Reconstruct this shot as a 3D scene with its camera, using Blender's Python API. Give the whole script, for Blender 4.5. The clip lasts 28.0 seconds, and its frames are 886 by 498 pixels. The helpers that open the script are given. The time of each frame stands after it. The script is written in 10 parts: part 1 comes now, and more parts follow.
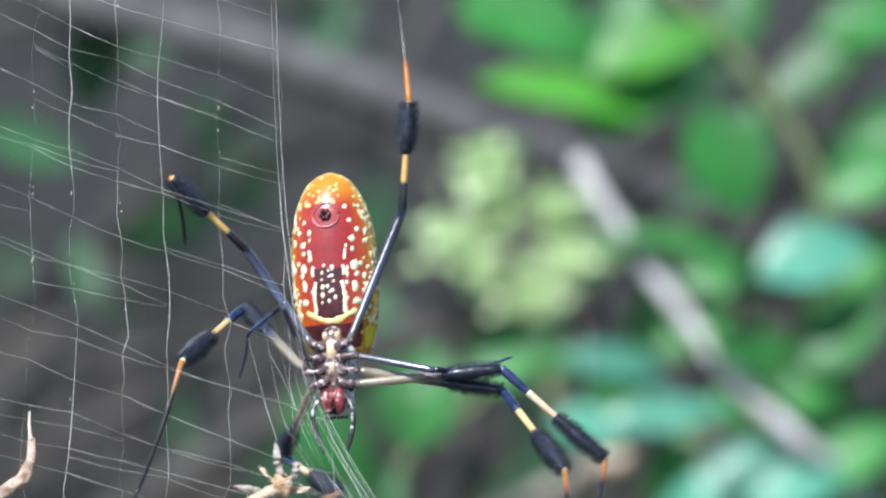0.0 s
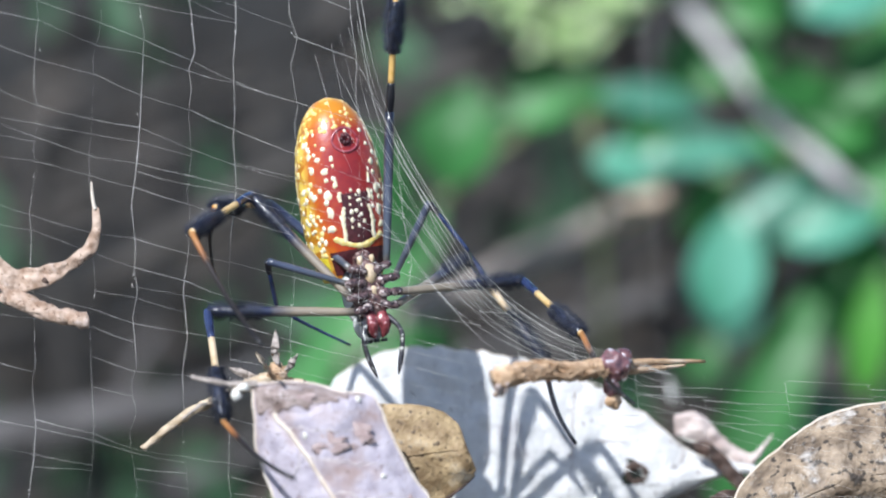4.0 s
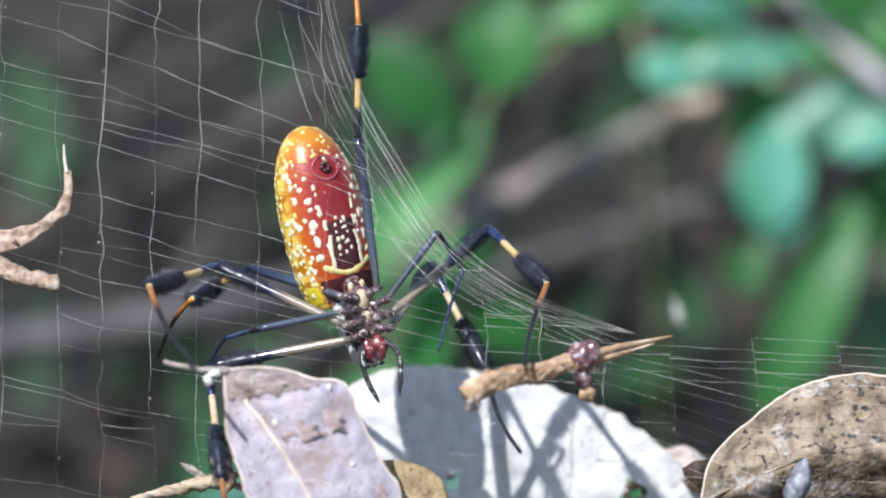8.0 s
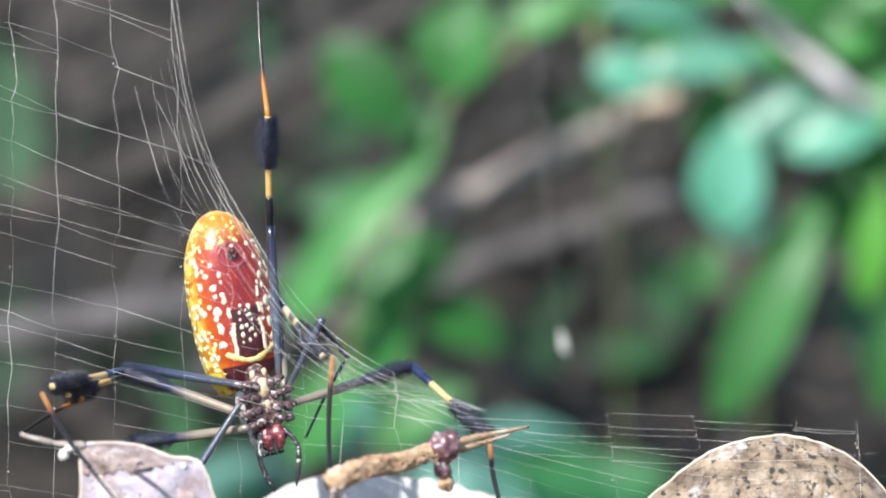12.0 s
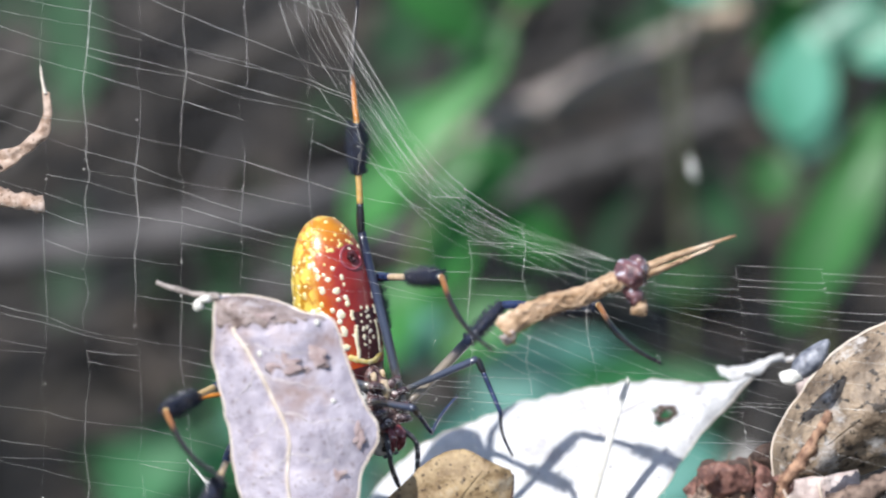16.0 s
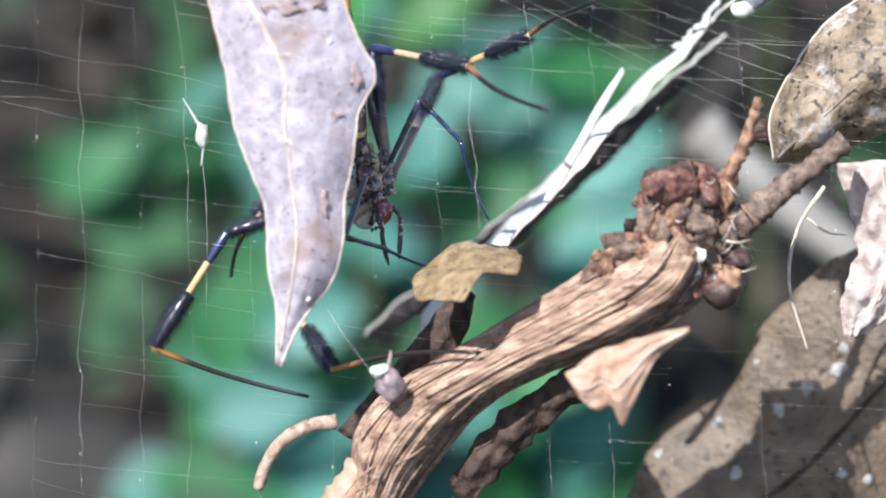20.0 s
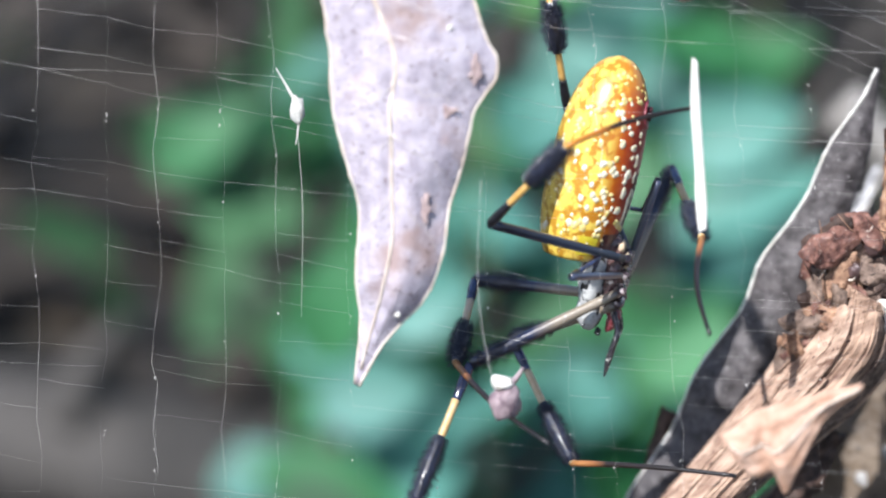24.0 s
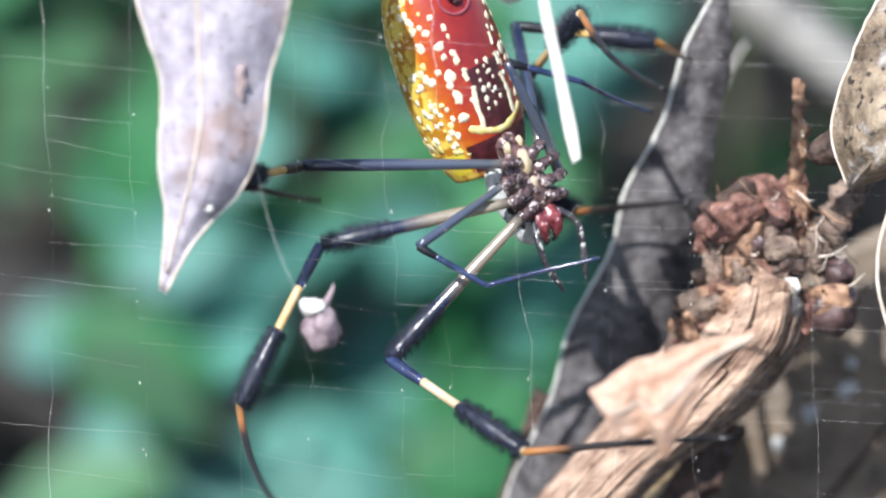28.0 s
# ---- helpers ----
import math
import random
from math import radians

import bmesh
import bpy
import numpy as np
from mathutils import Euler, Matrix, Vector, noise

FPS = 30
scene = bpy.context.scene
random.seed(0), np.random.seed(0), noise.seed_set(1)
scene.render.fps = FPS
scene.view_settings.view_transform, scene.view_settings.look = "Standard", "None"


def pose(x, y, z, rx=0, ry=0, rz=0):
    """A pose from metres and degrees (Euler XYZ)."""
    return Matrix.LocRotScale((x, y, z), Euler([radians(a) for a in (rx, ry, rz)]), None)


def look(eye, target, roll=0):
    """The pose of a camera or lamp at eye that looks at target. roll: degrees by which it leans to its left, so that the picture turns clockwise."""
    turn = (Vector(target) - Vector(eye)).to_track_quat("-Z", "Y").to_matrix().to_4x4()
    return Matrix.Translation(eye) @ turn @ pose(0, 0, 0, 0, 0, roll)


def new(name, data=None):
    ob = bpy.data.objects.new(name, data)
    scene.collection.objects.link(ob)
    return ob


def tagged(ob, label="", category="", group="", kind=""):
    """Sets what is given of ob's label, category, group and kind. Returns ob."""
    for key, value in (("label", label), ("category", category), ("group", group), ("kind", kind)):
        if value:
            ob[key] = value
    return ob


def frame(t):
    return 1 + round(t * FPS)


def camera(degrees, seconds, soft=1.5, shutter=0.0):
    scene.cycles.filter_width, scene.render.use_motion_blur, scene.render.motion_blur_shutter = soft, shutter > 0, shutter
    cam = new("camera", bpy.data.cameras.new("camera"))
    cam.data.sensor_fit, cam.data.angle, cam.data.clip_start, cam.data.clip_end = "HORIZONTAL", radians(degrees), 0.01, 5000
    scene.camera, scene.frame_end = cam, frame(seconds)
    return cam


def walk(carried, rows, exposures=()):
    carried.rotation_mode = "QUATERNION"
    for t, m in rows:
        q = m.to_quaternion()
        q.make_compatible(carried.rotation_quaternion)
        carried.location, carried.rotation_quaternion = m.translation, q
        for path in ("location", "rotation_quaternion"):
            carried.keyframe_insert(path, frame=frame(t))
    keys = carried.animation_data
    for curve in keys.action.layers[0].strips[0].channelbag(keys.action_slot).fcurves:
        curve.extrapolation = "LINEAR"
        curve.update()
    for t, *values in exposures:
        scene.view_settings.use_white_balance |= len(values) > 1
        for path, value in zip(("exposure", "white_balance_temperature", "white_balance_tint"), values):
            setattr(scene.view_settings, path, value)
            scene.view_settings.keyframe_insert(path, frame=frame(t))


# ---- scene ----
# The web's own frame: x across, y away from the lens, z up along the web, in millimetres
WEB = pose(0, 0, 0.5, -16)
MM = 0.001
K = 0.0896


def aim(x, y, z, pitch, yaw):
    return WEB @ pose(x * MM, y * MM, z * MM, 90 + pitch, 0, yaw)


def hang(x, y, z, lean, turn, tip=0, swing=0):
    return WEB @ pose(x * MM, y * MM, z * MM, tip, 0, swing) @ pose(0, 0, 0, 0, lean, 0) @ pose(0, 0, 0, 0, 0, turn)


def drift(x, y, z, lean, twist, turn, tip=0, swing=0):
    return WEB @ pose(x * MM, y * MM, z * MM, tip, 0, swing) @ pose(0, 0, 0, 0, lean, 0) @ pose(0, 0, 0, 0, 0, turn) @ pose(0, 0, 0, twist, 0, 0)


def limb(x, y, z, dx, dy, dz):
    up = Vector((dx, dy, dz)).normalized()
    side = Vector((0, 1, 0)).cross(up).normalized()
    m = Matrix((side, up.cross(side), up)).transposed().to_4x4()
    return Matrix.Translation((x * MM, y * MM, z * MM)) @ m


cam = camera(16, 28.0, soft=2.05, shutter=0.5)
walk(cam, [
    (0, aim(-29.3, -500.0, -16.2, 6.94, -2.35)),
    (0.5, aim(-29.3, -500.0, -16.2, 6.16, -2.37)),
    (1, aim(-29.2, -500.0, -16.0, 5.55, -2.29)),
    (1.5, aim(-29.3, -500.0, -15.8, 4.81, -2.40)),
    (2, aim(-31.1, -500.0, -17.5, 4.31, -2.41)),
    (2.5, aim(-37.6, -500.0, -19.1, 3.78, -2.58)),
    (3, aim(-43.1, -500.0, -19.8, 3.35, -2.56)),
    (3.5, aim(-42.1, -500.0, -21.8, 2.90, -2.32)),
    (4, aim(-37.7, -500.0, -23.2, 2.56, -2.11)),
    (4.5, aim(-36.4, -500.0, -23.7, 2.28, -1.89)),
    (6.5, aim(-24.2, -500.0, -17.2, 0.99, -0.94)),
    (7, aim(-20.6, -500.0, -13.3, 0.64, -0.70)),
    (7.5, aim(-20.1, -500.0, -11.4, 0.35, -0.43)),
    (8, aim(-14.1, -500.0, -7.9, 0.02, -0.02)),
    (8.5, aim(-11.3, -500.0, -4.6, -0.25, 0.15)),
    (9, aim(-10.8, -500.0, -2.0, -0.51, 0.28)),
    (9.5, aim(-4.6, -500.0, 3.1, -0.74, 0.24)),
    (10, aim(3.3, -500.0, 8.7, -1.00, 0.17)),
    (10.5, aim(7.5, -500.0, 12.4, -1.16, 0.40)),
    (11, aim(9.4, -500.0, 13.8, -1.07, 0.72)),
    (11.5, aim(14.8, -500.0, 14.0, -1.11, 0.80)),
    (13.5, aim(18.4, -500.0, 13.5, -1.40, 1.25)),
    (14, aim(22.1, -500.0, 14.2, -2.04, 1.40)),
    (14.5, aim(21.4, -500.0, 16.3, -2.15, 1.67)),
    (15, aim(18.7, -500.0, 14.3, -2.39, 1.70)),
    (15.5, aim(8.5, -500.0, 5.5, -2.35, 1.20)),
    (16, aim(-1.7, -500.0, -3.1, -1.86, 1.12)),
    (16.5, aim(-7.9, -500.0, -9.6, -1.32, 1.11)),
    (17, aim(-14.2, -500.0, -15.1, -2.02, 1.03)),
    (17.5, aim(-14.5, -500.0, -15.5, -2.48, 0.92)),
    (18, aim(-14.8, -500.0, -15.8, -2.60, 1.24)),
    (18.5, aim(-14.9, -500.0, -16.0, -3.59, 1.68)),
    (19, aim(-14.9, -500.0, -16.2, -4.53, 1.87)),
    (19.5, aim(-14.9, -500.0, -16.5, -4.34, 0.61)),
    (20, aim(-14.9, -500.0, -17.0, -6.85, -0.48)),
    (20.5, aim(-14.9, -500.0, -17.5, -5.50, 2.02)),
    (22.5, aim(-14.8, -476.2, -19.9, -6.83, 1.33)),
    (23, aim(-14.7, -454.5, -20.4, -7.36, -0.07)),
    (23.5, aim(-14.7, -446.4, -20.7, -7.22, 0.09)),
    (24, aim(-14.6, -442.5, -20.7, -7.37, 1.70)),
    (24.5, aim(-14.6, -447.4, -20.8, -7.08, 1.04)),
    (25, aim(-14.6, -452.5, -21.0, -7.79, 0.55)),
    (25.5, aim(-14.7, -454.5, -21.2, -8.26, -0.07)),
    (26, aim(-14.8, -416.7, -21.4, -9.65, -0.32)),
    (26.5, aim(-14.9, -367.6, -21.6, -10.70, -1.14)),
    (27, aim(-15.0, -362.3, -21.8, -11.69, -1.06)),
    (27.5, aim(-15.0, -367.6, -21.9, -10.96, -1.77)),
    (28, aim(-15.0, -371.7, -21.9, -10.72, -1.67))
], exposures=[(0, 0.42, 6130, 8), (2, 0.43, 6140, 8), (4, 0.18, 6130, 9), (7, 0.07, 6140, 9.5), (8, 0.12, 6250, 10), (9, 0.26, 6330, 9.5), (11, 0.46, 6520, 9.5), (14, 0.52, 6500, 10), (15, 0.50, 6420, 10.5), (16, 0.14, 6400, 11), (17, 0.14, 6330, 10.5), (18, 0.02, 6300, 10.5), (19, 0.18, 6260, 10.2), (20, 0.40, 6350, 10.5), (23, 0.50, 6360, 12.5), (25, 0.42, 6280, 12), (26, 0.47, 6240, 12), (27, 0.52, 6200, 10.5), (28, 0.5, 6280, 9.5)])
cam.data.dof.use_dof = True
cam.data.dof.aperture_fstop = 11.5

# ---- light ----
world = bpy.data.worlds.new("sky")
scene.world = world
world.use_nodes = True
sky = world.node_tree.nodes.new("ShaderNodeTexSky")
sky.sky_type, sky.sun_disc, sky.sun_elevation, sky.sun_rotation = "NISHITA", False, radians(52), radians(214)
world.node_tree.links.new(sky.outputs[0], world.node_tree.nodes["Background"].inputs[0])
world.node_tree.nodes["Background"].inputs[1].default_value = 0.12
sun = new("sun", bpy.data.lights.new("sun", "SUN"))
sun.data.energy, sun.data.angle, sun.data.color = 5.0, radians(0.5), (1, 0.985, 0.965)
sun.matrix_world = look((-2.1, -3.1, 4.8), (0, 0, 0))


# ---- materials ----
def surf(name, c1, c2, size=4.0, rough=0.6, bump=0.3, fleck=None, fleck_size=0.6, fleck_at=0.62, thin=0.0, coat=0.0, metal=0.0, fine=0.5, stretch=(1, 1, 1), spread=0.0, stain=None, stain_size=6.0, stain_at=0.56, islands=0.0, grain=0.0):
    """Two tones at one scale in millimetres, flecks at a finer one, fine relief; thin lets light through."""
    m = bpy.data.materials.new(name)
    m.use_nodes = True
    nt = m.node_tree
    n, k = nt.nodes, nt.links
    b = n["Principled BSDF"]
    co = n.new("ShaderNodeTexCoord")
    mp = n.new("ShaderNodeMapping")
    mp.inputs["Scale"].default_value = stretch
    mp.inputs["Rotation"].default_value = (0, radians(grain), 0)
    k.new(co.outputs["Object"], mp.inputs[0])
    big = n.new("ShaderNodeTexNoise")
    big.inputs["Scale"].default_value, big.inputs["Detail"].default_value = 1000 / size, 5
    k.new(mp.outputs[0], big.inputs[0])
    ramp = n.new("ShaderNodeValToRGB")
    ramp.color_ramp.elements[0].position, ramp.color_ramp.elements[1].position = 0.34, 0.66
    ramp.color_ramp.elements[0].color, ramp.color_ramp.elements[1].color = (*c1, 1), (*c2, 1)
    k.new(big.outputs[0], ramp.inputs[0])
    col = ramp.outputs[0]
    small = n.new("ShaderNodeTexNoise")
    small.inputs["Scale"].default_value, small.inputs["Detail"].default_value = 1000 / fleck_size, 3
    k.new(mp.outputs[0], small.inputs[0])
    if fleck:
        edge = n.new("ShaderNodeValToRGB")
        edge.color_ramp.elements[0].position, edge.color_ramp.elements[1].position = fleck_at, fleck_at + 0.06
        k.new(small.outputs[0], edge.inputs[0])
        mix = n.new("ShaderNodeMix")
        mix.data_type = "RGBA"
        k.new(edge.outputs[0], mix.inputs["Factor"])
        k.new(col, mix.inputs[6])
        mix.inputs[7].default_value = (*fleck, 1)
        col = mix.outputs[2]
    if stain:
        wide = n.new("ShaderNodeTexNoise")
        wide.inputs["Scale"].default_value, wide.inputs["Detail"].default_value = 1000 / stain_size, 6
        wide.inputs["Roughness"].default_value = 0.65
        k.new(mp.outputs[0], wide.inputs[0])
        soft = n.new("ShaderNodeValToRGB")
        soft.color_ramp.elements[0].position, soft.color_ramp.elements[1].position = stain_at, stain_at + 0.1
        k.new(wide.outputs[0], soft.inputs[0])
        over = n.new("ShaderNodeMix")
        over.data_type = "RGBA"
        k.new(soft.outputs[0], over.inputs["Factor"])
        k.new(col, over.inputs[6])
        over.inputs[7].default_value = (*stain, 1)
        col = over.outputs[2]
    if spread or islands:
        spread = spread or islands
        info = n.new("ShaderNodeNewGeometry" if islands else "ShaderNodeObjectInfo")
        hsv = n.new("ShaderNodeHueSaturation")
        rng = n.new("ShaderNodeMapRange")
        rng.inputs["To Min"].default_value, rng.inputs["To Max"].default_value = 1 - spread, 1 + spread
        k.new(info.outputs["Random Per Island" if islands else "Random"], rng.inputs[0])
        k.new(rng.outputs[0], hsv.inputs["Value"])
        k.new(col, hsv.inputs["Color"])
        col = hsv.outputs[0]
    k.new(col, b.inputs["Base Color"])
    b.inputs["Roughness"].default_value, b.inputs["Coat Weight"].default_value, b.inputs["Metallic"].default_value = rough, coat, metal
    b.inputs["Coat Roughness"].default_value = 0.16
    tex = n.new("ShaderNodeTexNoise")
    tex.inputs["Scale"].default_value, tex.inputs["Detail"].default_value = 1000 / fine, 4
    k.new(mp.outputs[0], tex.inputs[0])
    bp = n.new("ShaderNodeBump")
    bp.inputs["Strength"].default_value, bp.inputs["Distance"].default_value = bump, fine * MM * 0.5
    k.new(tex.outputs[0], bp.inputs["Height"])
    k.new(bp.outputs[0], b.inputs["Normal"])
    if thin:
        tr = n.new("ShaderNodeBsdfTranslucent")
        k.new(col, tr.inputs[0])
        add = n.new("ShaderNodeMixShader")
        add.inputs[0].default_value = thin
        k.new(b.outputs[0], add.inputs[1])
        k.new(tr.outputs[0], add.inputs[2])
        k.new(add.outputs[0], n["Material Output"].inputs[0])
    return m


def banded(name, axis, stops, rough, coat=0.0, noise_mm=1.2, amount=0.15, scale=1.0, bump=0.25):
    """Colours laid along one axis of the thing, in millimetres, broken up by noise."""
    m = surf(name, (0.5, 0.5, 0.5), (0.6, 0.6, 0.6), noise_mm, rough, bump, coat=coat, fine=0.35)
    n, k = m.node_tree.nodes, m.node_tree.links
    co = n["Texture Coordinate"]
    sp = n.new("ShaderNodeSeparateXYZ")
    k.new(co.outputs["Object"], sp.inputs[0])
    lo, hi = stops[0][0], stops[-1][0]
    rng = n.new("ShaderNodeMapRange")
    rng.inputs["From Min"].default_value, rng.inputs["From Max"].default_value = lo * MM, hi * MM
    k.new(sp.outputs[axis], rng.inputs[0])
    wob = n.new("ShaderNodeMath")
    wob.operation = "MULTIPLY_ADD"
    k.new(n["Noise Texture"].outputs[0], wob.inputs[0])
    wob.inputs[1].default_value = amount
    k.new(rng.outputs[0], wob.inputs[2])
    ramp = n.new("ShaderNodeValToRGB")
    e = ramp.color_ramp.elements
    for i, (at, c) in enumerate(stops):
        p = (at - lo) / (hi - lo) * 0.999 + amount * 0.5 * 0
        if i < 2:
            e[i].position, e[i].color = p, (*c, 1)
        else:
            e.new(p).color = (*c, 1)
    sub = n.new("ShaderNodeMath")
    sub.operation = "SUBTRACT"
    k.new(wob.outputs[0], sub.inputs[0])
    sub.inputs[1].default_value = amount * 0.5
    k.new(sub.outputs[0], ramp.inputs[0])
    k.new(ramp.outputs[0], n["Principled BSDF"].inputs["Base Color"])
    return m


M_BLACK = surf("black_chitin", (0.006, 0.006, 0.009), (0.018, 0.018, 0.024), 1.5, 0.32, 0.35, coat=0.3, fine=0.2)
M_BLUE = surf("blue_black_chitin", (0.013, 0.021, 0.06), (0.04, 0.06, 0.15), 3, 0.22, 0.2, coat=0.7, fine=0.3)
M_BRISTLE = surf("black_bristle", (0.007, 0.009, 0.018), (0.022, 0.028, 0.055), 1.0, 0.4, 0.3, coat=0.4)
M_YELLOW = surf("amber_chitin", (0.55, 0.31, 0.07), (0.70, 0.45, 0.16), 1.5, 0.35, 0.2, coat=0.3, fine=0.25)
M_BUFF = surf("buff_chitin", (0.54, 0.36, 0.14), (0.70, 0.52, 0.27), 1.5, 0.35, 0.2, coat=0.3, fine=0.25)
M_CREAM = surf("cream_chitin", (0.51, 0.38, 0.22), (0.70, 0.56, 0.40), 1.5, 0.32, 0.2, coat=0.3, fine=0.25)
M_RING = surf("white_ring", (0.5, 0.5, 0.5), (0.75, 0.75, 0.72), 0.8, 0.35, 0.2)
M_SPOT = surf("cream_spot", (0.80, 0.70, 0.42), (0.88, 0.84, 0.70), 1.0, 0.4, 0.2, coat=0.3)
M_BAND = surf("yellow_band", (0.74, 0.55, 0.12), (0.84, 0.72, 0.36), 1.0, 0.4, 0.2, coat=0.3)
M_LEMON = surf("lemon_skin", (0.68, 0.52, 0.02), (0.78, 0.66, 0.06), 1.5, 0.35, 0.2, coat=0.3)
M_DARKPLATE = surf("dark_maroon_skin", (0.03, 0.006, 0.008), (0.09, 0.015, 0.02), 1.5, 0.35, 0.4, coat=0.3)
# Whitish highlights on sternum and hips are painted in as flecks.
M_STERNUM = surf("brown_chitin", (0.03, 0.016, 0.018), (0.20, 0.11, 0.10), 0.8, 0.24, 0.8, fleck=(0.56, 0.46, 0.42), fleck_size=1.0, fleck_at=0.575, coat=0.6, fine=0.35)
M_HIP = surf("hip_chitin", (0.02, 0.014, 0.018), (0.16, 0.10, 0.10), 0.7, 0.22, 0.8, fleck=(0.52, 0.44, 0.42), fleck_size=0.9, fleck_at=0.57, coat=0.6, fine=0.3)
M_PALP = surf("palp_chitin", (0.012, 0.012, 0.02), (0.06, 0.055, 0.06), 0.8, 0.3, 0.4, fleck=(0.55, 0.55, 0.50), fleck_size=0.9, fleck_at=0.6, coat=0.4)
M_JAW = surf("red_chitin", (0.09, 0.014, 0.018), (0.34, 0.08, 0.09), 0.8, 0.22, 0.7, fleck=(0.66, 0.46, 0.44), fleck_size=0.8, fleck_at=0.62, coat=0.6, fine=0.4)
M_RINGSKIN = surf("pink_skin", (0.22, 0.03, 0.05), (0.42, 0.11, 0.13), 1.0, 0.3, 0.4, coat=0.4)
M_SILVER = surf("silver_carapace", (0.45, 0.46, 0.45), (0.65, 0.66, 0.64), 0.8, 0.4, 0.3, fleck=(0.02, 0.02, 0.02), fleck_size=1.5, fleck_at=0.55)
M_ABDOMEN = banded("abdomen_skin", 1, [(-3.2, (0.17, 0.012, 0.022)), (-1.2, (0.33, 0.024, 0.016)), (0.2, (0.46, 0.075, 0.010)), (1.2, (0.52, 0.15, 0.010)), (2.6, (0.47, 0.18, 0.012)), (4.4, (0.48, 0.22, 0.016)), (10.5, (0.50, 0.28, 0.03))], 0.32, 0.4, 1.6, 0.2)


def mottle(m):
    """Towards the tip the skin turns orange; yellow cells cover the flanks."""
    n, k = m.node_tree.nodes, m.node_tree.links
    shader = n["Principled BSDF"]
    col = shader.inputs["Base Color"].links[0].from_socket
    sep, co = n["Separate XYZ"], n["Texture Coordinate"]

    def step(socket, lo, hi):
        r = n.new("ShaderNodeMapRange")
        r.inputs["From Min"].default_value, r.inputs["From Max"].default_value = lo, hi
        k.new(socket, r.inputs[0])
        return r.outputs[0]

    def blend(f, base, colour):
        x = n.new("ShaderNodeMix")
        x.data_type = "RGBA"
        k.new(f, x.inputs["Factor"])
        k.new(base, x.inputs[6])
        x.inputs[7].default_value = (*colour, 1)
        return x.outputs[2]

    col = blend(step(sep.outputs[2], 20.5 * MM, 24 * MM), col, (0.58, 0.22, 0.015))
    vor = n.new("ShaderNodeTexVoronoi")
    vor.inputs["Scale"].default_value = 760
    wave = n.new("ShaderNodeTexNoise")
    wave.inputs["Scale"].default_value = 900
    k.new(co.outputs["Object"], wave.inputs[0])
    bend = n.new("ShaderNodeVectorMath")
    bend.operation = "MULTIPLY_ADD"
    k.new(wave.outputs["Color"], bend.inputs[0])
    bend.inputs[1].default_value = (0.0016, 0.0016, 0.0016)
    squash = n.new("ShaderNodeMapping")
    squash.inputs["Scale"].default_value = (1, 1, 0.7)
    k.new(co.outputs["Object"], squash.inputs[0])
    k.new(squash.outputs[0], bend.inputs[2])
    k.new(bend.outputs[0], vor.inputs["Vector"])
    cell = step(vor.outputs["Distance"], 0.66, 0.46)
    side = step(sep.outputs[1], 0.9 * MM, 2.6 * MM)
    both = n.new("ShaderNodeMath")
    both.operation = "MULTIPLY"
    k.new(cell, both.inputs[0])
    k.new(side, both.inputs[1])
    col = blend(both.outputs[0], col, (0.80, 0.58, 0.10))
    k.new(col, shader.inputs["Base Color"])


mottle(M_ABDOMEN)
M_FEMUR = banded("femur_chitin", 2, [(0, (0.07, 0.06, 0.055)), (2.5, (0.30, 0.25, 0.185)), (10, (0.25, 0.21, 0.16)), (14, (0.012, 0.018, 0.05)), (24, (0.008, 0.010, 0.03))], 0.3, 0.9, 2.0, 0.12)
M_FEMUR_B = banded("blue_femur_chitin", 2, [(0, (0.20, 0.18, 0.15)), (1.6, (0.06, 0.07, 0.09)), (10, (0.055, 0.07, 0.115)), (20, (0.012, 0.014, 0.04)), (24, (0.006, 0.008, 0.02))], 0.3, 1.0, 2.0, 0.1)
M_META = banded("metatarsus_chitin", 2, [(0, (0.55, 0.22, 0.03)), (6, (0.45, 0.15, 0.02)), (8.5, (0.02, 0.014, 0.012)), (30, (0.008, 0.008, 0.01))], 0.35, 0.2, 2.0, 0.05)
M_META_D = banded("dark_metatarsus_chitin", 2, [(0, (0.42, 0.20, 0.07)), (3.5, (0.30, 0.12, 0.04)), (6.5, (0.02, 0.014, 0.012)), (30, (0.008, 0.008, 0.01))], 0.35, 0.2, 2.0, 0.05)
M_SILK = surf("silk", (0.74, 0.72, 0.66), (0.9, 0.89, 0.85), 8, 0.25, 0.0, coat=0.5)
M_HANG = surf("dry_leaf_mauve", (0.41, 0.365, 0.43), (0.61, 0.56, 0.625), 2.2, 0.42, 1.0, fleck=(0.19, 0.11, 0.095), fleck_size=0.42, fleck_at=0.63, thin=0.06, fine=0.45, stain=(0.40, 0.30, 0.29), stain_size=17, stain_at=0.50)
M_HANG_TOP = surf("dry_leaf_umber", (0.22, 0.16, 0.14), (0.44, 0.36, 0.34), 2.2, 0.5, 1.0, fleck=(0.10, 0.06, 0.05), fleck_size=0.6, fleck_at=0.62, fine=0.5, stain=(0.52, 0.47, 0.47), stain_size=4, stain_at=0.56)
M_HANG_VEIN = surf("leaf_vein_mauve", (0.50, 0.45, 0.44), (0.66, 0.61, 0.60), 2, 0.5, 0.4)
M_STALK = surf("stalk_grey", (0.20, 0.17, 0.15), (0.46, 0.40, 0.36), 1.2, 0.7, 0.8, fine=0.4)
M_HANG_RIM = surf("leaf_margin_cream", (0.62, 0.52, 0.42), (0.78, 0.70, 0.60), 2, 0.55, 0.3)
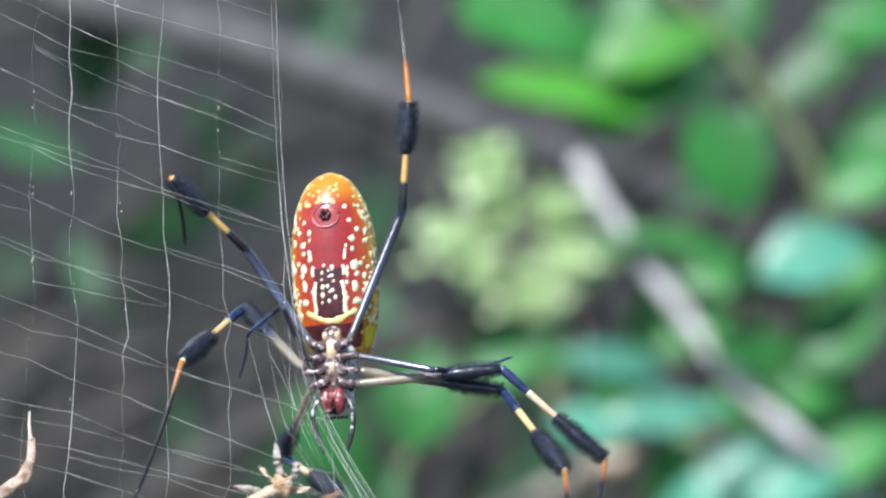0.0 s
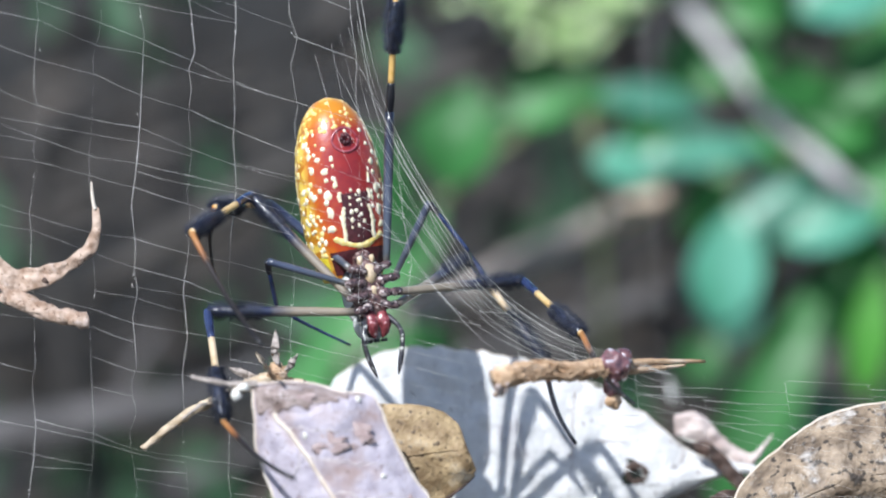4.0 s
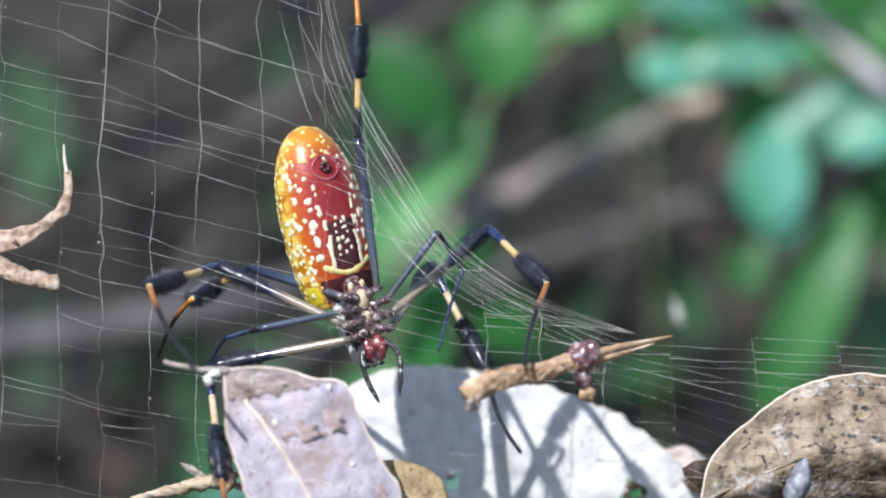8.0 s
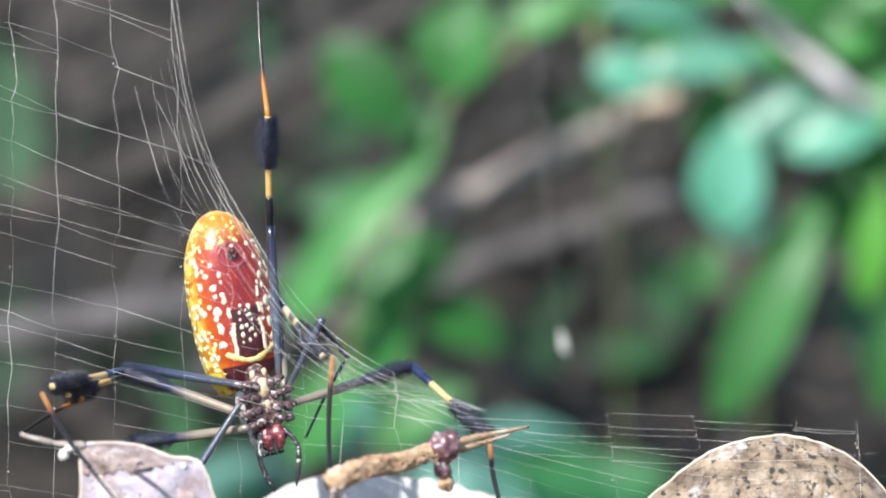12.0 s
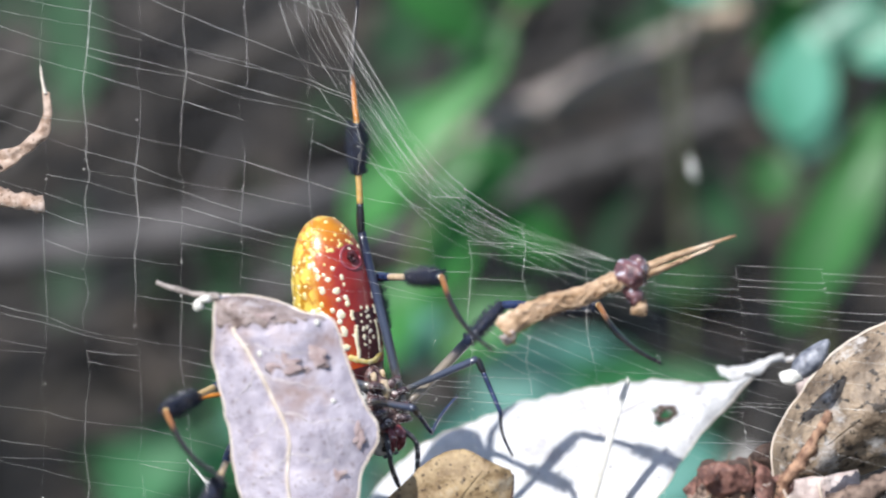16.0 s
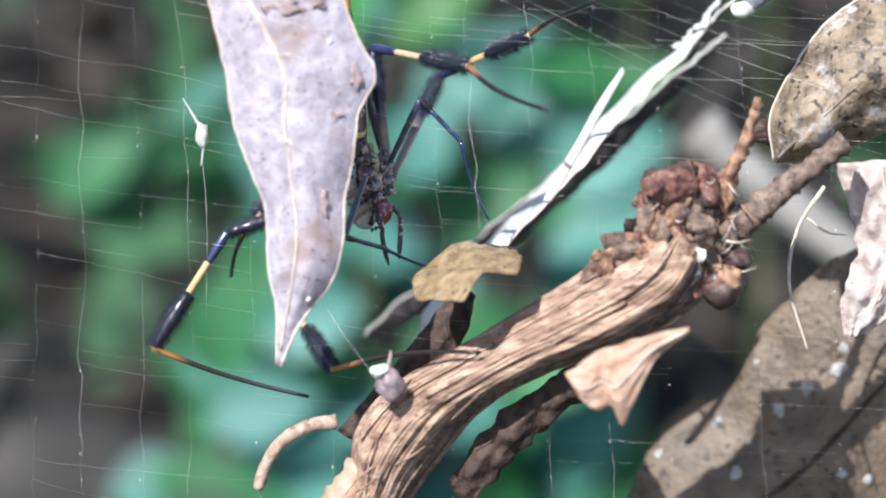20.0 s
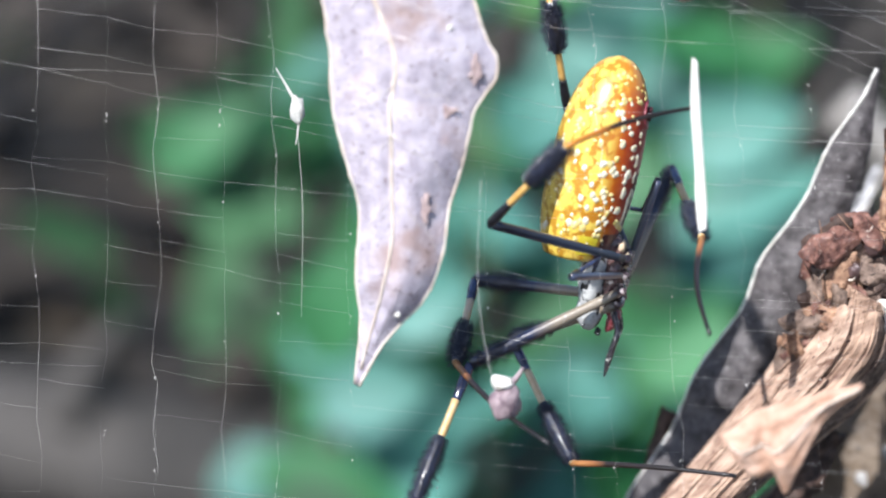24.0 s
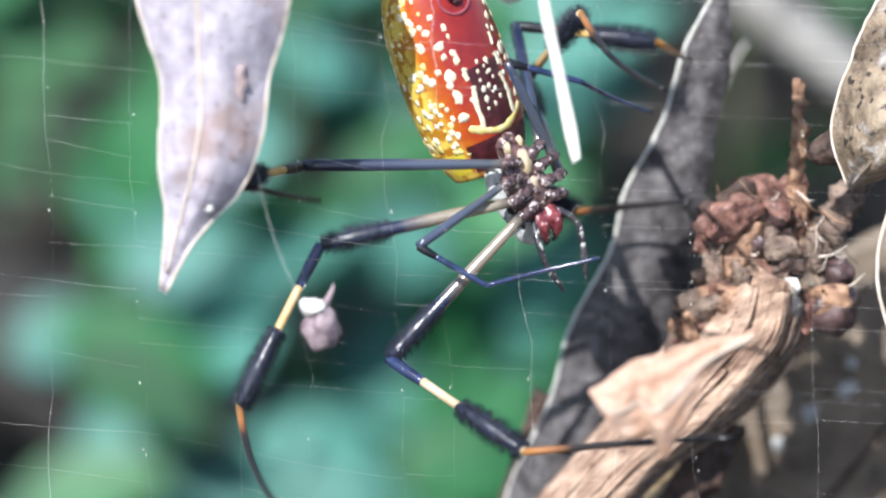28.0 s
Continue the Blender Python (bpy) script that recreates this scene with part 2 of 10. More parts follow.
M_SCRAP = surf("dry_scrap_grey", (0.40, 0.35, 0.33), (0.62, 0.56, 0.53), 2.5, 0.6, 0.9, fleck=(0.16, 0.10, 0.09), fleck_size=0.6, fleck_at=0.66, thin=0.08, fine=0.6)
M_PALE = surf("dry_leaf_bleached", (0.61, 0.605, 0.60), (0.78, 0.775, 0.77), 2.5, 0.55, 1.0, fleck=(0.24, 0.18, 0.16), fleck_size=0.7, fleck_at=0.69, thin=0.08, fine=0.8, stain=(0.52, 0.50, 0.51), stain_size=10, stain_at=0.56)
# Shade on the bleached leaf's back put into the colour; also used for fibres.
M_SHADED = surf("leaf_back_shaded", (0.035, 0.030, 0.031), (0.13, 0.117, 0.118), 2, 0.6, 1.0, fleck=(0.32, 0.30, 0.30), fleck_size=0.6, fleck_at=0.65, fine=0.5)
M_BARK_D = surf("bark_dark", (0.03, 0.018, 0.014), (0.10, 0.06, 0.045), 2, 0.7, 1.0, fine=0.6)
M_BROWN = surf("dry_leaf_brown", (0.11, 0.077, 0.05), (0.38, 0.29, 0.20), 3.0, 0.5, 1.0, fleck=(0.045, 0.034, 0.025), fleck_size=1.3, fleck_at=0.575, fine=0.9, stain=(0.54, 0.50, 0.46), stain_size=7, stain_at=0.56)
M_CURL = surf("dry_leaf_pinkish", (0.34, 0.22, 0.15), (0.66, 0.51, 0.41), 1.8, 0.65, 1.0, fleck=(0.19, 0.11, 0.07), fleck_size=0.6, fleck_at=0.62, thin=0.1, fine=0.5, stain=(0.70, 0.58, 0.52), stain_size=6, stain_at=0.56)
M_STRAW = surf("straw_fibre", (0.36, 0.27, 0.17), (0.66, 0.54, 0.40), 1.2, 0.7, 0.9, fleck=(0.16, 0.10, 0.06), fleck_size=0.6, fleck_at=0.62, fine=0.4, stretch=(0.3, 1, 1))
M_BLOTCH = surf("leaf_blotch", (0.33, 0.235, 0.225), (0.46, 0.36, 0.345), 1.0, 0.5, 0.8, fine=0.5)
M_TAN = surf("dry_leaf_tan", (0.22, 0.145, 0.072), (0.47, 0.345, 0.19), 2.4, 0.6, 0.9, fleck=(0.09, 0.055, 0.03), fleck_size=0.8, fleck_at=0.60, thin=0.05, fine=0.7, stain=(0.44, 0.37, 0.27), stain_size=6, stain_at=0.60)
M_TWIG = surf("bark_tan", (0.33, 0.20, 0.105), (0.66, 0.47, 0.31), 1.1, 0.8, 1.0, fleck=(0.16, 0.085, 0.05), fleck_size=0.5, fleck_at=0.60, fine=0.4, stretch=(0.3, 1, 1), stain=(0.72, 0.57, 0.43), stain_size=2.4, stain_at=0.57)
M_GALL = surf("gall_maroon", (0.05, 0.022, 0.03), (0.30, 0.14, 0.14), 1.6, 0.16, 1.0, fleck=(0.46, 0.46, 0.52), fleck_size=1.6, fleck_at=0.57, coat=1.0, fine=0.9)
M_CLUMP = surf("fibrous_bark", (0.20, 0.12, 0.082), (0.50, 0.345, 0.25), 1.6, 0.75, 1.0, stain=(0.13, 0.07, 0.05), stain_size=1.5, stain_at=0.58, fleck=(0.085, 0.048, 0.036), fleck_size=0.5, fleck_at=0.61, fine=0.8, stretch=(0.14, 1, 1), grain=42)
M_CLUMP_P = surf("pinkish_bark", (0.27, 0.165, 0.115), (0.58, 0.415, 0.31), 1.8, 0.7, 1.0, stain=(0.17, 0.09, 0.06), stain_size=2.2, stain_at=0.58, fleck=(0.10, 0.055, 0.04), fleck_size=0.5, fleck_at=0.62, fine=0.7, stretch=(0.2, 1, 1), grain=42)
M_BARK_M = surf("bark_mid", (0.09, 0.058, 0.044), (0.30, 0.215, 0.165), 1.6, 0.75, 1.0, fleck=(0.05, 0.03, 0.025), fleck_size=0.6, fleck_at=0.6, fine=0.5)
M_ROOT = surf("pale_root_skin", (0.22, 0.205, 0.185), (0.40, 0.38, 0.35), 10, 0.7, 0.4, fine=2)
M_KNOB = surf("knob_maroon", (0.07, 0.028, 0.022), (0.28, 0.135, 0.10), 1.1, 0.6, 1.0, fleck=(0.45, 0.34, 0.27), fleck_size=0.7, fleck_at=0.64, fine=0.5)
M_CRUMB = surf("crumbly_bark", (0.14, 0.065, 0.04), (0.48, 0.29, 0.18), 1.4, 0.7, 1.0, fleck=(0.07, 0.03, 0.022), fleck_size=0.6, fleck_at=0.61, fine=0.4)
M_BALL = surf("husk_plum", (0.045, 0.026, 0.025), (0.15, 0.092, 0.088), 2.0, 0.35, 0.7, coat=0.2, fine=0.6)
M_SCRAP = surf("dry_leaf_blush", (0.42, 0.32, 0.29), (0.66, 0.57, 0.53), 3, 0.6, 0.8, fleck=(0.2, 0.12, 0.1), fleck_size=1.0, fleck_at=0.68, fine=0.7)
M_PINK = surf("dry_scrap_pink", (0.52, 0.30, 0.20), (0.72, 0.50, 0.38), 3, 0.6, 0.7, fleck=(0.3, 0.14, 0.08), fleck_size=1.2, fleck_at=0.66, thin=0.15, fine=0.6)
M_SPOTTED = surf("wet_leaf_brown", (0.105, 0.076, 0.052), (0.22, 0.165, 0.115), 6, 0.5, 0.9, fleck=(0.06, 0.045, 0.033), fleck_size=1.6, fleck_at=0.61, fine=1.2)
M_MOULD = surf("mould_grey", (0.32, 0.31, 0.30), (0.55, 0.54, 0.52), 1.0, 0.8, 0.6)
M_WHITE = surf("white_fibre", (0.72, 0.70, 0.62), (0.85, 0.83, 0.78), 2, 0.6, 0.4)
M_INSECT = surf("white_fluff", (0.5, 0.5, 0.46), (0.74, 0.74, 0.7), 0.8, 0.7, 0.8, fine=0.3)
M_HUSK = surf("husk_mauve", (0.16, 0.11, 0.13), (0.42, 0.33, 0.34), 1.5, 0.5, 0.6)
M_SEED = surf("seed_slate", (0.10, 0.11, 0.14), (0.38, 0.39, 0.43), 1.5, 0.4, 0.6)
M_PLANT = surf("shrub_leaf", (0.0211, 0.128, 0.0229), (0.051, 0.242, 0.0484), 30, 0.42, 0.2, thin=0.35, fine=3, spread=0.35)
M_PLANT_Y = surf("young_leaf", (0.06, 0.27, 0.02), (0.13, 0.44, 0.06), 30, 0.42, 0.2, thin=0.4, fine=3, spread=0.15)
M_PLANT_B = surf("waxy_leaf", (0.044, 0.22, 0.123), (0.123, 0.361, 0.26), 30, 0.36, 0.2, thin=0.25, fine=3, spread=0.28)
M_LIME = surf("lime_blossom", (0.46, 0.64, 0.28), (0.82, 0.92, 0.62), 6, 0.6, 0.5, thin=0.3, fine=2)
M_STEM = surf("green_stem", (0.10, 0.14, 0.05), (0.22, 0.24, 0.12), 8, 0.5, 0.3)
M_STICK = surf("grey_stick", (0.46, 0.43, 0.42), (0.82, 0.78, 0.77), 12, 0.8, 0.6, fine=2, stain=(0.34, 0.31, 0.29), stain_size=18, stain_at=0.58)
M_STICK_B = surf("brown_stick_bark", (0.19, 0.16, 0.145), (0.36, 0.31, 0.28), 12, 0.8, 0.6, fine=2, stain=(0.40, 0.34, 0.30), stain_size=20, stain_at=0.6)
# Sunlight on the brown stick's end, put into the colour as paler tan.
M_STICK_T = surf("lit_broken_wood", (0.42, 0.31, 0.22), (0.60, 0.47, 0.36), 10, 0.8, 0.6, fine=2)
# Lighter than the soil, for the added log that stands for lit ground.
M_LOG = surf("stand_in_log_bark", (0.034, 0.032, 0.029), (0.08, 0.073, 0.066), 60, 0.8, 0.8, fleck=(0.023, 0.021, 0.019), fleck_size=30, fleck_at=0.58, fine=4)
M_LOW = surf("shaded_leaf_green", (0.024, 0.14, 0.045), (0.05, 0.23, 0.085), 40, 0.55, 0.2, thin=0.3, fine=3, spread=0.25)
M_TEAL = surf("teal_leaf", (0.045, 0.19, 0.14), (0.10, 0.29, 0.245), 40, 0.55, 0.2, thin=0.2, fine=3, spread=0.2)
M_STICK_D = surf("dark_stick", (0.0616, 0.0572, 0.0563), (0.145, 0.134, 0.134), 14, 0.8, 0.6, fine=2)
# Woodland shade is put into soil, litter and twigs as very dark colours.
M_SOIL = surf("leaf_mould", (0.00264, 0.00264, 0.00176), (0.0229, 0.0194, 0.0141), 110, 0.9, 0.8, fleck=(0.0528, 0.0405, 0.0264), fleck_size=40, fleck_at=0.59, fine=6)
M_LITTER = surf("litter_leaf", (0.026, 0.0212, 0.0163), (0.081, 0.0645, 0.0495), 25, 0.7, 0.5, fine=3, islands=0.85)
M_DIM = surf("dim_leaf", (0.018, 0.06, 0.024), (0.045, 0.13, 0.055), 30, 0.6, 0.3, fine=3, spread=0.7)
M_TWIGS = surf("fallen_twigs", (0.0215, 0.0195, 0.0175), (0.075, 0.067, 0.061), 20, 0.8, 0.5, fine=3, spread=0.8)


# ---- mesh helpers, all in millimetres ----
def part(name, bm, material, parent=None, label="", smooth=True):
    bm.transform(Matrix.Scale(MM, 4))
    bmesh.ops.recalc_face_normals(bm, faces=bm.faces)
    me = bpy.data.meshes.new(name)
    for f in bm.faces:
        f.smooth = smooth
    bm.to_mesh(me)
    bm.free()
    me.materials.append(material)
    ob = new(name, me)
    ob.parent = parent
    return tagged(ob, label)


def thing(name, label, category, group="", kind=""):
    return tagged(new(name), label, category, group, kind)


def spline(pts, n):
    """n points evenly along a smooth line through pts."""
    p = [Vector(q) for q in pts]
    p = [2 * p[0] - p[1]] + p + [2 * p[-1] - p[-2]]
    out, m = [], len(p) - 3
    for i in range(n):
        u = i / (n - 1) * m
        j = min(int(u), m - 1)
        u -= j
        a, b, c, d = p[j:j + 4]
        out.append(0.5 * (2 * b + (c - a) * u + (2 * a - 5 * b + 4 * c - d) * u * u + (3 * b - a - 3 * c + d) * u ** 3))
    return out


def tube(bm, pts, radii, n=8, rough=0.0, squash=1.0):
    """A closed tube along pts; radii at its points, roughened by noise."""
    rings = []
    side = None
    for i, p in enumerate(pts):
        d = (pts[min(i + 1, len(pts) - 1)] - pts[max(i - 1, 0)]).normalized()
        side = d.orthogonal() if side is None else (side - d * side.dot(d))
        side.normalize()
        up = d.cross(side)
        ring = []
        for k in range(n):
            a = 2 * math.pi * k / n
            r = radii[i] * (1 + rough * noise.noise(p * 0.9 + Vector((k * 1.7, i * 0.4, 0))))
            ring.append(bm.verts.new(p + side * r * math.cos(a) + up * r * squash * math.sin(a)))
        rings.append(ring)
    for a, b in zip(rings, rings[1:]):
        for k in range(n):
            bm.faces.new((a[k], a[(k + 1) % n], b[(k + 1) % n], b[k]))
    bm.faces.new(rings[0][::-1])
    bm.faces.new(rings[-1])


def line(pts, r0, r1, steps=10, n=8, rough=0.0, bm=None):
    bm = bm or bmesh.new()
    q = spline(pts, steps)
    tube(bm, q, [r0 + (r1 - r0) * i / (steps - 1) for i in range(steps)], n, rough)
    return bm


def blob(bm, at, r, n=8, rough=0.15, seed=0.0):
    """A lumpy rounded body; r is a radius or three."""
    rx, ry, rz = r if isinstance(r, tuple) else (r, r, r)
    made = bmesh.ops.create_uvsphere(bm, u_segments=n * 2, v_segments=n, radius=1)["verts"]
    for v in made:
        k = 1 + rough * noise.noise(v.co * 1.6 + Vector((seed, seed * 2.3, 0)))
        v.co = Vector((v.co.x * rx * k, v.co.y * ry * k, v.co.z * rz * k)) + Vector(at)


def blade_points(left, right, nu, nv, bulge, wrinkle, ridges=0, ridge_depth=0.0, seed=0.0, size=9.0, ragged=0.012):
    a = spline([(x * K, 0, -z * K) for x, z in left], nu)
    b = spline([(x * K, 0, -z * K) for x, z in right], nu)
    grid = []
    for i in range(nu):
        row = []
        for j in range(nv):
            w = j / (nv - 1)
            p = a[i].lerp(b[i], w)
            wide = (b[i] - a[i]).length
            y = -bulge * K * math.sin(math.pi * w) * min(1, wide / (120 * K))
            y += wrinkle * (noise.noise(p / size + Vector((seed, 0, seed))) + 0.5 * noise.noise(p / size * 2.7 + Vector((0, seed, 0))))
            if ridges:
                y += ridge_depth * math.sin(w * ridges * 6.28 + 2.2 * noise.noise(p / 14 + Vector((seed, 0, 0)))) * min(1, wide / (60 * K))
            e = ragged * wide * noise.noise(p / 2.1 + Vector((0, 0, seed))) if j in (0, nv - 1) else 0
            row.append(p + Vector((0, y, 0)) + (b[i] - a[i]).normalized() * e)
        grid.append(row)
    return grid


def sheet(grid, thick):
    """A solid sheet over a grid of points."""
    bm = bmesh.new()
    front = [[bm.verts.new(p) for p in row] for row in grid]
    back = [[bm.verts.new(p + Vector((0, thick, 0))) for p in row] for row in grid]
    nu, nv = len(grid), len(grid[0])
    for i in range(nu - 1):
        for j in range(nv - 1):
            bm.faces.new((front[i][j], front[i + 1][j], front[i + 1][j + 1], front[i][j + 1]))
            bm.faces.new((back[i][j], back[i][j + 1], back[i + 1][j + 1], back[i + 1][j]))
    ring = [(i, 0) for i in range(nu)] + [(nu - 1, j) for j in range(1, nv)] + [(i, nv - 1) for i in range(nu - 2, -1, -1)] + [(0, j) for j in range(nv - 2, 0, -1)]
    for (a, b), (c, d) in zip(ring, ring[1:] + ring[:1]):
        bm.faces.new((front[a][b], back[a][b], back[c][d], front[c][d]))
    return bm


def along(grid, w, off=0.0):
    out = []
    for row in grid:
        x = w * (len(row) - 1)
        j = min(int(x), len(row) - 2)
        out.append(row[j].lerp(row[j + 1], x - j) + Vector((0, off, 0)))
    return out


def vein(grid, i0, w0, i1, w1, r0, r1, off=-0.05):
    pts = []
    for k in range(10):
        u = k / 9
        i = (i0 + (i1 - i0) * u) * (len(grid) - 1)
        a = min(int(i), len(grid) - 2)
        x = (w0 + (w1 - w0) * u) * (len(grid[0]) - 1)
        j = min(int(x), len(grid[0]) - 2)
        p = grid[a][j].lerp(grid[a][j + 1], x - j).lerp(grid[a + 1][j].lerp(grid[a + 1][j + 1], x - j), i - a)
        pts.append(p + Vector((0, off, 0)))
    bm = bmesh.new()
    tube(bm, pts, [r0 + (r1 - r0) * k / 9 for k in range(10)], 5)
    return bm


# ---- the ground and what stands behind ----
bm = bmesh.new()
N = 90
far = [math.copysign(abs(u) ** 3, u) * 60 for u in [i / (N / 2) - 1 for i in range(N + 1)]]
gv = [[bm.verts.new((x * 1000, (y + 0.9) * 1000, 26 * noise.noise(Vector((x * 3, y * 3, 0))) + (8 * noise.noise(Vector((x * 14, y * 14, 5))) if abs(x) < 4 and abs(y) < 4 else 0) - 10)) for x in far] for y in far]
for i in range(N):
    for j in range(N):
        bm.faces.new((gv[i][j], gv[i][j + 1], gv[i + 1][j + 1], gv[i + 1][j]))
tagged(part("ground", bm, M_SOIL), "brown forest floor of leaf mould, darkened to stand for forest shade", "ground", kind="structure")

rnd = random.Random(4)
bm = bmesh.new()
for i in range(1500):
    x, y = rnd.gauss(100, 900), rnd.gauss(1300, 1000)
    r, a, t = rnd.uniform(25, 60), rnd.uniform(0, 6.28), rnd.uniform(-0.5, 0.5)
    z = 26 * noise.noise(Vector((x * 0.003, (y - 900) * 0.003, 0))) + rnd.uniform(2, 20)
    ux, uy = Vector((math.cos(a), math.sin(a), t)) * r, Vector((-math.sin(a), math.cos(a), rnd.uniform(-0.4, 0.4))) * r * 0.4
    c = Vector((x, y, z))
    ring = [bm.verts.new(c + ux * u + uy * v + Vector((0, 0, abs(v) * 6))) for u, v in ((-1, 0), (-0.5, -0.8), (0.3, -0.9), (1, 0), (0.3, 0.9), (-0.5, 0.8))]
    mid = bm.verts.new(c - Vector((0, 0, 3)))
    for p, q in zip(ring, ring[1:] + ring[:1]):
        bm.faces.new((p, q, mid))
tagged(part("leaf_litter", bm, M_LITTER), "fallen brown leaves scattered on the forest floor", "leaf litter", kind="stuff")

def plant_leaf(parent, x, y, z, length, width, angle, tilt, material, name="leaf"):
    """One leaf with a folded blade: its middle, its size, its lean from level and its tilt to the light."""
    bm = bmesh.new()
    n, grid = 12, []
    for i in range(n + 1):
        u = i / n
        half = width / 2 * max(0.02, math.sin(math.pi * u ** 0.85)) ** 0.8
        grid.append([bm.verts.new(((u - 0.5) * length, -0.05 * length * math.sin(math.pi * u) - abs(w) * half * 0.25 + 0.02 * length * noise.noise(Vector((u * 3, w, x * 0.1))), w * half)) for w in (-1, -0.5, 0, 0.5, 1)])
    for a, b in zip(grid, grid[1:]):
        for j in range(4):
            bm.faces.new((a[j], b[j], b[j + 1], a[j + 1]))
    ob = part(name, bm, material, parent)
    ob.matrix_basis = pose(x * MM, y * MM, z * MM, 0, -angle, 0) @ pose(0, 0, 0, -tilt, 0, 0)
    return ob


def blossom(parent, x, y, z, length, width, angle, tilt, material):
    """A head of many small lime bracts."""
    rn = random.Random(int(x * 7 + z))
    bm = bmesh.new()
    for i in range(60):
        c = Vector((rn.gauss(0, length / 5.2), rn.gauss(0, width / 6), rn.gauss(0, width / 5.2)))
        d = Vector((rn.uniform(-1, 1), rn.uniform(-1, 0.2), rn.uniform(-0.6, 1))).normalized()
        s = d.orthogonal().normalized()
        r = rn.uniform(4, 8)
        q = [bm.verts.new(c + v) for v in (s * r * 0.4, d * r, -s * r * 0.4, -d * r * 0.5)]
        bm.faces.new(q)
    ob = part("blossom", bm, material, parent)
    ob.matrix_basis = pose(x * MM, y * MM, z * MM, 0, -angle, 0)
    return ob


def standing(name, label, category, group=""):
    ob = thing(name, label, category, group)
    ob.matrix_world = WEB
    return ob


shrub = standing("shrub", "leafy green shrub growing behind the web", "shrub")
plant_leaf(shrub, 44, 540, 186, 54, 27, -28, 20, M_PLANT)
plant_leaf(shrub, 37, 560, 191, 38, 23, -20, 15, M_PLANT)
plant_leaf(shrub, 77, 560, 192, 38, 21, 60, 20, M_PLANT)
plant_leaf(shrub, 84, 530, 176, 46, 23, 18, 30, M_PLANT_Y)
plant_leaf(shrub, 54, 535, 160, 60, 19, -12, 35, M_PLANT_Y)
plant_leaf(shrub, 80, 540, 160, 44, 20, 30, 25, M_PLANT)
plant_leaf(shrub, 90, 522, 110, 38, 11, -8, 30, M_PLANT)
plant_leaf(shrub, 113, 522, 71, 34, 12, -30, 30, M_PLANT)
plant_leaf(shrub, 74, 528, 112, 30, 13, 12, 30, M_PLANT)
plant_leaf(shrub, 105, 520, 137, 38, 31, -70, 10, M_PLANT)
plant_leaf(shrub, 147, 560, 178, 53, 19, 35, 25, M_PLANT)
plant_leaf(shrub, 163, 560, 192, 42, 23, 10, 25, M_PLANT)
plant_leaf(shrub, 118, 570, 198, 38, 21, 70, 25, M_PLANT)
plant_leaf(shrub, 136, 530, 106, 39, 28, 15, 35, M_PLANT_B)
plant_leaf(shrub, -24, 540, 46, 43, 25, -48, 15, M_PLANT)
plant_leaf(shrub, 6, 535, 61, 36, 29, 75, 15, M_PLANT)
plant_leaf(shrub, 35, 540, 70, 25, 15, 22, 25, M_PLANT)
plant_leaf(shrub, 20, 545, 66, 22, 9, 25, 20, M_PLANT)
plant_leaf(shrub, 70, 535, 71, 38, 15, -8, 30, M_PLANT_B)
plant_leaf(shrub, 50, 545, 74, 26, 13, -14, 25, M_PLANT)
plant_leaf(shrub, 62, 535, 50, 26, 18, -12, 30, M_PLANT_B)
plant_leaf(shrub, 87, 535, 54, 44, 15, 6, 30, M_PLANT_B)
plant_leaf(shrub, 112, 540, 58, 34, 15, 14, 30, M_PLANT)
plant_leaf(shrub, 95, 535, 18, 39, 25, 82, 15, M_PLANT_B)
plant_leaf(shrub, 87, 540, -13, 20, 17, 65, 15, M_PLANT)
plant_leaf(shrub, 109, 540, -28, 80, 23, 63, 18, M_PLANT)
plant_leaf(shrub, 118, 550, -8, 44, 15, 72, 20, M_PLANT)
plant_leaf(shrub, 143, 540, -4, 44, 15, 82, 20, M_PLANT_Y)
plant_leaf(shrub, 152, 545, -36, 52, 17, 74, 20, M_PLANT)
plant_leaf(shrub, 129, 535, 30, 36, 20, 15, 30, M_PLANT_B)
plant_leaf(shrub, 112, 540, 40, 34, 16, 32, 25, M_PLANT_B)
plant_leaf(shrub, 150, 540, 42, 40, 21, 28, 25, M_PLANT)
plant_leaf(shrub, 135, 545, 62, 36, 18, 18, 30, M_PLANT)
plant_leaf(shrub, 148, 540, 82, 38, 22, 40, 25, M_PLANT)
plant_leaf(shrub, 120, 550, 78, 34, 16, -12, 30, M_PLANT)
plant_leaf(shrub, 98, 540, 84, 30, 17, 30, 25, M_PLANT)
plant_leaf(shrub, 84, 555, 88, 26, 16, 70, 20, M_PLANT)
plant_leaf(shrub, -25, 545, 4, 63, 16, 41, 18, M_PLANT)
plant_leaf(shrub, -6, 550, 26, 30, 13, 64, 18, M_PLANT)
plant_leaf(shrub, -12, 575, -14, 42, 26, 22, 25, M_PLANT)
plant_leaf(shrub, -20, 580, -38, 46, 24, 68, 25, M_PLANT)
plant_leaf(shrub, 6, 580, -34, 34, 22, -30, 30, M_PLANT)
plant_leaf(shrub, -44, 585, -20, 34, 20, 50, 25, M_PLANT)
plant_leaf(shrub, -40, 560, -62, 40, 24, 60, 25, M_PLANT)
plant_leaf(shrub, -8, 565, -64, 40, 22, 30, 25, M_PLANT)
plant_leaf(shrub, 159, 550, 138, 38, 21, 30, 20, M_PLANT)
plant_leaf(shrub, 113, 562, 105, 38, 17, 5, 15, M_PLANT)
plant_leaf(shrub, 151, 585, 90, 35, 25, 30, 22, M_PLANT)
plant_leaf(shrub, 159, 563, 109, 29, 23, 50, 29, M_PLANT)
